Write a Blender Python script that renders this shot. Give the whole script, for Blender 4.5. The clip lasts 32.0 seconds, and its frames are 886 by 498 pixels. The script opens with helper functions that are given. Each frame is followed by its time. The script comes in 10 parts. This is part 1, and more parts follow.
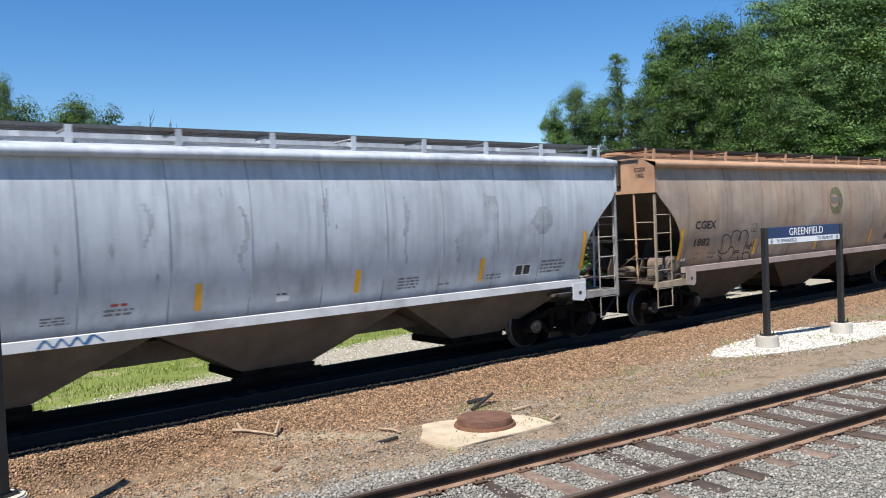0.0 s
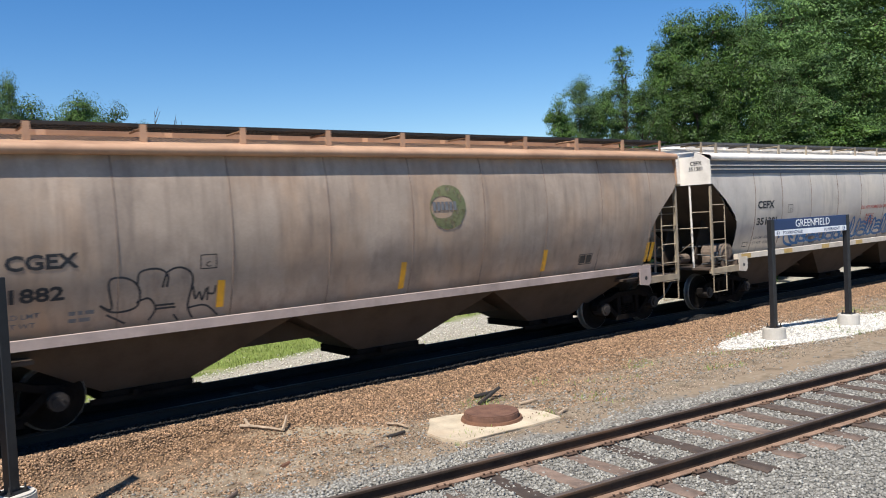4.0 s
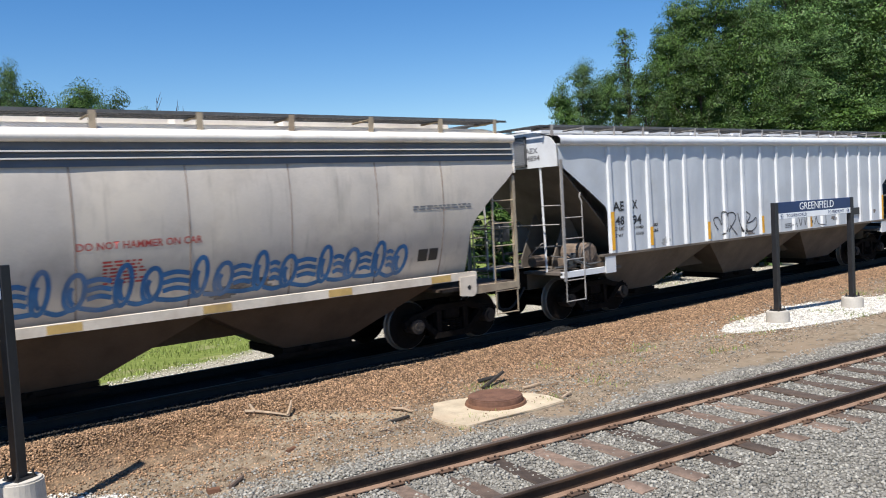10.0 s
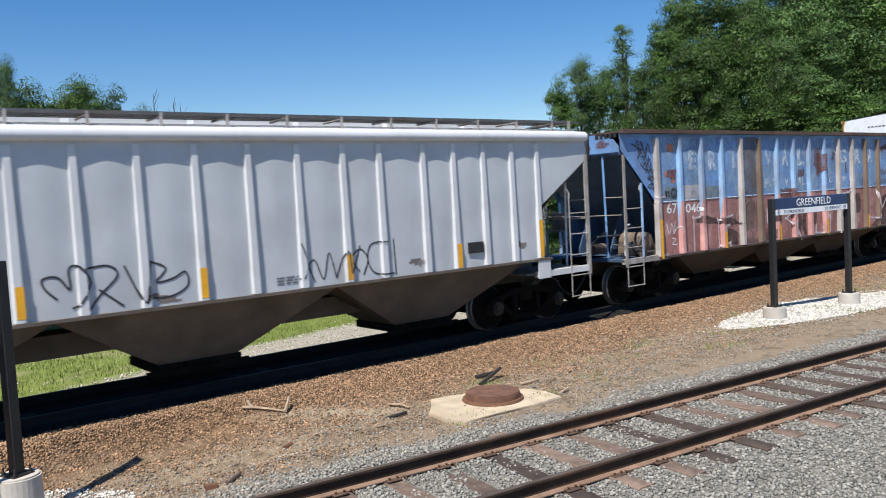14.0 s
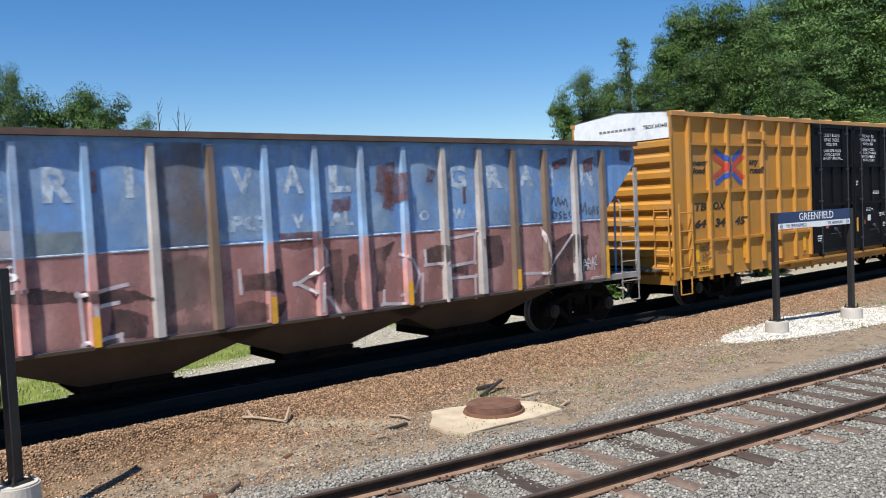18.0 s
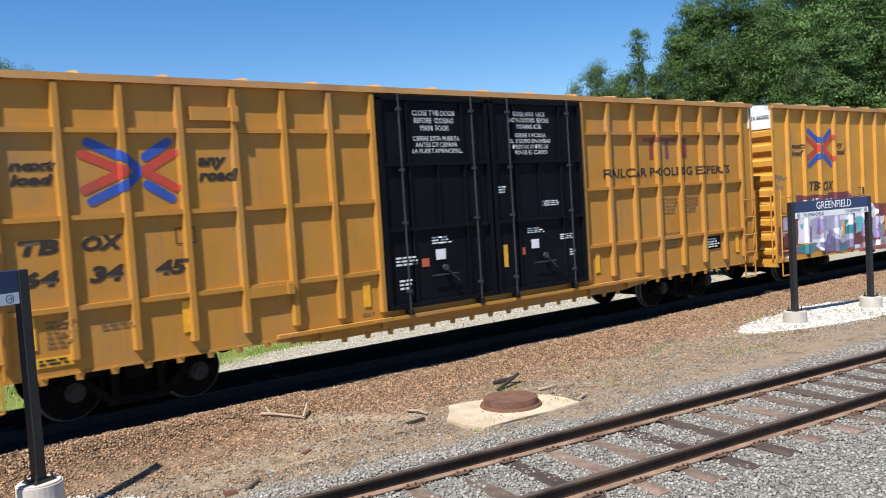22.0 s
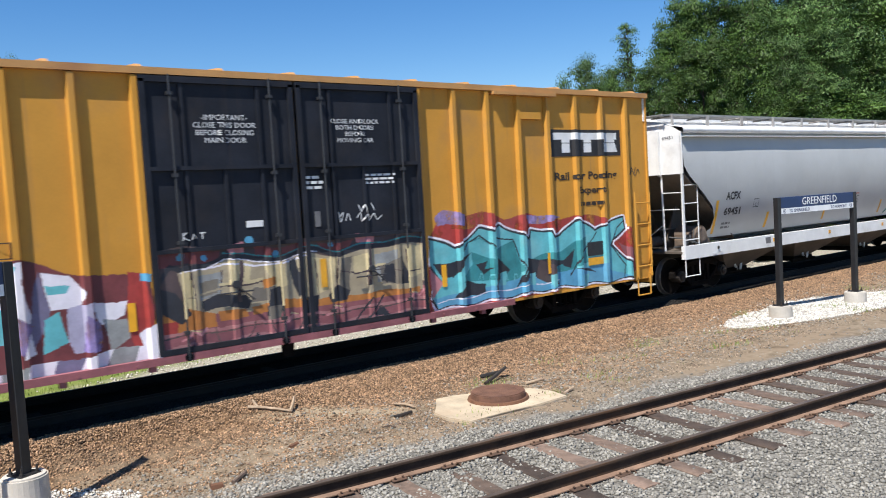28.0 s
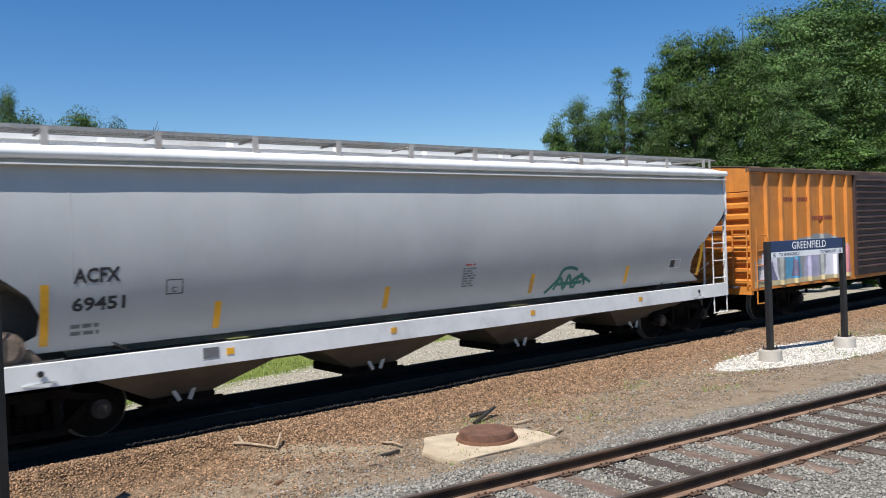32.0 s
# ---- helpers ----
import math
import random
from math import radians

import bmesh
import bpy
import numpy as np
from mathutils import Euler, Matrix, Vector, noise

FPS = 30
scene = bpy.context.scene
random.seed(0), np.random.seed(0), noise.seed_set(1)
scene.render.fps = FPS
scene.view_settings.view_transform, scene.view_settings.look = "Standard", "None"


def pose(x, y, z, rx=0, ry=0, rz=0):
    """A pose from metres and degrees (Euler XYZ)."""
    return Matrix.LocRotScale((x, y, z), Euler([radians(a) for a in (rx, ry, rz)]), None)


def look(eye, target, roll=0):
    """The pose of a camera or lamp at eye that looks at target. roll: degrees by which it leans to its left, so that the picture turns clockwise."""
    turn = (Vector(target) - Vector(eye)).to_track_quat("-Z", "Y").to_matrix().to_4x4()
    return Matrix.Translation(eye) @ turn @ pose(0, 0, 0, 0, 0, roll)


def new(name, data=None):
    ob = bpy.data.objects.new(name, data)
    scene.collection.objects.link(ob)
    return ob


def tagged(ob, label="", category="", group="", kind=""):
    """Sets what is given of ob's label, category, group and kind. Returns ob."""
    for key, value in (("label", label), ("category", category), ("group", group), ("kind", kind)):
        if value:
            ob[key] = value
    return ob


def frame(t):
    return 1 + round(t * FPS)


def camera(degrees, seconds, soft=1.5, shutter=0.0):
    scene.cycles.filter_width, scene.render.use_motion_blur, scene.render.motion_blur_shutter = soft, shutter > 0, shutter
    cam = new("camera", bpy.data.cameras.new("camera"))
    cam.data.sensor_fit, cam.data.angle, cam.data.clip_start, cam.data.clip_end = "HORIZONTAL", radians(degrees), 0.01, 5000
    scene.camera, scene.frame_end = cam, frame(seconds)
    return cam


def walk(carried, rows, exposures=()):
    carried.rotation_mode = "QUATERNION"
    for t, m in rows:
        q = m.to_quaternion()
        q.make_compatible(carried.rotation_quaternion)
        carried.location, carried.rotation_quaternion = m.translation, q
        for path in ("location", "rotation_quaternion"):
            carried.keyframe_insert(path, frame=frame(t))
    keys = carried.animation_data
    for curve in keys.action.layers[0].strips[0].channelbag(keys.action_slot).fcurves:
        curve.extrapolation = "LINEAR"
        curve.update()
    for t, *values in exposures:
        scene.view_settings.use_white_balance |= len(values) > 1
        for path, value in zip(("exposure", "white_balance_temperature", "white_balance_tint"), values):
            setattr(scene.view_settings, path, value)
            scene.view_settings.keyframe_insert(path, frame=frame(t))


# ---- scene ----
LENS = 57.51
EYE = (0.0, 0.0, 2.744)
cam = camera(LENS, 32.0, soft=1.0, shutter=0.3)
CAMERA_ROWS = [
    (0.0, 88.121, 2.351, -38.963), (0.5, 88.142, 2.586, -38.951), (1.0, 88.071, 2.809, -38.805), (1.5, 87.948, 2.788, -38.801),
    (2.0, 87.780, 2.726, -38.924), (2.5, 87.643, 2.785, -38.928), (3.0, 87.727, 2.777, -38.776), (3.5, 87.805, 2.761, -38.653),
    (5.5, 87.341, 3.254, -38.291), (6.0, 87.168, 3.260, -38.205), (6.5, 87.002, 3.123, -38.358), (7.0, 86.868, 3.093, -38.495),
    (7.5, 86.824, 3.226, -38.393), (8.0, 86.829, 3.282, -38.225), (8.5, 86.837, 3.293, -38.148), (9.0, 86.747, 3.162, -38.327),
    (9.5, 86.657, 3.147, -38.459), (10.0, 86.705, 3.198, -38.381), (10.5, 86.798, 3.200, -38.331), (11.0, 86.830, 3.086, -38.397),
    (11.5, 86.655, 2.986, -38.551), (12.0, 86.471, 3.182, -38.572), (12.5, 86.468, 3.347, -38.452), (13.0, 86.532, 3.327, -38.354),
    (13.5, 86.486, 3.151, -38.479), (14.0, 86.419, 3.179, -38.565), (14.5, 86.391, 3.394, -38.417), (16.5, 86.761, 2.980, -38.322),
    (17.0, 87.096, 2.858, -38.474), (17.5, 87.274, 2.780, -38.426), (18.0, 87.225, 2.691, -38.386), (18.5, 87.079, 2.825, -38.316),
    (19.0, 86.957, 3.014, -38.232), (19.5, 86.923, 3.096, -38.137), (20.0, 86.989, 3.058, -37.944), (20.5, 86.997, 3.031, -37.758),
    (21.0, 86.869, 3.264, -37.723), (21.5, 86.814, 3.485, -37.635), (22.0, 86.901, 3.607, -37.390), (22.5, 86.939, 3.553, -37.154),
    (23.0, 86.942, 3.360, -37.172), (23.5, 86.847, 3.440, -37.326), (24.0, 86.697, 3.547, -37.558), (24.5, 86.694, 3.553, -37.689),
    (25.0, 86.801, 3.312, -37.900), (25.5, 86.776, 3.215, -38.179), (27.5, 86.473, 3.426, -38.182), (28.0, 86.406, 3.322, -38.226),
    (28.5, 86.625, 3.281, -38.090), (29.0, 86.898, 3.124, -38.032), (29.5, 87.518, 2.544, -38.213), (30.0, 88.494, 2.017, -38.650),
    (30.5, 89.052, 2.161, -38.806), (31.0, 89.172, 2.309, -38.764), (31.5, 89.170, 2.298, -38.720), (32.0, 89.043, 2.211, -38.793),
]
# seconds and the metres that the train has rolled since 13 s
TRAIN_ROWS = [
    (0.0, -50.26), (1.0, -46.41), (2.0, -42.56), (3.0, -38.71), (3.5, -36.78), (5.5, -29.04), (6.0, -27.11), (7.0, -23.25), 
    (8.0, -19.38), (9.0, -15.50), (10.0, -11.61), (11.0, -7.73), (12.0, -3.86), (13.0, 0.00), (14.0, 3.85), (14.5, 5.78), 
    (16.5, 13.45), (17.0, 15.37), (18.0, 19.21), (19.0, 23.04), (20.0, 26.85), (21.0, 30.64), (22.0, 34.42), (23.0, 38.20), 
    (24.0, 41.98), (25.0, 45.77), (25.5, 47.67), (27.5, 55.31), (28.0, 57.24), (29.0, 61.08), (30.0, 64.93), (31.0, 68.78), 
    (32.0, 72.61), 
]
walk(cam, [(t, pose(*EYE, rx, ry, rz)) for t, rx, ry, rz in CAMERA_ROWS], exposures=[(0.0, 0.64, 6350, 10), (3.0, 0.62, 6350, 10), (6.0, 0.54, 6350, 10), (7.5, 0.53, 6350, 10), (9.5, 0.57, 6350, 10), (13.5, 0.47, 6350, 10), (19.0, 0.54, 6350, 10), (21.0, 0.62, 6350, 10), (23.0, 0.70, 6350, 10), (25.0, 0.58, 6350, 10), (27.0, 0.64, 6350, 10), (29.0, 0.58, 6350, 10), (30.0, 0.44, 6350, 10), (32.0, 0.40, 6350, 10)])

# ---- world and sun ----
SUN_WAY = Vector((0.55, 0.25, -1.0)).normalized()
SUN_UP = math.asin(-SUN_WAY.z)
world = bpy.data.worlds.new("world")
scene.world = world
world.use_nodes = True
wt = world.node_tree
sky = wt.nodes.new("ShaderNodeTexSky")
sky.sky_type = "NISHITA"
sky.sun_disc = False
sky.sun_elevation = SUN_UP
sky.sun_rotation = math.atan2(-SUN_WAY.x, -SUN_WAY.y)
sky.altitude = 60
sky.air_density = 1.0
sky.dust_density = 0.0
sky.ozone_density = 3.2
deep = wt.nodes.new("ShaderNodeHueSaturation")
deep.inputs["Saturation"].default_value = 1.33
deep.inputs["Hue"].default_value = 0.506
wt.links.new(sky.outputs[0], deep.inputs["Color"])
wt.nodes["Background"].inputs["Strength"].default_value = 0.085
wt.links.new(deep.outputs[0], wt.nodes["Background"].inputs[0])
sun = new("sun", bpy.data.lights.new("sun", "SUN"))
sun.data.energy = 5.0
sun.data.angle = radians(0.53)
sun.data.color = (1.0, 0.95, 0.87)
sun.matrix_world = look((0, 0, 60), Vector((0, 0, 60)) + SUN_WAY)


# ---- materials ----
def mat(name, col, rough=0.6, metal=0.0, var=0.12, scale=2.0, dirt=None, dirt_amount=0.0, streak=0.0, bump=0.15, fine=60.0, island=0.0, obj_var=0.0, gloss=0.5, worn=0.0, fade=0.14, wash=None, wash_amount=0.5):
    """A painted or raw surface: base colour with wide and fine variation, dirt in patches or running streaks, fine relief."""
    m = bpy.data.materials.new(name)
    m.use_nodes = True
    n, l = m.node_tree.nodes, m.node_tree.links
    b = n["Principled BSDF"]
    b.inputs["Roughness"].default_value = rough
    b.inputs["Metallic"].default_value = metal
    b.inputs["Specular IOR Level"].default_value = gloss
    tc = n.new("ShaderNodeTexCoord")

    def noise_at(sc, sx=1.0, sz=1.0, detail=5.0):
        mp = n.new("ShaderNodeMapping")
        mp.inputs["Scale"].default_value = (sx, sx, sz)
        l.new(tc.outputs["Object"], mp.inputs["Vector"])
        t = n.new("ShaderNodeTexNoise")
        t.inputs["Scale"].default_value = sc
        t.inputs["Detail"].default_value = detail
        t.inputs["Roughness"].default_value = 0.6
        l.new(mp.outputs[0], t.inputs["Vector"])
        return t.outputs["Fac"]

    def mix(fac, a, c, mode="MIX"):
        x = n.new("ShaderNodeMix")
        x.data_type, x.blend_type = "RGBA", mode
        for sock, v in ((x.inputs["Factor"], fac), (x.inputs["A"], a), (x.inputs["B"], c)):
            if isinstance(v, (int, float)):
                sock.default_value = v
            elif isinstance(v, (tuple, list)):
                sock.default_value = (*v[:3], 1)
            else:
                l.new(v, sock)
        return x.outputs["Result"]

    def ramp(v, lo, hi):
        r = n.new("ShaderNodeMapRange")
        r.inputs["From Min"].default_value, r.inputs["From Max"].default_value = lo, hi
        l.new(v, r.inputs["Value"])
        return r.outputs[0]

    lo = tuple(c * (1 - var) for c in col)
    hi = tuple(min(1, c * (1 + var)) for c in col)
    c = mix(ramp(noise_at(scale), 0.3, 0.7), lo, hi)
    c = mix(ramp(noise_at(fine * 0.5), 0.25, 0.75), c, mix(1.0, c, (1 - var * 0.7,) * 3, "MULTIPLY"))
    if wash:      # wide soft clouds of a second tone, drawn out downward
        c = mix(ramp(noise_at(0.7, 1.0, 0.45, 4.0), 0.62 - 0.3 * wash_amount, 0.9 - 0.2 * wash_amount), c, wash)
        c = mix(ramp(noise_at(1.9, 1.0, 0.25, 6.0), 0.56, 0.8), c, mix(1.0, c, tuple(0.62 + 0.0 * v for v in wash), "MULTIPLY"))
    if dirt and dirt_amount:
        patch = ramp(noise_at(0.9, 1.0, 1.0, 8.0), 0.62 - 0.3 * dirt_amount, 0.78)
        c = mix(patch, c, mix(0.75, c, dirt))
    if dirt and streak:
        run = ramp(noise_at(7.0, 1.0, 0.05, 6.0), 0.66 - 0.35 * streak, 0.8)
        c = mix(run, c, mix(0.6, c, dirt))
    if island:
        g = n.new("ShaderNodeNewGeometry")
        c = mix(ramp(g.outputs["Random Per Island"], 0.0, 1.0), mix(1.0, c, (1 - island,) * 3, "MULTIPLY"), mix(1.0, c, (1 + island,) * 3, "MULTIPLY"))
    if obj_var:
        oi = n.new("ShaderNodeObjectInfo")
        c = mix(ramp(oi.outputs["Random"], 0.0, 1.0), mix(1.0, c, (1 - obj_var,) * 3, "MULTIPLY"), mix(1.0, c, (1 + obj_var,) * 3, "MULTIPLY"))
    l.new(c, b.inputs["Base Color"])
    if worn:      # paint gone in patches
        clear = n.new("ShaderNodeBsdfTransparent")
        both = n.new("ShaderNodeMixShader")
        l.new(ramp(noise_at(scale * 1.7, 1.0, 0.7, 7.0), 0.79 - fade / 2 - 0.5 * worn, 0.79 + fade / 2 - 0.5 * worn), both.inputs[0])
        l.new(b.outputs[0], both.inputs[1])
        l.new(clear.outputs[0], both.inputs[2])
        l.new(both.outputs[0], n["Material Output"].inputs[0])
    if bump:
        bp = n.new("ShaderNodeBump")
        bp.inputs["Strength"].default_value = bump
        bp.inputs["Distance"].default_value = 0.01
        l.new(noise_at(fine), bp.inputs["Height"])
        l.new(bp.outputs[0], b.inputs["Normal"])
    return m


# ---- mesh helpers ----
def box(bm, x0, x1, y0, y1, z0, z1):
    v = [bm.verts.new(p) for p in ((x0, y0, z0), (x1, y0, z0), (x1, y1, z0), (x0, y1, z0), (x0, y0, z1), (x1, y0, z1), (x1, y1, z1), (x0, y1, z1))]
    for f in ((3, 2, 1, 0), (4, 5, 6, 7), (0, 1, 5, 4), (1, 2, 6, 5), (2, 3, 7, 6), (3, 0, 4, 7)):
        bm.faces.new([v[i] for i in f])
    return v


def hexa(bm, bottom, top):
    """A block between two four-cornered rings."""
    v = [bm.verts.new(p) for p in (*bottom, *top)]
    for f in ((3, 2, 1, 0), (4, 5, 6, 7), (0, 1, 5, 4), (1, 2, 6, 5), (2, 3, 7, 6), (3, 0, 4, 7)):
        bm.faces.new([v[i] for i in f])
    return v


def prism(bm, pts, axis, a, b):
    """A polygon swept along an axis: pts are (x, z) for 'y', (y, z) for 'x', (x, y) for 'z'."""
    def at(p, s):
        return {"y": (p[0], s, p[1]), "x": (s, p[0], p[1]), "z": (p[0], p[1], s)}[axis]
    lo = [bm.verts.new(at(p, a)) for p in pts]
    hi = [bm.verts.new(at(p, b)) for p in pts]
    k = len(pts)
    bm.faces.new(lo[::-1])
    bm.faces.new(hi)
    for i in range(k):
        bm.faces.new((lo[i], lo[(i + 1) % k], hi[(i + 1) % k], hi[i]))


def rod(bm, a, b, r, n=6, r2=None):
    a, b = Vector(a), Vector(b)
    w = (b - a).normalized()
    u = w.orthogonal().normalized()
    v = w.cross(u)
    r2 = r if r2 is None else r2
    lo, hi = [], []
    for i in range(n):
        t = 2 * math.pi * (i + 0.5) / n
        d = u * math.cos(t) + v * math.sin(t)
        lo.append(bm.verts.new(a + d * r))
        hi.append(bm.verts.new(b + d * r2))
    bm.faces.new(lo[::-1])
    bm.faces.new(hi)
    for i in range(n):
        bm.faces.new((lo[i], lo[(i + 1) % n], hi[(i + 1) % n], hi[i]))


def pipe(bm, pts, r, n=6):
    for a, b in zip(pts, pts[1:]):
        rod(bm, a, b, r, n)


def sheet(bm, rows):
    """A surface through rows of points."""
    g = [[bm.verts.new(p) for p in row] for row in rows]
    for r0, r1 in zip(g, g[1:]):
        for i in range(len(r0) - 1):
            bm.faces.new((r0[i], r0[i + 1], r1[i + 1], r1[i]))
    return g


def mesh_of(name, bm, material, smooth=False):
    bmesh.ops.recalc_face_normals(bm, faces=bm.faces)
    me = bpy.data.meshes.new(name)
    bm.to_mesh(me)
    bm.free()
    me.materials.append(material)
    if smooth:
        for p in me.polygons:
            p.use_smooth = True
    return me


def part(name, bm, material, parent, label="", smooth=False, at=None):
    ob = new(name, mesh_of(name, bm, material, smooth))
    ob.parent = parent
    if at is not None:
        ob.location = at
    if label:
        ob["label"] = label
    return ob


def solid(name, bm, material, label, category, kind="", group="", smooth=False):
    return tagged(new(name, mesh_of(name, bm, material, smooth)), label, category, group, kind)


def raw(name, verts, faces, material):
    me = bpy.data.meshes.new(name)
    me.from_pydata([tuple(v) for v in verts], [], faces)
    me.materials.append(material)
    return me


def bevel(bm, w, seg=1):
    bmesh.ops.bevel(bm, geom=list(bm.edges), offset=w, segments=seg, affect="EDGES", clamp_overlap=True)


def letters(name, text, size, material, parent, x, y, z, tilt=0.0, label="", stretch=1.0, shear=0.0, spacing=1.0, along=0.0, yaw=0.0, align="LEFT"):
    """Words as thin raised paint on a side that faces the viewer (-y)."""
    cu = bpy.data.curves.new("words", "FONT")
    cu.body, cu.size, cu.extrude, cu.shear, cu.space_character, cu.align_x, cu.resolution_u = text, size, 0.0015, shear, spacing, align, 2
    cu.space_line = 1.0
    tmp = bpy.data.objects.new("words", cu)
    scene.collection.objects.link(tmp)
    me = bpy.data.meshes.new_from_object(tmp.evaluated_get(bpy.context.evaluated_depsgraph_get()))
    bpy.data.objects.remove(tmp)
    me.transform(Matrix.Diagonal((stretch, 1, 1, 1)))
    me.materials.clear()
    me.materials.append(material)
    ob = new(name, me)
    ob.parent = parent
    ob.matrix_basis = pose(x, y, z, 90 + tilt, along, yaw)
    if label:
        ob["label"] = label
    return ob


STEEL_DARK = mat("dark_steel", (0.035, 0.032, 0.03), 0.75, 0.3, 0.4, 4, (0.09, 0.055, 0.03), 0.4, bump=0.4)
RUST = mat("rust", (0.16, 0.075, 0.04), 0.85, 0.1, 0.35, 6, (0.06, 0.03, 0.02), 0.5, bump=0.6)
PLATE_RUST = mat("plate_rust", (0.11, 0.062, 0.038), 0.9, 0.0, 0.4, 6, (0.05, 0.03, 0.02), 0.5, bump=0.6)
RAIL_SIDE = mat("rail_side", (0.058, 0.039, 0.028), 0.9, 0.0, 0.35, 3, (0.13, 0.068, 0.036), 0.35, bump=0.3, gloss=0.2)
RAIL_TOP = mat("rail_top", (0.115, 0.088, 0.07), 0.55, 0.25, 0.25, 3, bump=0.1)
RAIL_FOOT = mat("rail_foot", (0.24, 0.15, 0.10), 0.85, 0.0, 0.25, 5, (0.1, 0.05, 0.03), 0.3, bump=0.4)
TIE = mat("tie_wood", (0.150, 0.103, 0.076), 0.9, 0, 0.45, 5, (0.075, 0.055, 0.043), 0.6, bump=1.0, fine=25, obj_var=0.6)
# rails and ties below the train, with its shadow put into their colour
SHADED_TRACK = mat("shaded_track", (0.009, 0.008, 0.008), 0.9, 0, 0.3, 4, bump=0.5)
RAIL_DARK = mat("dark_rail_top", (0.05, 0.047, 0.044), 0.5, 0.5, 0.25, 3, bump=0.1)
CONCRETE = mat("concrete", (0.53, 0.49, 0.43), 0.9, 0, 0.15, 4, (0.35, 0.3, 0.24), 0.35, bump=0.4)
SLAB = mat("slab_concrete", (0.50, 0.41, 0.29), 0.9, 0, 0.22, 3, (0.36, 0.25, 0.16), 0.45, bump=0.6)
COVER = mat("cover_rust", (0.17, 0.085, 0.055), 0.8, 0.2, 0.3, 6, (0.3, 0.17, 0.1), 0.3, bump=0.5)
POST_BLACK = mat("post_black", (0.018, 0.018, 0.02), 0.45, 0, 0.3, 5, (0.05, 0.045, 0.04), 0.2, bump=0.1)
SIGN_BLUE = mat("sign_blue", (0.012, 0.035, 0.11), 0.4, 0, 0.1, 3, bump=0.02)
SIGN_WHITE = mat("sign_white", (0.78, 0.79, 0.8), 0.45, 0, 0.05, 3, bump=0.02)
DRIFTWOOD = mat("dry_wood", (0.42, 0.31, 0.21), 0.9, 0, 0.3, 9, (0.2, 0.13, 0.08), 0.4, bump=0.8)
BARK = mat("bark", (0.07, 0.05, 0.035), 0.95, 0, 0.4, 4, bump=1.0, fine=12)
# ---- ground ----
TURN = -0.1118          # the near track's heading against the far track
NEAR_ACROSS = 7.2288    # its centre line, across its own heading
NEAR_TOP = -0.203       # its railhead; the far track's railhead is at 0
FAR_Y = 13.23           # centre line of the far track


def near_point(a, b, z):
    c, s = math.cos(TURN), math.sin(TURN)
    return Vector((a * c - b * s, a * s + b * c, z))


def near_across(x, y):
    return -x * math.sin(TURN) + y * math.cos(TURN)


def step(v, a, b):
    t = min(1, max(0, (v - a) / (b - a)))
    return t * t * (3 - 2 * t)


def ground_z(x, y):
    b = near_across(x, y)
    z = -0.47
    z += 0.07 * (step(b, 4.6, 5.9) - step(b, 8.5, 9.3))          # ballast of the near track
    z += 0.31 * (step(y, 10.1, 12.0) - step(y, 14.2, 15.8))      # ballast shoulder of the far track
    z -= 0.25 * step(y, 16.5, 22)
    z -= 0.30 * step(6.0 - x, 0, 2.5) * (step(y, 9.3, 10.1) - step(y, 11.1, 11.8))      # hollow beside the sign
    z += 0.03 * noise.noise((x * 0.5, y * 0.5, 0)) + 0.012 * noise.noise((x * 2.1, y * 2.1, 3))
    far = step(math.hypot(x, y), 60, 140)
    return z * (1 - far) - 0.7 * far


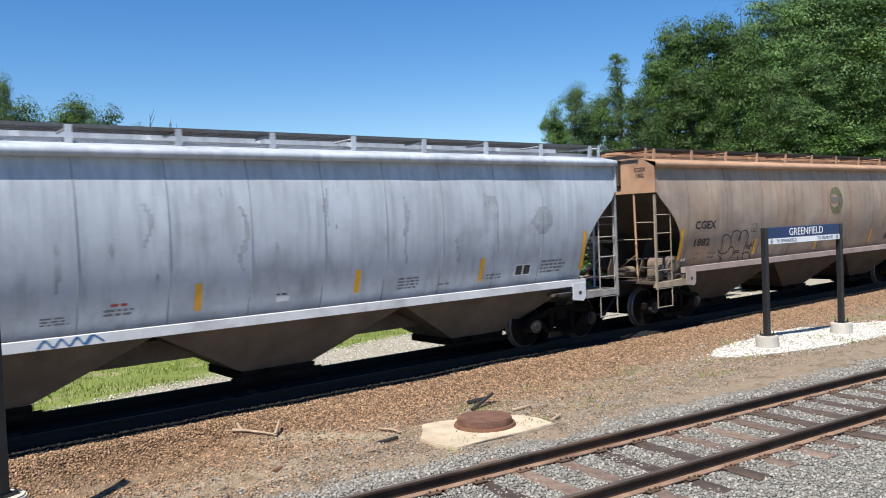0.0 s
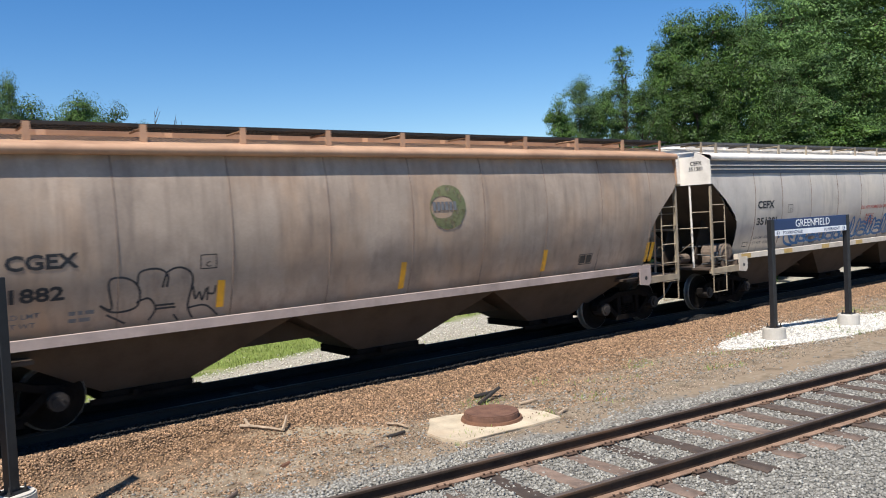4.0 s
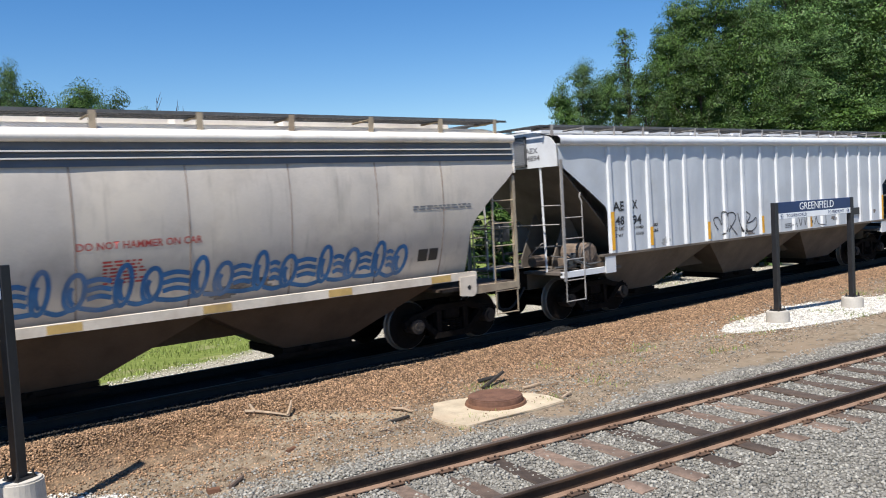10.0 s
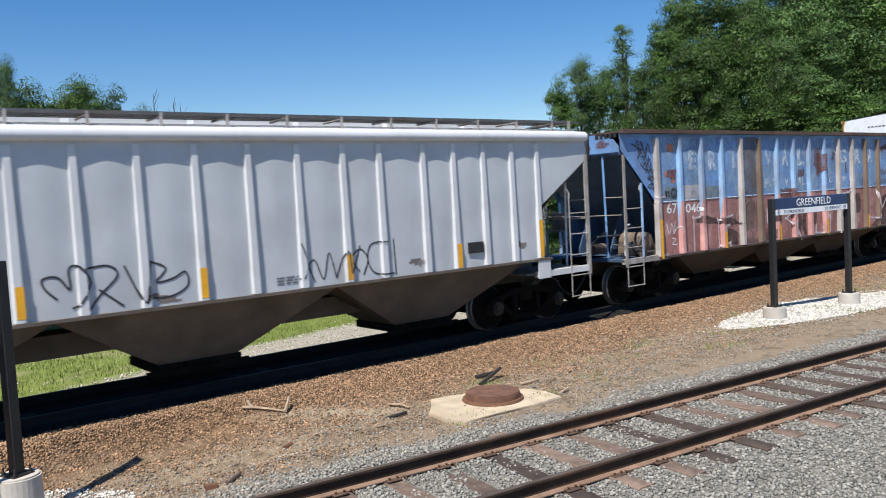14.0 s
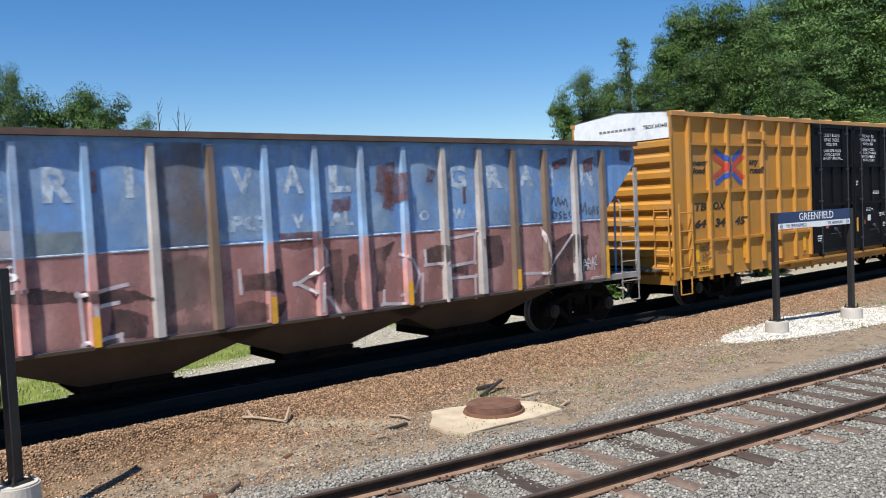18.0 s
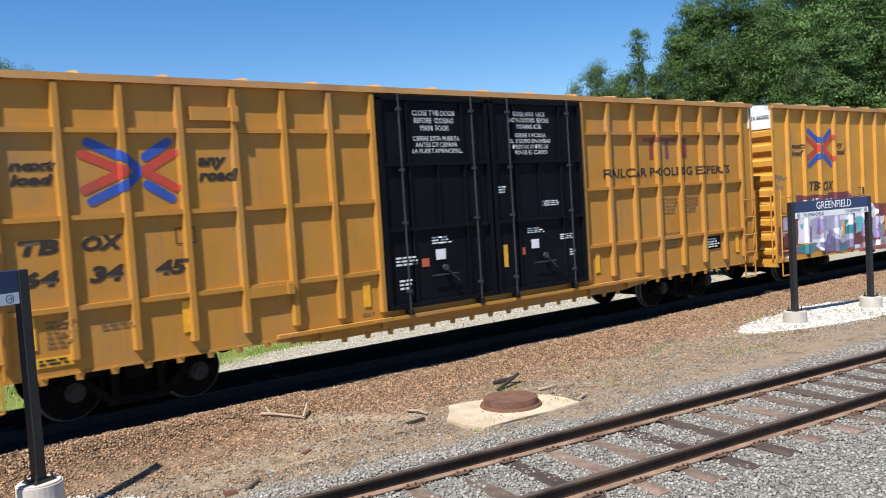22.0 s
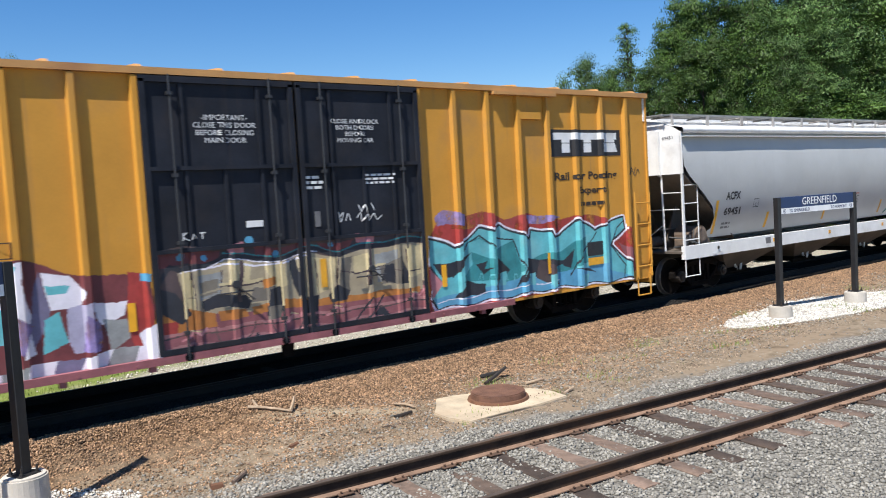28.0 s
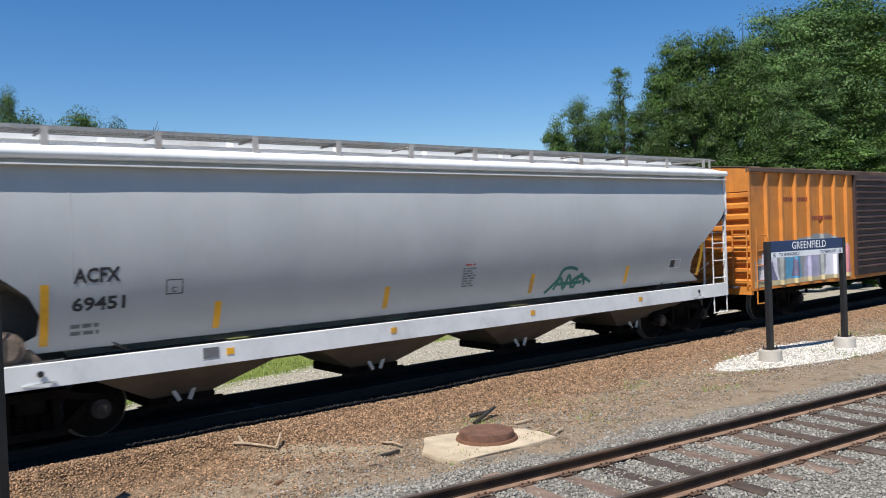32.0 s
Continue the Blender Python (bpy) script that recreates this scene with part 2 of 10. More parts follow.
def ground_material():
    m = bpy.data.materials.new("ground")
    m.use_nodes = True
    n, l = m.node_tree.nodes, m.node_tree.links
    bsdf = n["Principled BSDF"]
    bsdf.inputs["Roughness"].default_value = 0.95
    bsdf.inputs["Specular IOR Level"].default_value = 0.15
    tc = n.new("ShaderNodeTexCoord")
    sep = n.new("ShaderNodeSeparateXYZ")
    l.new(tc.outputs["Object"], sep.inputs[0])

    def tex(scale, detail=4.0, kind="ShaderNodeTexNoise"):
        t = n.new(kind)
        t.inputs["Scale"].default_value = scale
        t.inputs["Detail"].default_value = detail
        l.new(tc.outputs["Object"], t.inputs["Vector"])
        return t

    def math_(op, a, b_):
        q = n.new("ShaderNodeMath")
        q.operation = op
        for i, v in enumerate((a, b_)):
            if isinstance(v, (int, float)):
                q.inputs[i].default_value = v
            else:
                l.new(v, q.inputs[i])
        return q.outputs[0]

    def ramp(v, lo, hi):
        r = n.new("ShaderNodeMapRange")
        r.inputs["From Min"].default_value, r.inputs["From Max"].default_value = lo, hi
        l.new(v, r.inputs["Value"])
        return r.outputs[0]

    def mix(f, a, c):
        x = n.new("ShaderNodeMix")
        x.data_type = "RGBA"
        for sock, v in ((x.inputs["Factor"], f), (x.inputs["A"], a), (x.inputs["B"], c)):
            if isinstance(v, tuple):
                sock.default_value = (*v, 1)
            else:
                l.new(v, sock)
        return x.outputs["Result"]

    wob = tex(0.8, 5).outputs["Fac"]
    wob2 = tex(3.5, 5).outputs["Fac"]
    stone = n.new("ShaderNodeTexVoronoi")
    stone.inputs["Scale"].default_value = 26
    l.new(tc.outputs["Object"], stone.inputs["Vector"])
    wv = n.new("ShaderNodeSeparateColor")
    l.new(stone.outputs["Color"], wv.inputs[0])
    pick = wv.outputs[0]
    across = math_("ADD", math_("MULTIPLY", sep.outputs[0], -math.sin(TURN)), math_("MULTIPLY", sep.outputs[1], math.cos(TURN)))
    shift = math_("MULTIPLY", math_("SUBTRACT", wob, 0.5), 1.6)
    shift2 = math_("MULTIPLY", math_("SUBTRACT", wob2, 0.5), 0.7)
    b = math_("ADD", math_("ADD", across, shift), shift2)
    y = math_("ADD", math_("ADD", sep.outputs[1], shift), shift2)
    grey = mix(pick, (0.11, 0.102, 0.088), (0.28, 0.262, 0.226))
    dirt = mix(ramp(tex(9, 8).outputs["Fac"], 0.3, 0.7), (0.165, 0.128, 0.087), (0.31, 0.25, 0.18))
    dirt = mix(ramp(tex(1.1, 5).outputs["Fac"], 0.4, 0.62), dirt, (0.25, 0.19, 0.13))
    dirt = mix(ramp(tex(2.6, 7).outputs["Fac"], 0.52, 0.68), dirt, (0.15, 0.112, 0.075))
    brown = mix(pick, (0.055, 0.032, 0.018), (0.25, 0.155, 0.085))
    # near-black ground tone: the train's shadow painted along the far track
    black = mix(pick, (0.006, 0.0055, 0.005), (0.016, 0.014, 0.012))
    pale = mix(pick, (0.24, 0.215, 0.17), (0.42, 0.385, 0.315))
    grass = mix(ramp(tex(5, 8).outputs["Fac"], 0.3, 0.7), (0.11, 0.15, 0.03), (0.20, 0.23, 0.06))
    grass = mix(ramp(tex(0.7, 3).outputs["Fac"], 0.55, 0.7), grass, (0.3, 0.27, 0.15))
    c = mix(ramp(b, 9.0, 9.35), grey, dirt)
    c = mix(ramp(math_("SUBTRACT", y, math_("ADD", math_("MULTIPLY", sep.outputs[0], 0.03), math_("MULTIPLY", ramp(sep.outputs[0], 6.5, 4.0), 0.75))), 9.85, 10.55), c, brown)
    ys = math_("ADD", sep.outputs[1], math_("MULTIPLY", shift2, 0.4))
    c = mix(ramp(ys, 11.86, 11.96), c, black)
    c = mix(ramp(ys, 14.3, 14.6), c, pale)
    edge = math_("SUBTRACT", y, math_("MULTIPLY", sep.outputs[0], 0.35))
    c = mix(ramp(edge, 14.4, 15.2), c, grass)
    for cx, cy, rx, ry in ((19.6, 9.65, 3.9, 0.95), (2.0, 10.35, 0.9, 0.55)):       # bedding of the white gravel
        px, py = math_("SUBTRACT", sep.outputs[0], cx), math_("SUBTRACT", sep.outputs[1], cy)
        u = math_("DIVIDE", math_("ADD", math_("MULTIPLY", px, math.cos(TURN)), math_("MULTIPLY", py, math.sin(TURN))), rx)
        v = math_("DIVIDE", math_("ADD", math_("MULTIPLY", px, -math.sin(TURN)), math_("MULTIPLY", py, math.cos(TURN))), ry)
        rad = math_("ADD", math_("ADD", math_("MULTIPLY", u, u), math_("MULTIPLY", v, v)), math_("MULTIPLY", shift2, 1.2))
        c = mix(ramp(rad, 1.05, 0.8), c, mix(pick, (0.42, 0.385, 0.33), (0.66, 0.61, 0.53)))
    worn = mix(ramp(tex(6, 6).outputs["Fac"], 0.35, 0.65), (0.27, 0.215, 0.145), (0.37, 0.30, 0.205))
    px, py = math_("SUBTRACT", sep.outputs[0], 6.2), math_("SUBTRACT", sep.outputs[1], 10.55)      # trodden pale dust
    u = math_("DIVIDE", math_("ADD", px, math_("MULTIPLY", py, 0.7)), 0.75)
    v = math_("DIVIDE", math_("SUBTRACT", py, math_("MULTIPLY", px, -0.45)), 0.28)
    rad = math_("ADD", math_("ADD", math_("MULTIPLY", u, u), math_("MULTIPLY", v, v)), math_("MULTIPLY", shift2, 2.5))
    c = mix(ramp(rad, 1.5, 0.3), c, worn)
    l.new(c, bsdf.inputs["Base Color"])
    bp = n.new("ShaderNodeBump")
    bp.inputs["Strength"].default_value = 0.9
    bp.inputs["Distance"].default_value = 0.02
    l.new(stone.outputs["Distance"], bp.inputs["Height"])
    l.new(bp.outputs[0], bsdf.inputs["Normal"])
    return m


def spaced(lo, hi, step_in, reach):
    """Even steps between lo and hi, then widening ones out to the reach."""
    vals = list(np.arange(lo, hi + 1e-6, step_in))
    d = step_in
    while vals[-1] < reach:
        d *= 1.35
        vals.append(vals[-1] + d)
    d = step_in
    while vals[0] > -reach:
        d *= 1.35
        vals.insert(0, vals[0] - d)
    return vals


def build_ground():
    xs, ys = spaced(-2, 34, 0.3, 2500), spaced(3, 20, 0.25, 2500)
    verts = [(x, y, ground_z(x, y)) for y in ys for x in xs]
    w = len(xs)
    faces = [(j * w + i, j * w + i + 1, (j + 1) * w + i + 1, (j + 1) * w + i) for j in range(len(ys) - 1) for i in range(w - 1)]
    me = raw("ground", verts, faces, ground_material())
    for p in me.polygons:
        p.use_smooth = True
    tagged(new("ground", me), "trackside ground of ballast, dirt, gravel and grass", "ground", kind="structure")


build_ground()


def rail_part(name, p, q, prof, material, parent, label=""):
    """One length of a rail's section, swept from p to q; prof is (across, height) from the railhead."""
    bm = bmesh.new()
    d = (q - p).normalized()
    side = Vector((-d.y, d.x, 0))
    ring = [[bm.verts.new(e + side * a + Vector((0, 0, z))) for a, z in prof] for e in (p, q)]
    k = len(prof)
    for i in range(k):
        bm.faces.new((ring[0][i], ring[0][(i + 1) % k], ring[1][(i + 1) % k], ring[1][i]))
    bm.faces.new(ring[0])
    bm.faces.new(ring[1][::-1])
    return part(name, bm, material, parent, label)


def build_rail(p, q, top, side, foot, label, group):
    root = tagged(new("rail"), label, "rail", group)
    head = rail_part("railhead", p, q, [(-0.030, -0.002), (-0.036, -0.008), (-0.036, -0.030), (-0.009, -0.042), (0.009, -0.042), (0.036, -0.030), (0.036, -0.008), (0.030, -0.002)], side, root)
    rail_part("running_band", p, q, [(-0.030, -0.002), (-0.022, 0.0), (0.022, 0.0), (0.030, -0.002)], top, head, "dull worn running surface")
    rail_part("web", p, q, [(-0.009, -0.042), (-0.009, -0.140), (0.009, -0.140), (0.009, -0.042)], side, root)
    rail_part("foot", p, q, [(-0.009, -0.140), (-0.070, -0.158), (-0.070, -0.170), (0.070, -0.170), (0.070, -0.158), (0.009, -0.140)], foot, root)


def build_near_track():
    for side in (-0.7535, 0.7535):
        build_rail(near_point(-40, NEAR_ACROSS + side, NEAR_TOP), near_point(160, NEAR_ACROSS + side, NEAR_TOP), RAIL_TOP, RAIL_SIDE, RAIL_FOOT, "rust-brown steel rail of the empty track", "rails of the empty track")


build_near_track()


TIES_AT = []


def build_ties():
    """Wooden sleepers of the near track, each with worn ends, tie plates and rail anchors."""
    road = tagged(new("tie_row"), "weathered wooden ties bedded in grey ballast", "railway ties", kind="structure")
    plates = bmesh.new()
    shapes = []
    rng = random.Random(5)
    for k in range(6):
        bm = bmesh.new()
        n = 7
        rows = []
        for i in range(n):
            t = -1.3 + 2.6 * i / (n - 1)
            wv = 0.115 + rng.uniform(-0.012, 0.012)
            o = rng.uniform(-0.01, 0.01)
            h = rng.uniform(-0.012, 0.004)
            rows.append([(o - wv, t, -0.16), (o - wv, t, h - 0.012), (o - wv * 0.86, t, h), (o + rng.uniform(-.02, .02), t, h + rng.uniform(-0.008, 0.004)), (o + wv * 0.86, t, h), (o + wv, t, h - 0.012), (o + wv, t, -0.16)])
        g = sheet(bm, rows)
        bm.faces.new([v for v in g[0]][::-1])
        bm.faces.new(g[-1])
        shapes.append(mesh_of("tie", bm, TIE))
    a = 5.41 - 0.655 * 21
    i = 0
    while a < 62:
        rng.seed(900 + i)
        TIES_AT.append(a)
        p = near_point(a + rng.uniform(-0.03, 0.03), NEAR_ACROSS + rng.uniform(-0.06, 0.06) - 0.02, NEAR_TOP - 0.170 + rng.uniform(-0.012, 0.006))
        ob = new("tie", shapes[rng.randrange(6)])
        ob.parent = road
        ob.matrix_basis = pose(p.x, p.y, p.z, 0, 0, math.degrees(TURN) + rng.uniform(-1.6, 1.6))
        if 2 < a < 30:
            for side in (-0.7535, 0.7535):
                for e in (-1, 1):
                    c0 = near_point(a, NEAR_ACROSS + side + e * 0.075, NEAR_TOP - 0.165)
                    d = near_point(a + 1, NEAR_ACROSS, 0) - near_point(a, NEAR_ACROSS, 0)
                    s = Vector((-d.y, d.x, 0)) * e
                    up = Vector((0, 0, 1))
                    hexa(plates, [c0 - d * 0.09 - s * 0.01, c0 + d * 0.09 - s * 0.01, c0 + d * 0.09 + s * 0.07, c0 - d * 0.09 + s * 0.07],
                         [c0 - d * 0.09 - s * 0.01 + up * 0.012, c0 + d * 0.09 - s * 0.01 + up * 0.012, c0 + d * 0.09 + s * 0.07 + up * 0.008, c0 - d * 0.09 + s * 0.07 + up * 0.008])
                    for o in (-0.05, 0.05):
                        q = c0 + d * o + s * 0.02
                        rod(plates, q, q + up * 0.03, 0.011, 5)
                        rod(plates, q + up * 0.028, q + up * 0.036, 0.016, 5)
                    q = c0 + d * 0.14 + s * 0.02     # rail anchor
                    pipe(plates, [q - s * 0.05, q + s * 0.03 + up * 0.022, q + s * 0.055 - up * 0.01], 0.012, 5)
        a += 0.655
        i += 1
    tagged(new("tie_plates", mesh_of("tie_plates", plates, PLATE_RUST)), "rusty tie plates, spikes and rail anchors", "track fastenings", kind="stuff")


build_ties()


def build_far_track():
    for side in (-0.7535, 0.7535):
        build_rail(Vector((-120, FAR_Y + side, 0)), Vector((240, FAR_Y + side, 0)), RAIL_DARK, SHADED_TRACK, SHADED_TRACK, "steel rail under the train, coloured black for its shadow", "rails under the train")
    road = tagged(new("dark_tie_row"), "wooden ties under the train, coloured black for its shadow", "railway ties", kind="structure")
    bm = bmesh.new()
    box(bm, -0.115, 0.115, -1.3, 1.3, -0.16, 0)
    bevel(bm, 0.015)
    me = mesh_of("tie", bm, SHADED_TRACK)
    rng = random.Random(8)
    for i in range(150):
        ob = new("tie", me)
        ob.parent = road
        ob.matrix_basis = pose(-25 + i * 0.56, FAR_Y + rng.uniform(-0.05, 0.05), -0.172, 0, 0, rng.uniform(-1.5, 1.5))


build_far_track()


# ---- stones ----
def stone_bank(n, rng):
    """A few rough stones: knocked-about octahedra with cut corners."""
    out = []
    for _ in range(n):
        v = np.array([(1, 0, 0), (-1, 0, 0), (0, 1, 0), (0, -1, 0), (0, 0, 1), (0, 0, -1), (.62, .62, .3), (-.62, .62, -.3), (-.62, -.62, .3), (.62, -.62, -.3)], float)
        v *= rng.uniform(0.72, 1.15, (10, 1))
        v *= np.array([1, rng.uniform(0.65, 1), rng.uniform(0.45, 0.8)])
        out.append(v)
    return out


STONE_FACES = [(4, 0, 6), (4, 6, 2), (4, 2, 8), (4, 8, 3), (4, 3, 0), (2, 1, 8), (8, 1, 3), (2, 6, 0), (0, 3, 9), (5, 9, 3), (5, 3, 1), (5, 1, 7), (5, 7, 2), (2, 7, 1), (5, 2, 0), (5, 0, 9)]


def pebble_bank(n, rng):
    """Plainer stones for the small sizes: lopsided octahedra."""
    out = []
    for _ in range(n):
        v = np.array([(1, 0, 0), (-1, 0, 0), (0, 1, 0), (0, -1, 0), (0, 0, 1), (0, 0, -1)], float)
        v *= rng.uniform(0.7, 1.25, (6, 1))
        v += rng.uniform(-0.25, 0.25, (6, 3))
        out.append(v * np.array([1, rng.uniform(0.55, 1), rng.uniform(0.45, 0.8)]))
    return out


PEBBLE_FACES = [(0, 2, 4), (2, 1, 4), (1, 3, 4), (3, 0, 4), (2, 0, 5), (1, 2, 5), (3, 1, 5), (0, 3, 5)]


def scatter(name, label, category, material, spots, size_lo, size_hi, seed, sink=0.15, small=False):
    rng = np.random.default_rng(seed)
    bank = pebble_bank(12, rng) if small else stone_bank(12, rng)
    corners = 6 if small else 10
    n = len(spots)
    size = size_lo + (size_hi - size_lo) * rng.random(n) ** 1.8
    ang = rng.uniform(0, 2 * np.pi, n)
    tilt = rng.uniform(-0.6, 0.6, n)
    kind = rng.integers(0, 12, n)
    base = np.array(bank)[kind]
    ca, sa, ct, st = np.cos(ang), np.sin(ang), np.cos(tilt), np.sin(tilt)
    x, y, z = base[..., 0], base[..., 1], base[..., 2]
    y, z = y * ct[:, None] - z * st[:, None], y * st[:, None] + z * ct[:, None]
    x, y = x * ca[:, None] - y * sa[:, None], x * sa[:, None] + y * ca[:, None]
    pts = np.stack([x, y, z], -1) * size[:, None, None] + np.asarray(spots)[:, None, :]
    pts[..., 2] += (size * (0.45 - sink))[:, None]
    f = np.array(PEBBLE_FACES if small else STONE_FACES)
    faces = (f[None] + (np.arange(n) * corners)[:, None, None]).reshape(-1, 3)
    me = bpy.data.meshes.new(name)
    me.vertices.add(n * corners)
    me.vertices.foreach_set("co", pts.reshape(-1))
    me.loops.add(len(faces) * 3)
    me.loops.foreach_set("vertex_index", faces.reshape(-1).astype(np.int32))
    me.polygons.add(len(faces))
    me.polygons.foreach_set("loop_start", np.arange(0, len(faces) * 3, 3, dtype=np.int32))
    me.update(calc_edges=True)
    me.validate()
    me.materials.append(material)
    return tagged(new(name, me), label, category, kind="stuff")


GREY_STONE = mat("grey_ballast", (0.275, 0.258, 0.222), 0.9, 0, 0.25, 8, bump=0.4, island=0.45)
BROWN_STONE = mat("brown_ballast", (0.315, 0.194, 0.110), 0.9, 0, 0.35, 8, bump=0.4, island=0.75)
WHITE_STONE = mat("white_gravel", (0.61, 0.575, 0.51), 0.85, 0, 0.25, 8, bump=0.3, island=0.5)
PALE_STONE = mat("pale_gravel", (0.50, 0.465, 0.395), 0.9, 0, 0.2, 8, bump=0.3, island=0.35)


def spots_where(n, x0, x1, y0, y1, keep, seed, near=0.0):
    """Random places on the ground; denser towards the viewer."""
    rng = random.Random(seed)
    out = []
    while len(out) < n:
        x = x0 + (x1 - x0) * rng.random() ** (1 + near)
        y = rng.uniform(y0, y1)
        k = keep(x, y)
        if k > rng.random():
            out.append((x, y, ground_z(x, y)))
    return out


def grey_zone(x, y):
    b0 = near_across(x, y)
    if abs(b0 - NEAR_ACROSS) < 1.33:
        a = x * math.cos(TURN) + y * math.sin(TURN)
        if min(abs(a - t) for t in TIES_AT) < 0.125:
            bury = noise.noise((a * 0.9, b0 * 1.7, 31))
            return 0.09 + 0.8 * max(0, min(1, 0.02 + bury * 2.4))
    b = near_across(x, y) + 0.8 * noise.noise((x * 0.8, y * 0.8, 5)) * 0.6
    return 1.0 if b < 8.9 else max(0.04, 1 - (b - 8.9) / 0.5) if y < 11 else 0


def brown_zone(x, y):
    if y > 11.93 + 0.05 * noise.noise((x * 3, y * 3, 1)):
        return 0.0
    v = y - 0.03 * x - 0.75 * step(6.5 - x, 0, 2.5) + 0.55 * noise.noise((x * 0.7, y * 0.7, 9)) + 0.25 * noise.noise((x * 2.3, y * 2.3, 19))
    thin = 1 - 0.85 * math.exp(-(((x - 6.2 + 0.7 * (y - 10.55)) / 0.75) ** 2 + ((y - 10.55 + 0.45 * (x - 6.2)) / 0.28) ** 2))
    return thin * min(1, max(0.12 if near_across(x, y) > 9.0 else 0.0, (v - 9.75) / 0.7))


scatter("grey_ballast_stones", "loose grey crushed-stone ballast", "ballast", GREY_STONE, spots_where(62000, 2.2, 30, 3.0, 9.8, grey_zone, 11, 0.35), 0.014, 0.038, 1)
scatter("brown_ballast_stones", "brown rust-stained ballast stones", "ballast", BROWN_STONE, spots_where(125000, 0.8, 34, 9.0, 12.0, brown_zone, 12, 0.35), 0.008, 0.027, 2, small=True)


def dirt_zone(x, y):
    b = near_across(x, y)
    return 0.9 if 8.7 < b and y - 0.03 * x < 10.7 else 0.0


def shaded_zone(x, y):
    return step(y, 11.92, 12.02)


DIRT_STONE = mat("dirt_pebbles", (0.31, 0.235, 0.165), 0.95, 0, 0.3, 8, bump=0.4, island=0.85)
# ballast darkened in its colour to stand for the train's shadow
SHADED_STONE = mat("shaded_ballast", (0.014, 0.012, 0.010), 0.85, 0, 0.4, 8, bump=0.4, island=0.7)
scatter("dirt_pebbles", "fine tan pebbles trodden into the dirt", "pebbles", DIRT_STONE, spots_where(42000, 1.5, 30, 8.3, 11.2, dirt_zone, 15, 0.3), 0.006, 0.021, 4, small=True)
scatter("dirt_stones", "scattered grey and tan stones on the dirt", "stones", GREY_STONE, spots_where(4200, 1.5, 28, 8.6, 11.2, dirt_zone, 25, 0.3), 0.010, 0.036, 9)
scatter("oily_ballast_stones", "ballast beside the rail, coloured black for the train's shadow", "ballast", SHADED_STONE, spots_where(12000, 0.0, 34, 11.9, 12.42, shaded_zone, 16, 0.4), 0.014, 0.036, 5, small=True)
scatter("pale_gravel_stones", "pale gravel beyond the far track", "gravel", PALE_STONE, spots_where(12000, 0, 30, 14.9, 20.5, lambda x, y: 1.0 if y - 0.35 * x < 15.1 or y < 15.9 else 0.012, 17, 0.3), 0.012, 0.04, 6, small=True)


def patch(cx, cy, rx, ry, turn):
    c, s = math.cos(turn), math.sin(turn)

    def keep(x, y):
        u, v = (x - cx) * c + (y - cy) * s, -(x - cx) * s + (y - cy) * c
        a = math.atan2(v, u)
        return 1.0 if (u / rx) ** 2 + (v / ry) ** 2 < 1 + 0.35 * noise.noise((math.cos(a) * 1.6 + cx, math.sin(a) * 1.6, 2)) else 0.0
    return keep


white = spots_where(19000, 15, 26, 8, 11.4, patch(19.6, 9.65, 3.9, 0.95, TURN), 13) + spots_where(600, 14, 27, 8, 11.4, patch(19.6, 9.65, 4.6, 1.25, TURN), 18) + spots_where(2600, 0, 5, 9, 11.4, patch(2.0, 10.35, 0.95, 0.6, TURN), 14)
scatter("white_gravel_stones", "bright white crushed gravel round the sign footings", "gravel", WHITE_STONE, [(x, y, z + 0.006) for x, y, z in white], 0.012, 0.034, 3, sink=0.0, small=True)


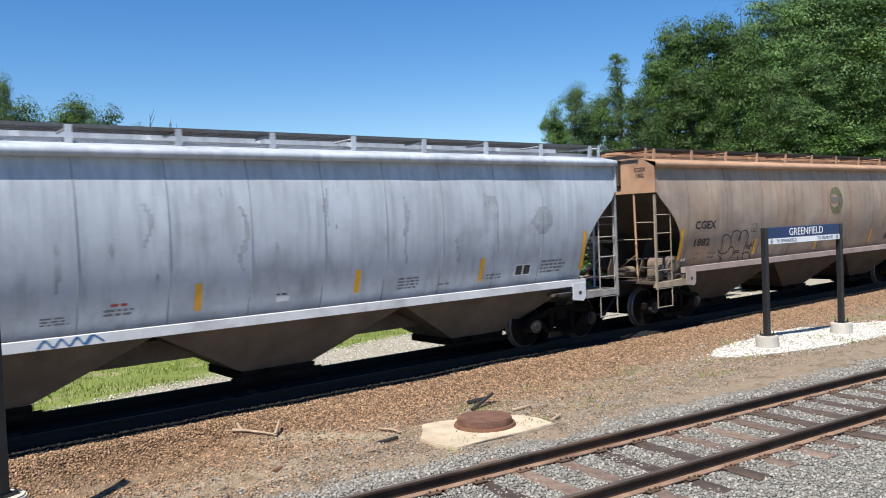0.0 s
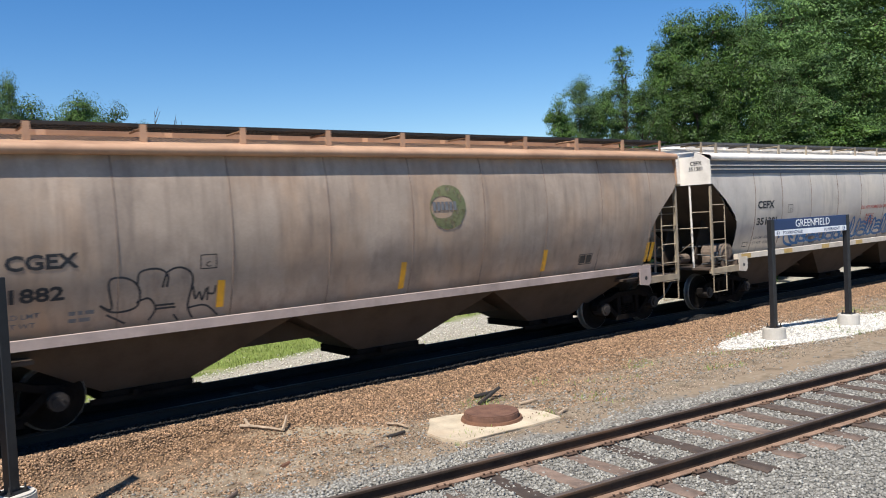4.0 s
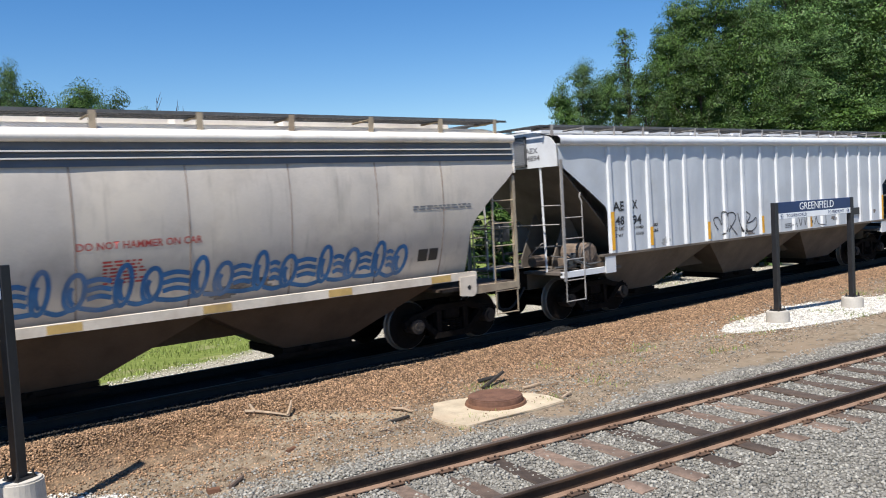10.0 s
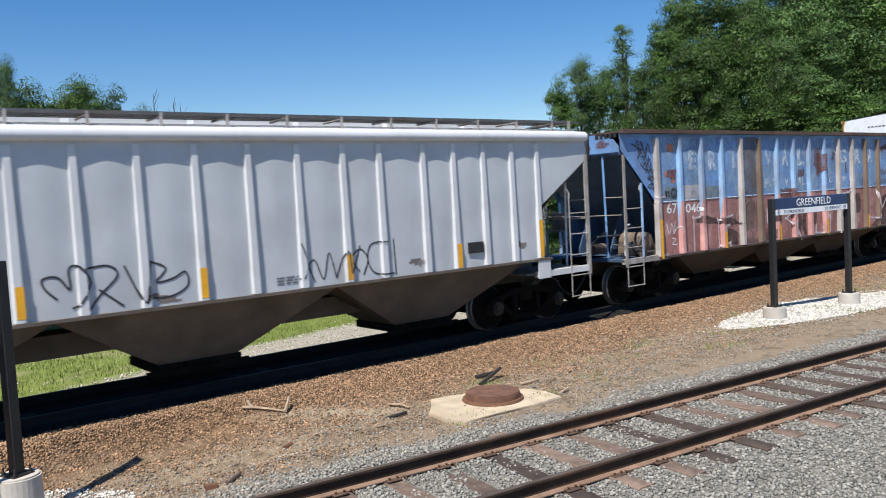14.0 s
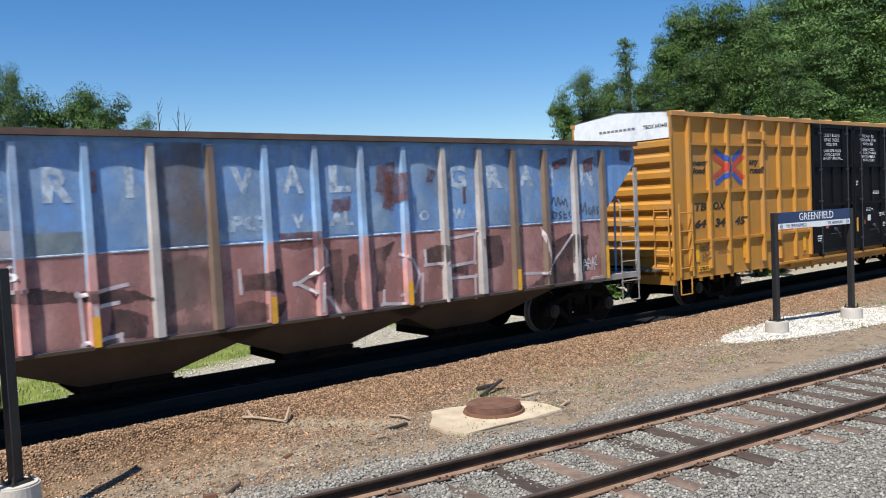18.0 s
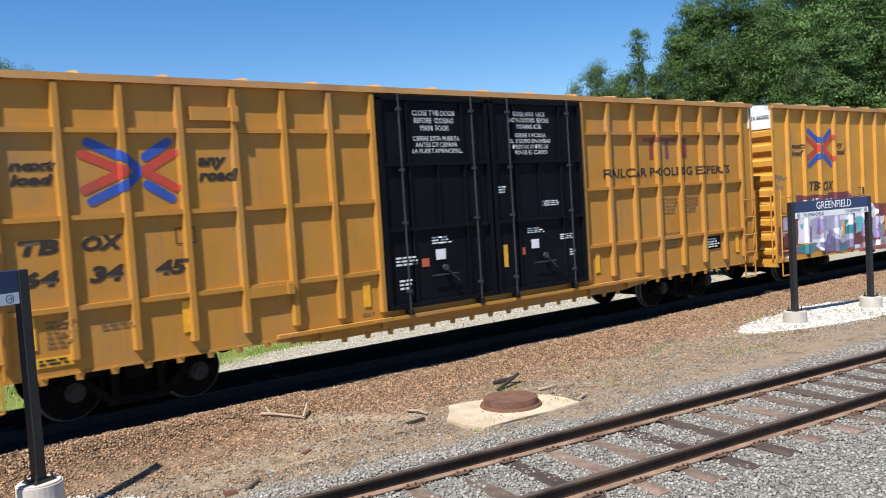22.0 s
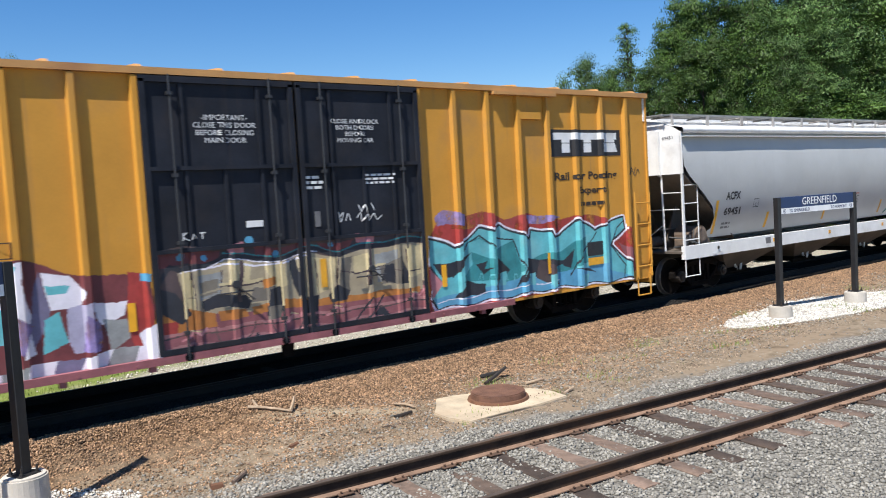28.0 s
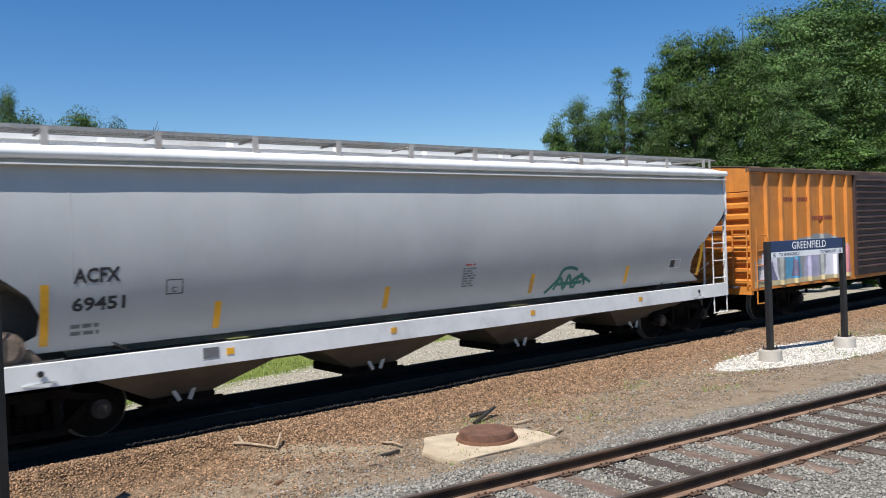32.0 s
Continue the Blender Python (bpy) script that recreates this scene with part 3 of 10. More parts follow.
# ---- signs ----
def place_sign(name, x0, x1, y0, y1, label, arrows):
    """A station name sign: board between two black posts, each bolted on a round concrete footing."""
    root = tagged(new(name), label, "station sign")
    root.matrix_basis = pose(x0, y0, 0, 0, 0, math.degrees(math.atan2(y1 - y0, x1 - x0)))
    w = math.hypot(x1 - x0, y1 - y0)
    for x in (0.0, w):
        gz = -0.47
        bm = bmesh.new()
        top = -0.19
        bmesh.ops.create_cone(bm, cap_ends=True, segments=28, radius1=0.265, radius2=0.255, depth=top - gz + 0.1, matrix=Matrix.Translation((x, 0, (top + gz - 0.1) / 2)))
        bmesh.ops.bevel(bm, geom=[e for e in bm.edges if all(v.co.z > top - 0.01 for v in e.verts)], offset=0.02, segments=2, affect="EDGES")
        part("footing", bm, CONCRETE, root, "pale round concrete footing")
        bm = bmesh.new()
        box(bm, x - 0.13, x + 0.13, -0.13, 0.13, top, top + 0.02)
        part("base_plate", bm, POST_BLACK, root)
        for bx in (-0.1, 0.1):
            for by in (-0.1, 0.1):
                bm = bmesh.new()
                rod(bm, (x + bx, by, top), (x + bx, by, top + 0.1), 0.012)
                rod(bm, (x + bx, by, top + 0.02), (x + bx, by, top + 0.045), 0.024)
                part("anchor_bolt", bm, STEEL_DARK, root)
        bm = bmesh.new()
        box(bm, x - 0.062, x + 0.062, -0.062, 0.062, top + 0.02, 2.31)
        bevel(bm, 0.008)
        part("post", bm, POST_BLACK, root)
    bm = bmesh.new()
    box(bm, 0.062, w - 0.062, -0.05, 0.05, 1.92, 2.31)
    bevel(bm, 0.006)
    board = part("board", bm, SIGN_BLUE, root, "dark blue name board with a white direction strip")
    bm = bmesh.new()
    box(bm, 0.075, w - 0.075, -0.056, -0.046, 1.925, 2.055)
    part("direction_strip", bm, SIGN_WHITE, board, "white strip with small blue words")
    if arrows:
        letters("place_name", "GREENFIELD", 0.25, SIGN_WHITE, board, w / 2 + 0.05, -0.053, 2.105, align="CENTER", spacing=1.0)
        letters("direction_words", "TO SPRINGFIELD", 0.105, SIGN_BLUE, board, 0.36, -0.059, 1.955)
        letters("direction_words", "TO VERMONT", 0.105, SIGN_BLUE, board, w - 0.36, -0.059, 1.955, align="RIGHT")
    for ax, s in ((0.19, -1), (w - 0.19, 1)):
        bm = bmesh.new()
        k = 20
        for i in range(k):
            a0, a1 = 2 * math.pi * i / k, 2 * math.pi * (i + 1) / k
            q = [(ax + r * math.cos(t), 1.99 + r * math.sin(t)) for r, t in ((0.05, a0), (0.05, a1), (0.042, a1), (0.042, a0))]
            prism(bm, q, "y", -0.0605, -0.0575)
        box(bm, ax - 0.03, ax + 0.03, -0.0605, -0.0575, 1.986, 1.994)
        for e in (1, -1):
            prism(bm, [(ax + s * 0.034, 1.99), (ax + s * 0.012, 1.99 + e * 0.024), (ax + s * 0.004, 1.99 + e * 0.022), (ax + s * 0.022, 1.99)], "y", -0.0605, -0.0575)
        part("arrow", bm, SIGN_BLUE, board, "small blue arrow in a circle")
    return root


place_sign("station_sign", 17.55, 20.55, 9.88, 9.56, "dark blue Greenfield station sign on two black posts in white gravel", True)
place_sign("station_sign", -1.32, 1.74, 9.04, 10.42, "dark blue station sign on black posts, beside a pale concrete footing", False)


# ---- manhole and litter ----
def build_manhole():
    root = tagged(new("manhole"), "rusty round manhole cover on a pale broken concrete slab", "manhole")
    z = -0.485
    bm = bmesh.new()
    ring = [(6.96, 9.34), (6.93, 9.0), (7.02, 8.58), (7.6, 8.60), (8.3, 8.50), (8.92, 8.53), (9.0, 8.95), (8.92, 9.34), (8.3, 9.7), (7.84, 9.94), (7.5, 10.0), (7.3, 9.72)]
    prism(bm, [(x * 1.014, y * 1.014) for x, y in ring], "z", z - 0.1, z + 0.06)
    bevel(bm, 0.014, 2)
    part("slab", bm, SLAB, root, "sandy pale concrete slab, chipped corners")
    cx, cy = 8.25, 9.37
    bm = bmesh.new()
    bmesh.ops.create_cone(bm, cap_ends=True, segments=40, radius1=0.435, radius2=0.425, depth=0.13, matrix=Matrix.Translation((cx, cy, z + 0.125)))
    bmesh.ops.bevel(bm, geom=[e for e in bm.edges if all(v.co.z > z + 0.18 for v in e.verts)], offset=0.016, segments=2, affect="EDGES")
    part("cover", bm, COVER, root, "flat rusty iron cover")
    bm = bmesh.new()
    bmesh.ops.create_cone(bm, cap_ends=True, segments=40, radius1=0.49, radius2=0.47, depth=0.05, matrix=Matrix.Translation((cx, cy, z + 0.075)))
    part("rim", bm, RUST, root, "rusty iron rim")
    rng = random.Random(4)
    for i in range(16):
        a, r = rng.uniform(0, 6.28), rng.uniform(0.55, 0.85)
        bm = bmesh.new()
        q = 0.008 * rng.uniform(0.6, 1.6)
        bmesh.ops.create_icosphere(bm, subdivisions=1, radius=q, matrix=Matrix.Translation((cx + r * math.cos(a), cy + r * 0.6 * math.sin(a) - 0.05, z + 0.06 + q * 0.5)))
        part("rust_flake", bm, COVER, root)


build_manhole()


def stick(name, pts, r, material, label, category):
    bm = bmesh.new()
    for run in pts:
        for i, (a, b) in enumerate(zip(run, run[1:])):
            rod(bm, a, b, r * (1 - 0.15 * i), 6, r * (0.85 - 0.15 * i))
    return solid(name, bm, material, label, category)


def on(x, y, h=0.0):
    return (x, y, ground_z(x, y) + h)


stick("broken_branch", [[on(5.0, 11.42, 0.04), on(5.15, 11.32, 0.05), on(5.35, 11.12, 0.05), on(5.5, 10.95, 0.04)], [on(5.48, 10.97, 0.05), on(5.56, 11.02, 0.13), on(5.62, 11.1, 0.16)], [on(5.12, 11.33, 0.05), on(5.1, 11.45, 0.1)]], 0.026, DRIFTWOOD, "pale weathered broken branch on the ballast", "branch")
stick("broken_branch", [[on(6.95, 10.36, 0.04), on(7.08, 10.2, 0.05), on(7.1, 10.02, 0.04)], [on(7.08, 10.2, 0.05), on(7.16, 10.18, 0.1)]], 0.02, DRIFTWOOD, "small pale broken branch on the dirt", "branch")
stick("dark_scrap", [[on(6.6, 9.84, 0.02), on(6.9, 9.82, 0.05)]], 0.026, STEEL_DARK, "short dark scrap of metal on the dirt", "scrap")
for run in ([on(8.78, 10.28, 0.03), on(9.38, 10.42, 0.17)], [on(8.95, 10.6, 0.03), on(9.3, 10.45, 0.1)]):
    stick("dark_plank", [run], 0.035, STEEL_DARK, "dark splintered plank leaning on the ballast", "plank")
for run in ([on(9.2, 9.74, 0.03), on(9.56, 9.66, 0.06)], [on(9.17, 8.84, 0.02), on(9.48, 8.92, 0.05)]):
    stick("plank_scrap", [run], 0.024, DRIFTWOOD, "small brown plank scrap on the dirt", "plank")
stick("old_brick", [[on(3.42, 9.02, 0.02), on(3.56, 9.0, 0.02)]], 0.05, RUST, "broken red brick lump on the dirt", "brick lump")
stick("wood_scrap", [[on(3.68, 8.98, 0.02), on(3.92, 9.15, 0.04)]], 0.03, TIE, "dark splinter of tie wood on the dirt", "wood scrap")
stick("old_brick", [[on(4.98, 10.06, 0.01), on(5.12, 10.1, 0.01)]], 0.04, RUST, "broken red brick lump on the dirt", "brick lump")
rng = random.Random(63)
for i in range(34):
    x, y = rng.uniform(2.6, 14), rng.uniform(9.0, 10.6)
    a, q = rng.uniform(0, 3.14), rng.uniform(0.06, 0.2)
    stick("twig", [[on(x, y, 0.012), on(x + q * 0.5 * math.cos(a), y + q * 0.5 * math.sin(a), 0.03), on(x + q * math.cos(a + 0.3), y + q * math.sin(a + 0.3), 0.015)]], rng.uniform(0.006, 0.012), DRIFTWOOD if i % 3 else TIE, "short dry twig lying on the dirt", "twig")


# ---- weeds and grass ----
def blades(name, label, category, spots, h_lo, h_hi, material, seed):
    rng = np.random.default_rng(seed)
    n = len(spots)
    base = np.asarray(spots)
    h = rng.uniform(h_lo, h_hi, n)
    a = rng.uniform(0, 2 * np.pi, n)
    lean = rng.uniform(0.1, 0.6, n) * h
    side = np.stack([np.cos(a), np.sin(a), np.zeros(n)], 1) * (0.12 * h)[:, None]
    tip = base + np.stack([-np.sin(a) * lean, np.cos(a) * lean, h], 1)
    pts = np.stack([base - side, base + side, tip], 1)
    me = bpy.data.meshes.new(name)
    me.from_pydata(pts.reshape(-1, 3).tolist(), [], np.arange(n * 3).reshape(-1, 3).tolist())
    me.materials.append(material)
    return tagged(new(name, me), label, category, kind="stuff")


GRASS = mat("grass_blades", (0.21, 0.27, 0.06), 0.7, 0, 0.3, 4, bump=0, island=0.4)
blades("grass", "rough green verge grass beyond the far track", "grass", spots_where(34000, -4, 24, 15.7, 27, lambda x, y: (1.0 if y - 0.35 * x > 14.9 else 0.03) * max(0.15, min(1, 0.6 + 1.6 * noise.noise((x * 0.5, y * 0.5, 3)))), 19), 0.03, 0.10, GRASS, 7)
blades("weeds", "sparse low weeds in the dirt", "weeds", spots_where(1500, 7, 26, 8.6, 10.8, lambda x, y: max(0, noise.noise((x * 0.9, y * 1.4, 4)) - 0.15), 20), 0.03, 0.09, GRASS, 8)
# ---- trees ----
def leaf_material(name, lo, hi):
    m = bpy.data.materials.new(name)
    m.use_nodes = True
    n, l = m.node_tree.nodes, m.node_tree.links
    b = n["Principled BSDF"]
    b.inputs["Roughness"].default_value = 0.55
    b.inputs["Specular IOR Level"].default_value = 0.3
    g = n.new("ShaderNodeNewGeometry")
    mx = n.new("ShaderNodeMix")
    mx.data_type = "RGBA"
    mx.inputs["A"].default_value, mx.inputs["B"].default_value = (*lo, 1), (*hi, 1)
    l.new(g.outputs["Random Per Island"], mx.inputs["Factor"])
    tc = n.new("ShaderNodeTexCoord")
    spot = n.new("ShaderNodeTexNoise")
    spot.inputs["Scale"].default_value = 0.45
    l.new(tc.outputs["Object"], spot.inputs["Vector"])
    turn = n.new("ShaderNodeMapRange")
    turn.inputs["From Min"].default_value, turn.inputs["From Max"].default_value = 0.3, 0.7
    turn.inputs["To Min"].default_value, turn.inputs["To Max"].default_value = 0.55, 1.3
    l.new(spot.outputs["Fac"], turn.inputs["Value"])
    shade = n.new("ShaderNodeHueSaturation")
    l.new(turn.outputs[0], shade.inputs["Value"])
    l.new(mx.outputs["Result"], shade.inputs["Color"])
    oi = n.new("ShaderNodeObjectInfo")
    hs = n.new("ShaderNodeHueSaturation")
    r = n.new("ShaderNodeMapRange")
    r.inputs["To Min"].default_value, r.inputs["To Max"].default_value = 0.78, 1.25
    l.new(oi.outputs["Random"], r.inputs["Value"])
    l.new(r.outputs[0], hs.inputs["Value"])
    l.new(shade.outputs[0], hs.inputs["Color"])
    l.new(hs.outputs[0], b.inputs["Base Color"])
    tr = n.new("ShaderNodeBsdfTranslucent")
    l.new(hs.outputs[0], tr.inputs["Color"])
    sh = n.new("ShaderNodeMixShader")
    sh.inputs[0].default_value = 0.12
    l.new(b.outputs[0], sh.inputs[1])
    l.new(tr.outputs[0], sh.inputs[2])
    l.new(sh.outputs[0], n["Material Output"].inputs[0])
    return m


LEAF = leaf_material("leaves", (0.024, 0.058, 0.010), (0.090, 0.162, 0.026))
LEAF_PALE = leaf_material("pale_leaves", (0.034, 0.080, 0.020), (0.122, 0.208, 0.054))
LEAF_OLIVE = leaf_material("olive_leaves", (0.026, 0.064, 0.012), (0.094, 0.166, 0.030))


def tree_meshes(seed, height, spread, clumps, leaves, leaf, material, slim=1.0, crown_from=0.22):
    """Trunk with limbs, and a crown of leaf sprays set round the ends of the branches."""
    rng = np.random.default_rng(seed)
    bm = bmesh.new()
    top = height * 0.82
    rod(bm, (0, 0, -0.3), (0, 0, height * 0.3), height * 0.022, 8, height * 0.016)
    rod(bm, (0, 0, height * 0.3), (rng.normal() * 0.2, rng.normal() * 0.2, top), height * 0.016, 7, height * 0.004)
    centres = []
    boughs = max(6, clumps // 6)
    for i in range(boughs):
        h = crown_from + (0.95 - crown_from) * ((i + rng.random()) / boughs) ** 0.9
        wide = 1.25 * (1.03 - h) if slim < 1 else math.sin(math.pi * min(1, max(0.02, (h - crown_from * 0.7) / (1.06 - crown_from * 0.7))) ** 0.75) ** 0.7
        a = i * 2.4 + rng.uniform(-0.5, 0.5)
        d = spread * wide * rng.uniform(0.35, 1.05)
        end = np.array([d * math.cos(a), d * math.sin(a), h * height])
        z0 = max(height * 0.15, end[2] - d * 0.7 - 0.5)
        rod(bm, (0, 0, z0), tuple(end), height * 0.006, 5, height * 0.002)
        for j in range(6):
            t = rng.uniform(0.35, 1.12)
            off = rng.normal(size=3) * np.array([1, 1, 0.45]) * height * (0.042 if slim == 1 else 0.02)
            c = np.array([0, 0, z0]) * (1 - t) + end * t + off
            centres.append((c, height * rng.uniform(0.03, 0.068) * (1.0 if slim == 1 else 0.36)))
            rod(bm, tuple(np.array([0, 0, z0]) * (1 - t) + end * t), tuple(c), height * 0.002, 4, height * 0.001)
    clumps = len(centres)
    trunk = mesh_of("trunk", bm, BARK)
    per = leaves // clumps
    n = per * clumps
    cs = np.repeat(np.array([c for c, r in centres]), per, 0)
    rs = np.repeat(np.array([r for c, r in centres]), per)
    d = rng.normal(size=(n, 3))
    d /= np.linalg.norm(d, axis=1)[:, None]
    d[:, 2] = np.where(d[:, 2] < 0, d[:, 2] * 0.45, d[:, 2])
    rad = rng.random(n) ** 0.33
    pos = cs + d * (rs * rad * 1.5)[:, None] * np.array([1.35, 1.35, 0.72])
    pos[:, 2] -= 0.10 * ((pos[:, 0] - cs[:, 0]) ** 2 + (pos[:, 1] - cs[:, 1]) ** 2) / rs
    # leaf sprays hang outward and droop
    nrm = d * 0.9 + rng.normal(size=(n, 3)) * 0.35 + np.array([0, 0, 0.8])
    nrm /= np.linalg.norm(nrm, axis=1)[:, None]
    u = np.cross(nrm, rng.normal(size=(n, 3)))
    u /= np.linalg.norm(u, axis=1)[:, None]
    v = np.cross(nrm, u)
    s = leaf * rng.uniform(0.6, 1.4, n)[:, None]
    quad = np.stack([pos - u * s, pos - v * s * 0.45 + nrm * s * 0.12, pos + u * s, pos + v * s * 0.45 + nrm * s * 0.12], 1)
    me = bpy.data.meshes.new("crown")
    me.vertices.add(n * 4)
    me.vertices.foreach_set("co", quad.reshape(-1))
    me.loops.add(n * 4)
    me.loops.foreach_set("vertex_index", np.arange(n * 4, dtype=np.int32))
    me.polygons.add(n)
    me.polygons.foreach_set("loop_start", np.arange(0, n * 4, 4, dtype=np.int32))
    me.update(calc_edges=True)
    me.materials.append(material)
    return trunk, me


TREES = {
    "maple": tree_meshes(1, 20, 6.6, 150, 46000, 0.135, LEAF),
    "oak": tree_meshes(2, 20, 7.2, 150, 46000, 0.135, LEAF_OLIVE),
    "ash": tree_meshes(3, 20, 5.8, 140, 46000, 0.125, LEAF_PALE),
    "young": tree_meshes(4, 20, 5.2, 110, 24000, 0.19, LEAF, crown_from=0.1),
    "poplar": tree_meshes(5, 20, 1.9, 210, 13000, 0.085, LEAF_PALE, slim=0.5, crown_from=0.12),
    "shrub": tree_meshes(6, 20, 9.0, 110, 24000, 0.34, LEAF_OLIVE, crown_from=0.03),
}


def tree(kind, x, y, height, turn, label, group, wide=1.0):
    trunk, crown = TREES[kind]
    root = tagged(new("shrub" if kind == "shrub" else "tree"), label, "shrub" if kind == "shrub" else "tree", group)
    k = height / 20
    root.matrix_basis = Matrix.Translation((x, y, ground_z(x, y))) @ Matrix.Rotation(turn, 4, "Z") @ Matrix.Diagonal((k * wide, k * wide, k, 1))
    for nm, me in (("trunk", trunk), ("crown", crown)):
        ob = new(nm, me)
        ob.parent = root
    return root


def build_trees():
    rng = random.Random(21)
    big = "tall broad leafy green tree in the wood behind the track"
    # bearing (sideways over depth), depth, rise over depth, width
    for kind, b, d, e, w in (("young", 1.075, 42, 0.225, 0.45), ("ash", 1.13, 43, 0.262, 0.5), ("young", 1.18, 44, 0.245, 0.5), ("ash", 1.225, 45, 0.26, 0.45), ("poplar", 1.257, 44, 0.345, 0.9), ("maple", 1.31, 43, 0.275, 0.5), ("maple", 1.385, 45, 0.335, 0.52),
                             ("oak", 1.45, 44, 0.415, 0.55), ("maple", 1.545, 43, 0.445, 0.66), ("oak", 1.66, 44, 0.435, 0.6), ("maple", 1.50, 41, 0.34, 0.62), ("maple", 1.62, 41, 0.33, 0.62), ("ash", 1.75, 45, 0.465, 0.6), ("ash", 1.86, 44, 0.525, 0.72), ("ash", 1.98, 45, 0.56, 0.85),
                             ("ash", 2.12, 46, 0.60, 0.95), ("maple", 2.28, 47, 0.63, 1.0), ("ash", 2.44, 48, 0.66, 1.0), ("ash", 1.82, 41, 0.36, 0.7), ("ash", 2.0, 41, 0.40, 0.8), ("oak", 2.2, 42, 0.42, 0.8),
                             ("young", 1.24, 38, 0.10, 1.2), ("young", 1.40, 37, 0.14, 1.2), ("young", 1.56, 37, 0.17, 1.2), ("young", 1.72, 38, 0.20, 1.1), ("young", 1.9, 38, 0.22, 1.2), ("young", 2.1, 39, 0.26, 1.2), ("young", 2.35, 40, 0.28, 1.3)):
        tree(kind, b * d, d, 2.9 + e * d, rng.uniform(0, 6.28), {"poplar": "slim pale green tree rising above the wood", "ash": "tall broad pale green tree in the wood behind the track", "young": "bushy green tree at the foot of the wood"}.get(kind, big), "wood behind the track", w)
    for kind, b, d, e, w in (("ash", 0.16, 42, 0.215, 0.5), ("ash", 0.19, 41, 0.20, 0.3), ("young", 0.225, 44, 0.175, 0.6), ("oak", 0.262, 44, 0.182, 0.6), ("young", 0.292, 45, 0.172, 0.5), ("young", 0.325, 47, 0.15, 0.5), ("young", 0.41, 48, 0.07, 0.6), ("maple", 0.09, 43, 0.19, 0.9), ("maple", -0.04, 43, 0.2, 1.0)):
        tree(kind, b * d, d, 2.9 + e * d, rng.uniform(0, 6.28), "leafy tree standing behind the grass verge", "trees beyond the verge", w)
    for b, d, e in ((0.352, 46, 0.148), (0.376, 46, 0.138), (0.385, 46, 0.132), (1.70, 43, 0.47)):      # leafless tops
        bm = bmesh.new()
        top = Vector((b * d, d, 2.744 + e * d))
        rod(bm, (b * d, d, 2.0), top, 0.05, 5, 0.012)
        for k in range(7):
            q = top - Vector((0, 0, 0.35 + 0.35 * k))
            a = rng.uniform(0, 6.28)
            rod(bm, q, q + Vector((math.cos(a) * (0.3 + 0.06 * k), math.sin(a) * 0.3, 0.7)), 0.02, 4, 0.006)
        rod(bm, (b * d, d, ground_z(b * d, d) - 0.2), (b * d, d, 2.05), 0.09, 6, 0.05)
        solid("bare_tree", bm, BARK, "thin leafless grey tree behind the verge", "tree", group="bare trees")
    # added shrubs, mostly hidden, that keep the gaps under the cars dark
    for i in range(14):
        x = 21.5 + i * 1.7
        tree("shrub", x, 17.6 + 1.4 * rng.random(), rng.uniform(2.0, 3.0), rng.uniform(0, 6.28), "unseen low thicket added to darken the view under the train", "undergrowth", 1.1)
    for i in range(26):
        x = -8 + i * 2.6
        y = 24.5 + 2.5 * rng.random() + max(0, x - 14) * 0.10
        tree(("shrub", "young", "shrub")[i % 3], x, y, rng.uniform(3.8, 5.6), rng.uniform(0, 6.28), "dense green undergrowth at the edge of the grass", "undergrowth", 1.0)


build_trees()
# ---- train ----
WHEEL_R = 0.455
cars = []        # (root, centre along the train at 13 s)
wheelsets = []
RUN = [(t, s) for t, s in TRAIN_ROWS]

GRIME = (0.10, 0.085, 0.07)
YELLOW = mat("reflector_yellow", (0.85, 0.42, 0.02), 0.5, 0, 0.12, 6, GRIME, 0.3, bump=0.05)
PAINT_BLACK = mat("black_paint", (0.02, 0.02, 0.022), 0.5, 0, 0.2, 6, bump=0.05)
PAINT_WHITE = mat("white_paint", (0.75, 0.76, 0.76), 0.5, 0, 0.08, 6, GRIME, 0.25, bump=0.05)
GRATE = mat("grate_steel", (0.13, 0.13, 0.13), 0.6, 0.5, 0.2, 6, (0.12, 0.08, 0.05), 0.3, bump=0.2)
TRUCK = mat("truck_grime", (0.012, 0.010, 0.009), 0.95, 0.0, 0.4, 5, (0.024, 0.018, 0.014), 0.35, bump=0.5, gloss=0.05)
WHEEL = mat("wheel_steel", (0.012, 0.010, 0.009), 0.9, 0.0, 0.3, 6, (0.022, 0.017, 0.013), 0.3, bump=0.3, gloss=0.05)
TREAD = mat("wheel_tread", (0.2, 0.185, 0.17), 0.45, 0.4, 0.1, 6, bump=0.05)
JOURNAL = mat("journal_iron", (0.035, 0.028, 0.024), 0.75, 0.2, 0.35, 6, (0.09, 0.06, 0.04), 0.4, bump=0.4)
DUSTY = mat("dusty_iron", (0.185, 0.135, 0.10), 0.9, 0, 0.35, 6, (0.10, 0.07, 0.05), 0.5, bump=0.5)
HOSE = mat("hose_rubber", (0.015, 0.015, 0.016), 0.7, 0, 0.2, 6, bump=0.1)


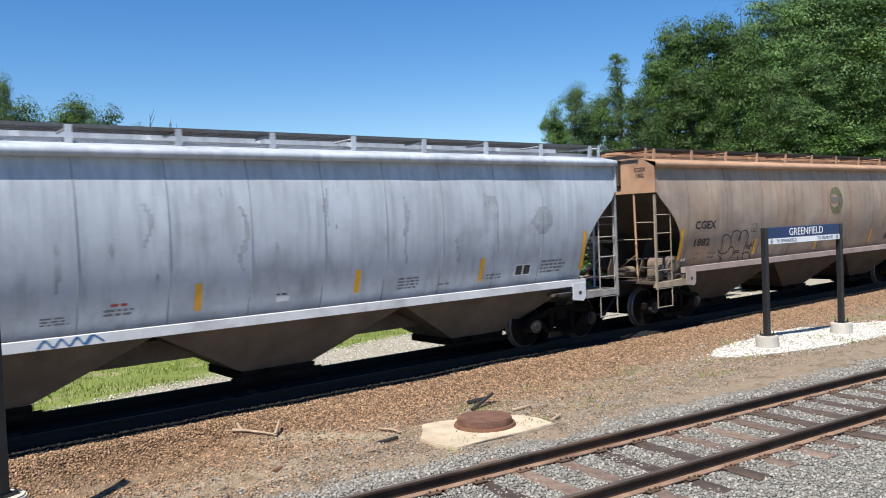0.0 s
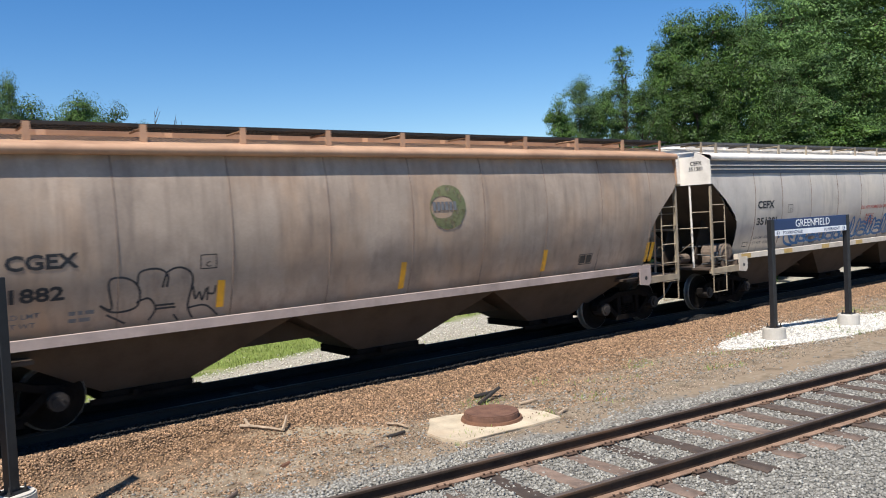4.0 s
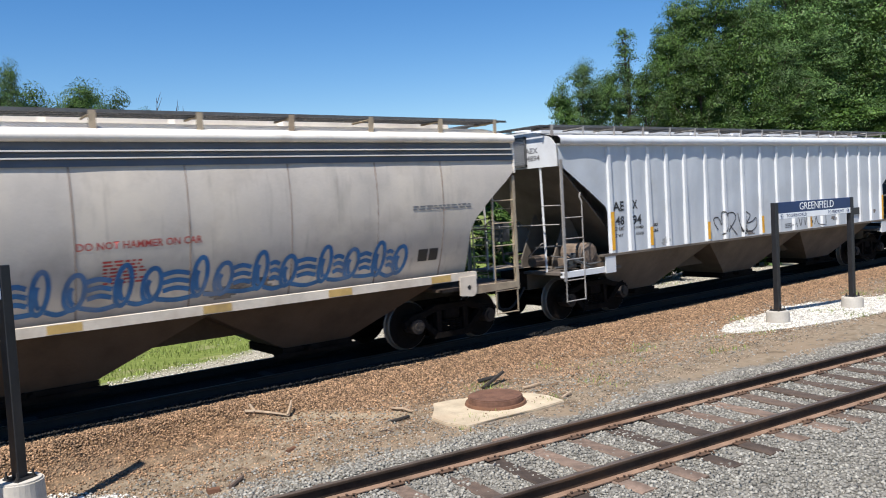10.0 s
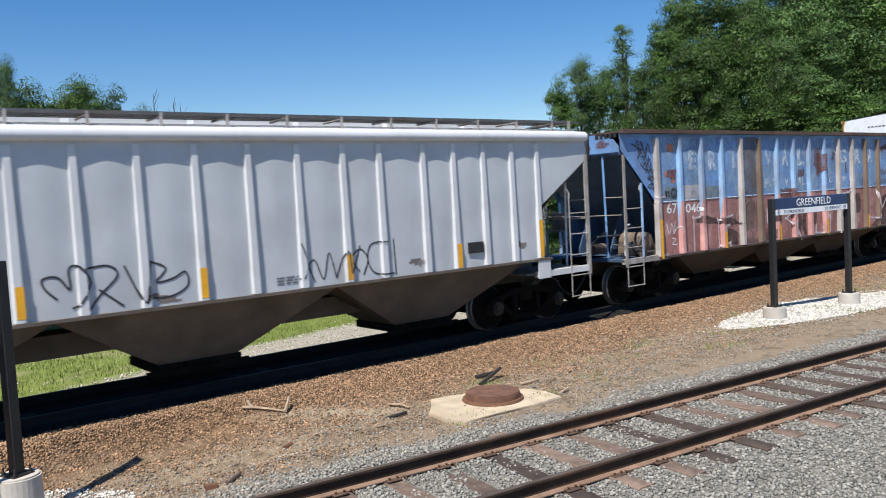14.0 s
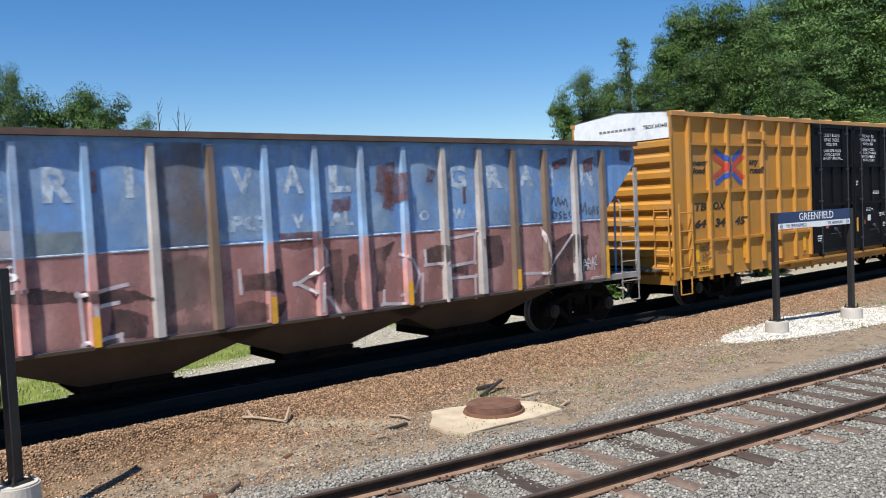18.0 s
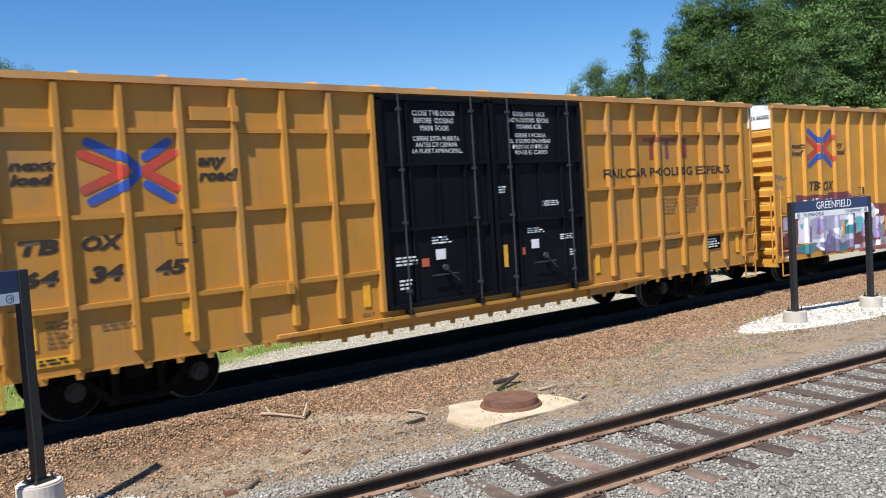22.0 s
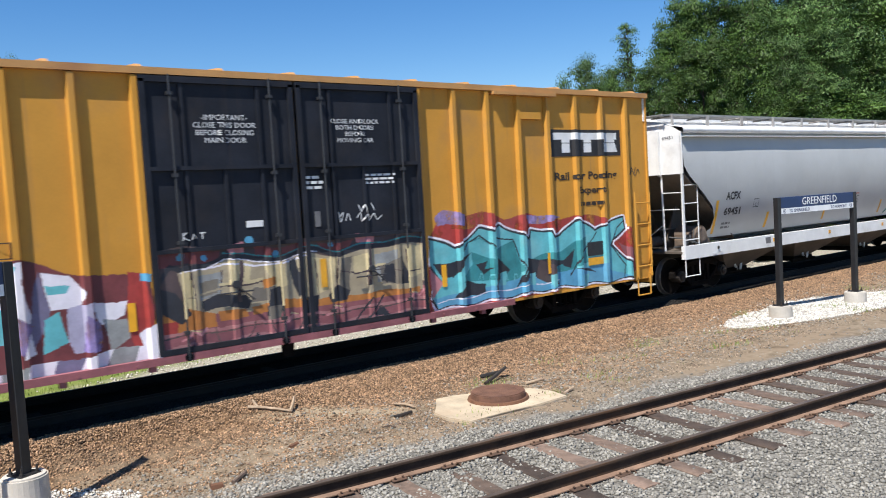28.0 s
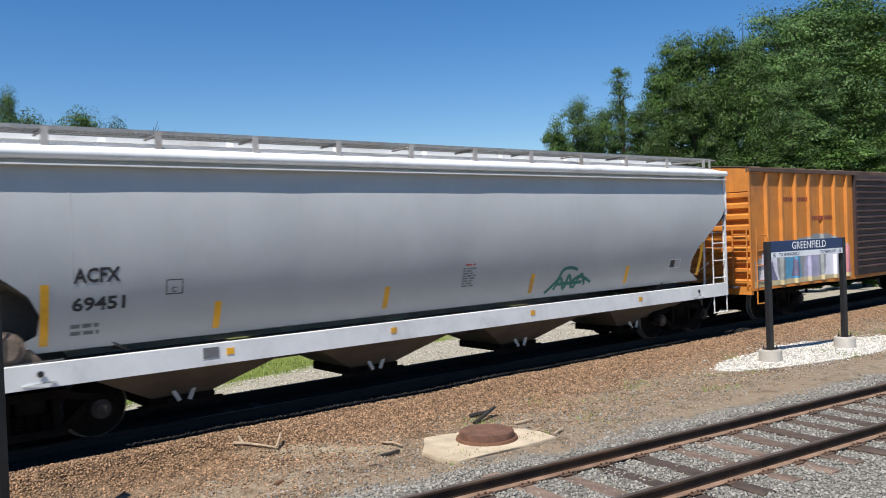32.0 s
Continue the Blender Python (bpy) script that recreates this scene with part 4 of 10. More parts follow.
def wheel_mesh():
    bm = bmesh.new()
    for s in (-1, 1):
        prof = [(0.10, 0.0), (0.10, 0.10), (0.055, 0.13), (0.055, 0.34), (0.07, 0.39), (0.07, WHEEL_R - 0.014), (0.06, WHEEL_R), (-0.045, WHEEL_R + 0.003), (-0.055, WHEEL_R + 0.026), (-0.07, WHEEL_R + 0.026), (-0.075, 0.38), (-0.03, 0.34), (-0.03, 0.13), (-0.09, 0.10), (-0.09, 0.0)]
        n = 30
        rings = [[bm.verts.new((r * math.cos(2 * math.pi * i / n), s * (0.752 + o), r * math.sin(2 * math.pi * i / n))) for i in range(n)] for o, r in prof[1:-1]]
        for a, b in zip(rings, rings[1:]):
            for i in range(n):
                bm.faces.new((a[i], a[(i + 1) % n], b[(i + 1) % n], b[i]))
        bm.faces.new(rings[0])
        bm.faces.new(rings[-1])
    rod(bm, (0, -1.12, 0), (0, 1.12, 0), 0.075, 10)
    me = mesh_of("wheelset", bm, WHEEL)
    me.materials.append(TREAD)
    for f in me.polygons:
        r = math.hypot(f.center.x, f.center.z)
        if WHEEL_R - 0.016 < r < WHEEL_R + 0.022:
            f.material_index = 1
    return me


def truck_meshes():
    out = {}
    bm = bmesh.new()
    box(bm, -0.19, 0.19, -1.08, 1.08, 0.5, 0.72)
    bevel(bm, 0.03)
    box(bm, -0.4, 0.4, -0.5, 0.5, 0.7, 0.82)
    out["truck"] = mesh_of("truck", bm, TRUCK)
    # unseen dark beams and plank, added to block light through the truck
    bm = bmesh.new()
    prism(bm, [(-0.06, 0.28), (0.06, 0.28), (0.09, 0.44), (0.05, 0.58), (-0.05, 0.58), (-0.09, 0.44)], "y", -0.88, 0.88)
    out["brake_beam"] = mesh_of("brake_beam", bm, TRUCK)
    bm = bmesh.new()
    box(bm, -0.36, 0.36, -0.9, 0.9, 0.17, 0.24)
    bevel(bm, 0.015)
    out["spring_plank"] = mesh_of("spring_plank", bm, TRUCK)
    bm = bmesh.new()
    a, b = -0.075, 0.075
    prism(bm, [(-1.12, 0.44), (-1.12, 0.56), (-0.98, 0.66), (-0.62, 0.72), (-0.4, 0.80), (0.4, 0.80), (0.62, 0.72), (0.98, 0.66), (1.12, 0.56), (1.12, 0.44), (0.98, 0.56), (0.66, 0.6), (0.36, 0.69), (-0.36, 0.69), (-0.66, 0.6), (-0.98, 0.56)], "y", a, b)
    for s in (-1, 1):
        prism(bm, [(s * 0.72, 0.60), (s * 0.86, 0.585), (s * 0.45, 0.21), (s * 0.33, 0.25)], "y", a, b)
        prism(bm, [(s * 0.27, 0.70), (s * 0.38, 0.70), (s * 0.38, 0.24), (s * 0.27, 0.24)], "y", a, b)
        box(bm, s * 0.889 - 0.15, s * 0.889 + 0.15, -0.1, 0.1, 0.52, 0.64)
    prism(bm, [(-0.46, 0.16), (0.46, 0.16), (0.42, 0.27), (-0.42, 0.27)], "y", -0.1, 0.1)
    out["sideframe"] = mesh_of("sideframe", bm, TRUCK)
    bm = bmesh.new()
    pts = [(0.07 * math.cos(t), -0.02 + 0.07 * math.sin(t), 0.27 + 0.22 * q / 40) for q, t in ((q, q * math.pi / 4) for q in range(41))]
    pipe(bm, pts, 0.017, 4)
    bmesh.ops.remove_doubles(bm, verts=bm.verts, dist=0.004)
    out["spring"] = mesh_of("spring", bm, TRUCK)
    bm = bmesh.new()
    rod(bm, (0, -0.16, WHEEL_R), (0, 0.14, WHEEL_R), 0.14, 14)
    rod(bm, (0, -0.19, WHEEL_R), (0, -0.15, WHEEL_R), 0.09, 10)
    for k in range(3):
        a = 2 * math.pi * k / 3 + 0.4
        rod(bm, (0.06 * math.cos(a), -0.2, WHEEL_R + 0.06 * math.sin(a)), (0.06 * math.cos(a), -0.18, WHEEL_R + 0.06 * math.sin(a)), 0.018, 6)
    out["journal"] = mesh_of("journal_cap", bm, JOURNAL)
    return out


WHEELSET = wheel_mesh()
TRUCK_PARTS = truck_meshes()


def add_truck(root, x):
    t = new("truck", TRUCK_PARTS["truck"])
    t.parent = root
    t.location = (x, 0, 0)
    t["label"] = "grimy two-axle freight truck"
    for s in (-1, 1):
        sf = new("sideframe", TRUCK_PARTS["sideframe"])
        sf.parent = t
        sf.matrix_basis = pose(0, s * 1.0, 0, 0, 0, 0 if s < 0 else 180)
        for x in (-0.17, 0.0, 0.17):
            sp = new("spring", TRUCK_PARTS["spring"])
            sp.parent = t
            sp.location = (x, s * 1.0, 0)
        for x in (-0.889, 0.889):
            jc = new("journal_cap", TRUCK_PARTS["journal"])
            jc.parent = t
            jc.matrix_basis = pose(x, s * 1.0, 0, 0, 0, 0 if s < 0 else 180)
    for nm, bx in (("brake_beam", -0.32), ("brake_beam", 0.32), ("spring_plank", 0.0)):
        ob = new(nm, TRUCK_PARTS[nm])
        ob.parent = t
        ob.location = (bx, 0, 0)
    for s in (-1, 1):
        w = new("wheelset", WHEELSET)
        w.parent = t
        w.location = (s * 0.889, 0, WHEEL_R)
        wheelsets.append((w, s * 0.889))


def new_car(name, u0, u1, label, category):
    root = tagged(new(name), label, category, "freight train")
    mid = (u0 + u1) / 2
    root.location = (mid, FAR_Y, 0)
    cars.append((root, mid))
    return root, (u1 - u0) / 2


def coupler(root, xe, s, reach):
    bm = bmesh.new()
    box(bm, min(xe - s * 0.9, xe + s * 0.1), max(xe - s * 0.9, xe + s * 0.1), -0.32, 0.32, 0.72, 1.12)
    part("draft_gear", bm, TRUCK, root)
    bm = bmesh.new()
    x2 = xe + s * reach
    box(bm, min(xe, x2 - s * 0.2), max(xe, x2 - s * 0.2), -0.08, 0.08, 0.76, 0.94)
    box(bm, min(x2 - s * 0.25, x2), max(x2 - s * 0.25, x2), -0.19, 0.17, 0.7, 1.0)
    bevel(bm, 0.03)
    part("coupler", bm, TRUCK, root, "worn brown knuckle coupler")
    bm = bmesh.new()
    rings = []
    for i in range(11):
        t = i / 10
        bend = math.pi * t * 0.55
        along = Vector((s * (reach - 0.02), 0, -0.42 * math.pi * 0.55 * math.cos(bend))).normalized()
        up = along.cross(Vector((0, 1, 0)))
        p = Vector((xe + s * (0.05 + (reach - 0.02) * t), -0.38, 0.78 - 0.42 * math.sin(bend)))
        rings.append([p + 0.028 * (Vector((0, 1, 0)) * math.cos(a) + up * math.sin(a)) for a in (k * math.pi / 4 for k in range(9))])
    sheet(bm, rings)
    bmesh.ops.remove_doubles(bm, verts=bm.verts, dist=0.0005)
    part("air_hose", bm, HOSE, root, "black rubber brake hose", smooth=True)


def ladder(root, name, material, p_low, p_high, across, rungs, r=0.017, rail=0.03):
    """Two uprights (flat bars) and round rungs; across is the vector between the uprights."""
    bm = bmesh.new()
    a0, a1, d = Vector(p_low), Vector(p_high), Vector(across)
    for o in (Vector((0, 0, 0)), d):
        rod(bm, a0 + o, a1 + o, rail, 4)
    ob = part(name, bm, material, root)
    for i in range(rungs):
        bm = bmesh.new()
        q = a0 + (a1 - a0) * ((i + 0.5) / rungs)
        rod(bm, q, q + d, r, 6)
        part("rung", bm, material, ob)
    return ob


def stirrup(root, material, x, y, z, w=0.45, drop=0.45):
    bm = bmesh.new()
    pipe(bm, [(x - w / 2, y, z), (x - w / 2, y, z - drop), (x + w / 2, y, z - drop), (x + w / 2, y, z)], 0.017, 5)
    return part("stirrup_step", bm, material, root)


CURVED = [(z, 1.62 - 3.7 * (1 - math.sqrt(1 - ((z - 2.88) / 3.7) ** 2))) for z in (1.36, 1.6, 1.85, 2.11, 2.25, 2.4, 2.63, 2.86, 3.09, 3.32, 3.5, 3.7, 3.86)]
ROOF = [(1.46, 3.845), (1.612, 3.85), (1.622, 3.93), (1.59, 3.975), (1.35, 4.03), (1.05, 4.12), (0.7, 4.20), (0.35, 4.235), (0.0, 4.245)]


def side_y(prof, z):
    for (z0, y0), (z1, y1) in zip(prof, prof[1:]):
        if z <= z1:
            return y0 + (y1 - y0) * max(0, (z - z0)) / (z1 - z0)
    return prof[-1][1]


def cut_of(points):
    def cut(z):
        for (z0, c0), (z1, c1) in zip(points, points[1:]):
            if z >= z1:
                t = (z0 - z) / (z0 - z1) if z < z0 else 0
                return c0 + (c1 - c0) * t
        return points[-1][1]
    return cut


def running_boards(root, h, z, material, spacing, first, board, y_out=1.24, wide=0.05):
    """Grated roof walks on both sides of the hatches, on upright brackets."""
    for s in (-1, 1):
        bm = bmesh.new()
        inner = s * (y_out - 0.6)
        x = -h + 0.15
        while x < h - 0.1:
            box(bm, x - 0.024, x + 0.024, min(inner, s * y_out), max(inner, s * y_out), z - 0.025, z)
            x += 0.085
        for k in (0.2, 0.4, 0.6):
            box(bm, -h + 0.1, h - 0.1, s * (y_out - k) - 0.015, s * (y_out - k) + 0.015, z - 0.034, z - 0.003)
        box(bm, -h + 0.1, h - 0.1, s * y_out - 0.015, s * y_out + 0.015, z - 0.035, z + 0.012)
        part("running_board", bm, board, root, "dark grated roof walk")
        for e in (-1, 1):
            bm = bmesh.new()
            box(bm, e * (h - 0.16) - 0.035, e * (h - 0.16) + 0.035, s * (y_out + 0.012) - 0.012, s * (y_out + 0.012) + 0.012, z - 0.3, z + 0.01)
            rod(bm, (e * (h - 0.16), s * y_out, z - 0.05), (e * (h - 0.16), s * (y_out - 0.6), z - 0.06), 0.02, 4)
            part("bracket", bm, material, root)
        x = first
        while x < h - 0.05:
            bm = bmesh.new()
            box(bm, x - wide, x + wide, s * (y_out + 0.005) - 0.012, s * (y_out + 0.005) + 0.012, 4.0, z)
            rod(bm, (x, s * y_out, z - 0.05), (x, s * (y_out - 0.6), z - 0.06), 0.02, 4)
            part("bracket", bm, material, root)
            x += spacing


def crosswalk(root, h, z, material):
    """Grating across each end of the roof."""
    for e in (-1, 1):
        bm = bmesh.new()
        for k in range(5):
            box(bm, e * (h + 0.16 - k * 0.07) - 0.02, e * (h + 0.16 - k * 0.07) + 0.02, -1.22, 1.22, z - 0.02, z)
        for y in (-1.2, -0.6, 0, 0.6, 1.2):
            box(bm, e * (h + 0.02) - 0.17, e * (h + 0.02) + 0.17, y - 0.012, y + 0.012, z - 0.04, z - 0.01)
        part("roof_crosswalk", bm, material, root)


def hatches(root, h, z, material, n):
    for i in range(n):
        x0 = -h + 0.6 + (2 * h - 1.2) * i / n
        x1 = -h + 0.6 + (2 * h - 1.2) * (i + 1) / n - 0.12
        bm = bmesh.new()
        prism(bm, [(-0.48, z - 0.12), (-0.48, z), (-0.3, z + 0.06), (0.3, z + 0.06), (0.48, z), (0.48, z - 0.12)], "x", x0, x1)
        part("hatch_cover", bm, material, root)


def bays(root, centres, half_top, z_top, body, gate, half_low=0.62, low=0.25, wide=1.30):
    """Discharge hoppers under the side sill: sloping sheets down to an outlet gate."""
    for c in centres:
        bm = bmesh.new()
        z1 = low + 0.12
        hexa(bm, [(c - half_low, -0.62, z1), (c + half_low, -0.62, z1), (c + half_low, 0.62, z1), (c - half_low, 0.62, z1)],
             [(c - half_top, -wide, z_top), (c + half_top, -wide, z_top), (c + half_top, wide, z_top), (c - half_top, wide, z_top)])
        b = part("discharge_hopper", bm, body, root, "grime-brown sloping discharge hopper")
        bm = bmesh.new()
        box(bm, c - half_low - 0.08, c + half_low + 0.08, -0.68, 0.68, low, z1 + 0.02)
        box(bm, c - half_low - 0.25, c + half_low + 0.2, -0.72, -0.66, low - 0.02, low + 0.06)
        rod(bm, (c - 0.25, -0.85, low + 0.1), (c - 0.25, 0.85, low + 0.1), 0.045, 8)
        part("outlet_gate", bm, gate, b)


def centre_sill(root, h, material):
    bm = bmesh.new()
    box(bm, -h + 0.1, h - 0.1, -0.33, 0.33, 0.7, 1.05)
    part("centre_sill", bm, material, root)


def end_structure(root, xe, s, paint, dark, wall_z, slope_foot, deck_z, half, slope_low=1.25, top_z=4.1):
    """Upper end wall, end slope sheet, deck, corner posts and end ladder of a hopper car."""
    bm = bmesh.new()
    arch = [(half, wall_z), (half, 3.5), (half - 0.02, top_z - 0.26), (1.3, top_z - 0.085), (0.9, top_z + 0.03), (0.5, top_z + 0.09)]
    prism(bm, [(-y, z) for y, z in arch] + [(0, top_z + 0.115)] + arch[::-1], "x", xe - s * 0.03, xe)
    part("end_wall", bm, paint, root)
    # the sheet takes a darker colour than the wall, for its shade
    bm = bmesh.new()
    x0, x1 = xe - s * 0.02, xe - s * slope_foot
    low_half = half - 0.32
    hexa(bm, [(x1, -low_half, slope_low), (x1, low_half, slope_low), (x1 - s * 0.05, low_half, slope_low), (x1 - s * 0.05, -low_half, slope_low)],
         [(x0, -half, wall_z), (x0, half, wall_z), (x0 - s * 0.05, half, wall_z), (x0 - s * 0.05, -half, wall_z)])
    part("end_slope_sheet", bm, dark, root, "sloping end sheet with its shade put into the colour")
    bm = bmesh.new()
    box(bm, min(xe, xe - s * 1.9), max(xe, xe - s * 1.9), -1.5, 1.5, deck_z - 0.05, deck_z)
    part("end_deck", bm, dark, root)
    # bolster and shear plate that carry the slope sheet
    for y in (-0.5, 0.5):
        bm = bmesh.new()
        prism(bm, [(xe - s * 2.0, deck_z), (xe - s * 0.75, deck_z), (xe - s * 0.75, deck_z + 0.2), (xe - s * 1.25, 2.35), (xe - s * 1.45, 2.1)], "y", y - 0.02, y + 0.02)
        part("slope_brace", bm, dark, root)
    for y in (-0.95, 0.95):
        bm = bmesh.new()
        rod(bm, (xe - s * 0.1, y, deck_z), (xe - s * 0.04, y, wall_z + 0.05), 0.03, 4)
        part("end_post", bm, paint, root)


def side_fit(root, xe, s, paint, z_top, width, deck_z, z_low=0.5, yy=-1.56, tall=2.86):
    """Corner ladder on the near and far side at one end, with a grab across the end."""
    for y in (yy, -yy):
        bm = bmesh.new()
        box(bm, min(xe - s * 0.07, xe), max(xe - s * 0.07, xe), y - 0.012, y + 0.012, 0.95, z_top)
        box(bm, min(xe - s * 0.07, xe - s * 0.045), max(xe - s * 0.07, xe - s * 0.045), min(y, y * 0.965), max(y, y * 0.965), 0.95, z_top)
        rod(bm, (xe - s * 0.05, y, z_low), (xe - s * 0.05, y, 1.0), 0.013, 5)
        rod(bm, (xe - s * width, y, z_low), (xe - s * width, y, tall - 0.1), 0.013, 5)
        pipe(bm, [(xe - s * width, y, tall - 0.1), (xe - s * (width - 0.04), y * 0.985, tall), (xe - s * (width + 0.02), y * 0.97, tall + 0.1)], 0.016, 5)
        lad = part("corner_ladder", bm, paint, root)
        k = 0
        z = z_low + 0.02
        while z < tall - 0.1:
            bm = bmesh.new()
            rod(bm, (xe - s * 0.03, y, z), (xe - s * width, y, z), 0.012, 6)
            part("rung", bm, paint, lad)
            z += 0.44
    bm = bmesh.new()
    pipe(bm, [(xe + s * 0.03, -1.5, 2.15), (xe + s * 0.05, 0, 2.13), (xe + s * 0.03, 1.5, 2.15)], 0.012, 6)
    part("end_handrail", bm, paint, root)
    for y0, y1, z0, z1 in ((-1.5, -1.05, 2.55, 2.55), (-1.0, -0.55, 1.75, 1.45), (0.3, 0.8, 1.8, 1.8)):
        bm = bmesh.new()
        pipe(bm, [(xe - s * 0.04, y0, z0), (xe + s * 0.06, y0, z0), (xe + s * 0.06, y1, z1), (xe - s * 0.04, y1, z1)], 0.012, 5)
        part("grab_iron", bm, paint, root)
    lad = ladder(root, "end_ladder", paint, (xe + s * 0.03, 0.85, 1.1), (xe + s * 0.03, 0.85, 3.9), (0, 0.45, 0), 7, 0.012, 0.02)


def brake_gear(root, xe, s, metal, rusty, deck_z):
    """Air brake equipment on the end platform: domed reservoir on a wedge bracket, control valve, rods and pipes."""
    def at(d):
        return xe - s * d

    bm = bmesh.new()
    rod(bm, (at(1.02), -1.36, deck_z + 0.34), (at(1.02), -0.72, deck_z + 0.34), 0.235, 18)
    for y in (-1.385, -0.695):
        rod(bm, (at(1.02), y, deck_z + 0.34), (at(1.02), y + (0.03 if y < -1 else -0.03), deck_z + 0.34), 0.15, 14, 0.225)
    part("air_reservoir", bm, rusty, root, "dusty brown brake air reservoir")
    for y in (-1.3, -0.85):
        bm = bmesh.new()
        prism(bm, [(at(0.78), deck_z), (at(1.55), deck_z), (at(1.5), deck_z + 0.1), (at(1.22), deck_z + 0.42), (at(1.0), deck_z + 0.2), (at(0.82), deck_z + 0.22)], "y", y - 0.02, y + 0.02)
        part("reservoir_bracket", bm, rusty, root)
    bm = bmesh.new()
    box(bm, min(at(0.35), at(0.68)), max(at(0.35), at(0.68)), -1.30, -1.02, deck_z + 0.04, deck_z + 0.30)
    bevel(bm, 0.03)
    part("control_valve", bm, rusty, root, "dusty cast brake control valve")
    for d, z, r in ((0.40, 0.2, 0.07), (0.62, 0.22, 0.06), (0.52, 0.34, 0.05)):
        bm = bmesh.new()
        rod(bm, (at(d), -1.38, deck_z + z), (at(d), -1.28, deck_z + z), r, 10)
        part("valve_cap", bm, metal, root)
    for d0, d1, z0, z1, y in ((0.1, 1.6, 0.1, 0.06, -1.2), (0.2, 0.9, 0.4, 0.05, -1.4), (0.15, 1.25, 0.52, 0.5, -0.6)):
        bm = bmesh.new()
        rod(bm, (at(d0), y, deck_z + z0), (at(d1), y - 0.05, deck_z + z1), 0.02, 6)
        part("brake_rod", bm, metal, root)
    bm = bmesh.new()
    rod(bm, (at(0.65), -0.35, deck_z + 0.2), (at(0.25), -0.35, deck_z + 0.2), 0.13, 12)
    part("brake_cylinder", bm, rusty, root)
    bm = bmesh.new()
    box(bm, min(xe - s * 0.02, xe - s * 0.22), max(xe - s * 0.02, xe - s * 0.22), 0.3, 0.72, 1.78, 2.22)
    part("brake_housing", bm, metal, root)
    bm = bmesh.new()
    pipe(bm, [(xe - s * 0.12, 0.5, 1.8), (xe - s * 0.15, 0.45, 1.3), (xe - s * 0.5, 0.2, deck_z + 0.02)], 0.022, 6)
    part("brake_pipe", bm, metal, root)
    bm = bmesh.new()
    pipe(bm, [(xe - s * 1.7, -1.42, deck_z + 0.14), (xe - s * 0.9, -1.46, deck_z + 0.12), (xe - s * 0.25, -1.42, deck_z + 0.3), (xe - s * 0.2, -1.0, deck_z + 0.34)], 0.017, 6)
    part("brake_pipe", bm, metal, root)
    bm = bmesh.new()
    pipe(bm, [(xe - s * 0.8, -1.3, deck_z + 0.5), (xe - s * 0.75, -1.32, deck_z + 0.18), (xe - s * 0.35, -1.34, deck_z + 0.1)], 0.015, 6)
    part("brake_pipe", bm, metal, root)
    bm = bmesh.new()
    n = 16
    for i in range(n):
        a0, a1 = 2 * math.pi * i / n, 2 * math.pi * (i + 1) / n
        rod(bm, (xe + s * 0.12, 0.5 + 0.27 * math.cos(a0), 2.0 + 0.27 * math.sin(a0)), (xe + s * 0.12, 0.5 + 0.27 * math.cos(a1), 2.0 + 0.27 * math.sin(a1)), 0.016, 5)
    for i in range(5):
        a = 2 * math.pi * i / 5
        rod(bm, (xe + s * 0.1, 0.5, 2.0), (xe + s * 0.12, 0.5 + 0.27 * math.cos(a), 2.0 + 0.27 * math.sin(a)), 0.012, 4)
    part("brake_wheel", bm, metal, root)


def side_of(prof, seams, scallop, u0, s=-1):
    """Distance of a bulging hopper side from the centre line, at a height and a place along the car."""
    def surf(z, x=0.0):
        b = 0.006 * noise.noise((x * 0.9 + u0, z * 1.1, s * 3.0))
        if scallop and seams:
            for q, r in zip(seams, seams[1:]):
                if q <= x <= r:
                    b += scallop * math.sin(math.pi * (x - q) / (r - q)) ** 0.7 * math.sin(math.pi * min(1, max(0, (z - 1.36) / 2.2))) ** 0.8
        return side_y(prof, z) + b
    return surf


def stripe(root, x, w, z0, z1, prof, material=None):
    """A yellow reflector strip that follows the side."""
    bm = bmesh.new()
    rows = []
    for k in range(5):
        z = z0 + (z1 - z0) * k / 4
        rows.append([(x - w / 2, -prof(z, x - w / 2) - 0.007, z), (x + w / 2, -prof(z, x + w / 2) - 0.007, z)])
    sheet(bm, rows)
    return part("reflector", bm, material or YELLOW, root, "yellow reflective strip")


def paint_box(root, name, x0, x1, z0, z1, prof, material, label="", lift=0.006):
    bm = bmesh.new()
    rows = []
    for k in range(5):
        z = z0 + (z1 - z0) * k / 4
        rows.append([(x, -prof(z, x) - lift, z) for x in np.linspace(x0, x1, 4)])
    sheet(bm, rows)
    return part(name, bm, material, root, label)


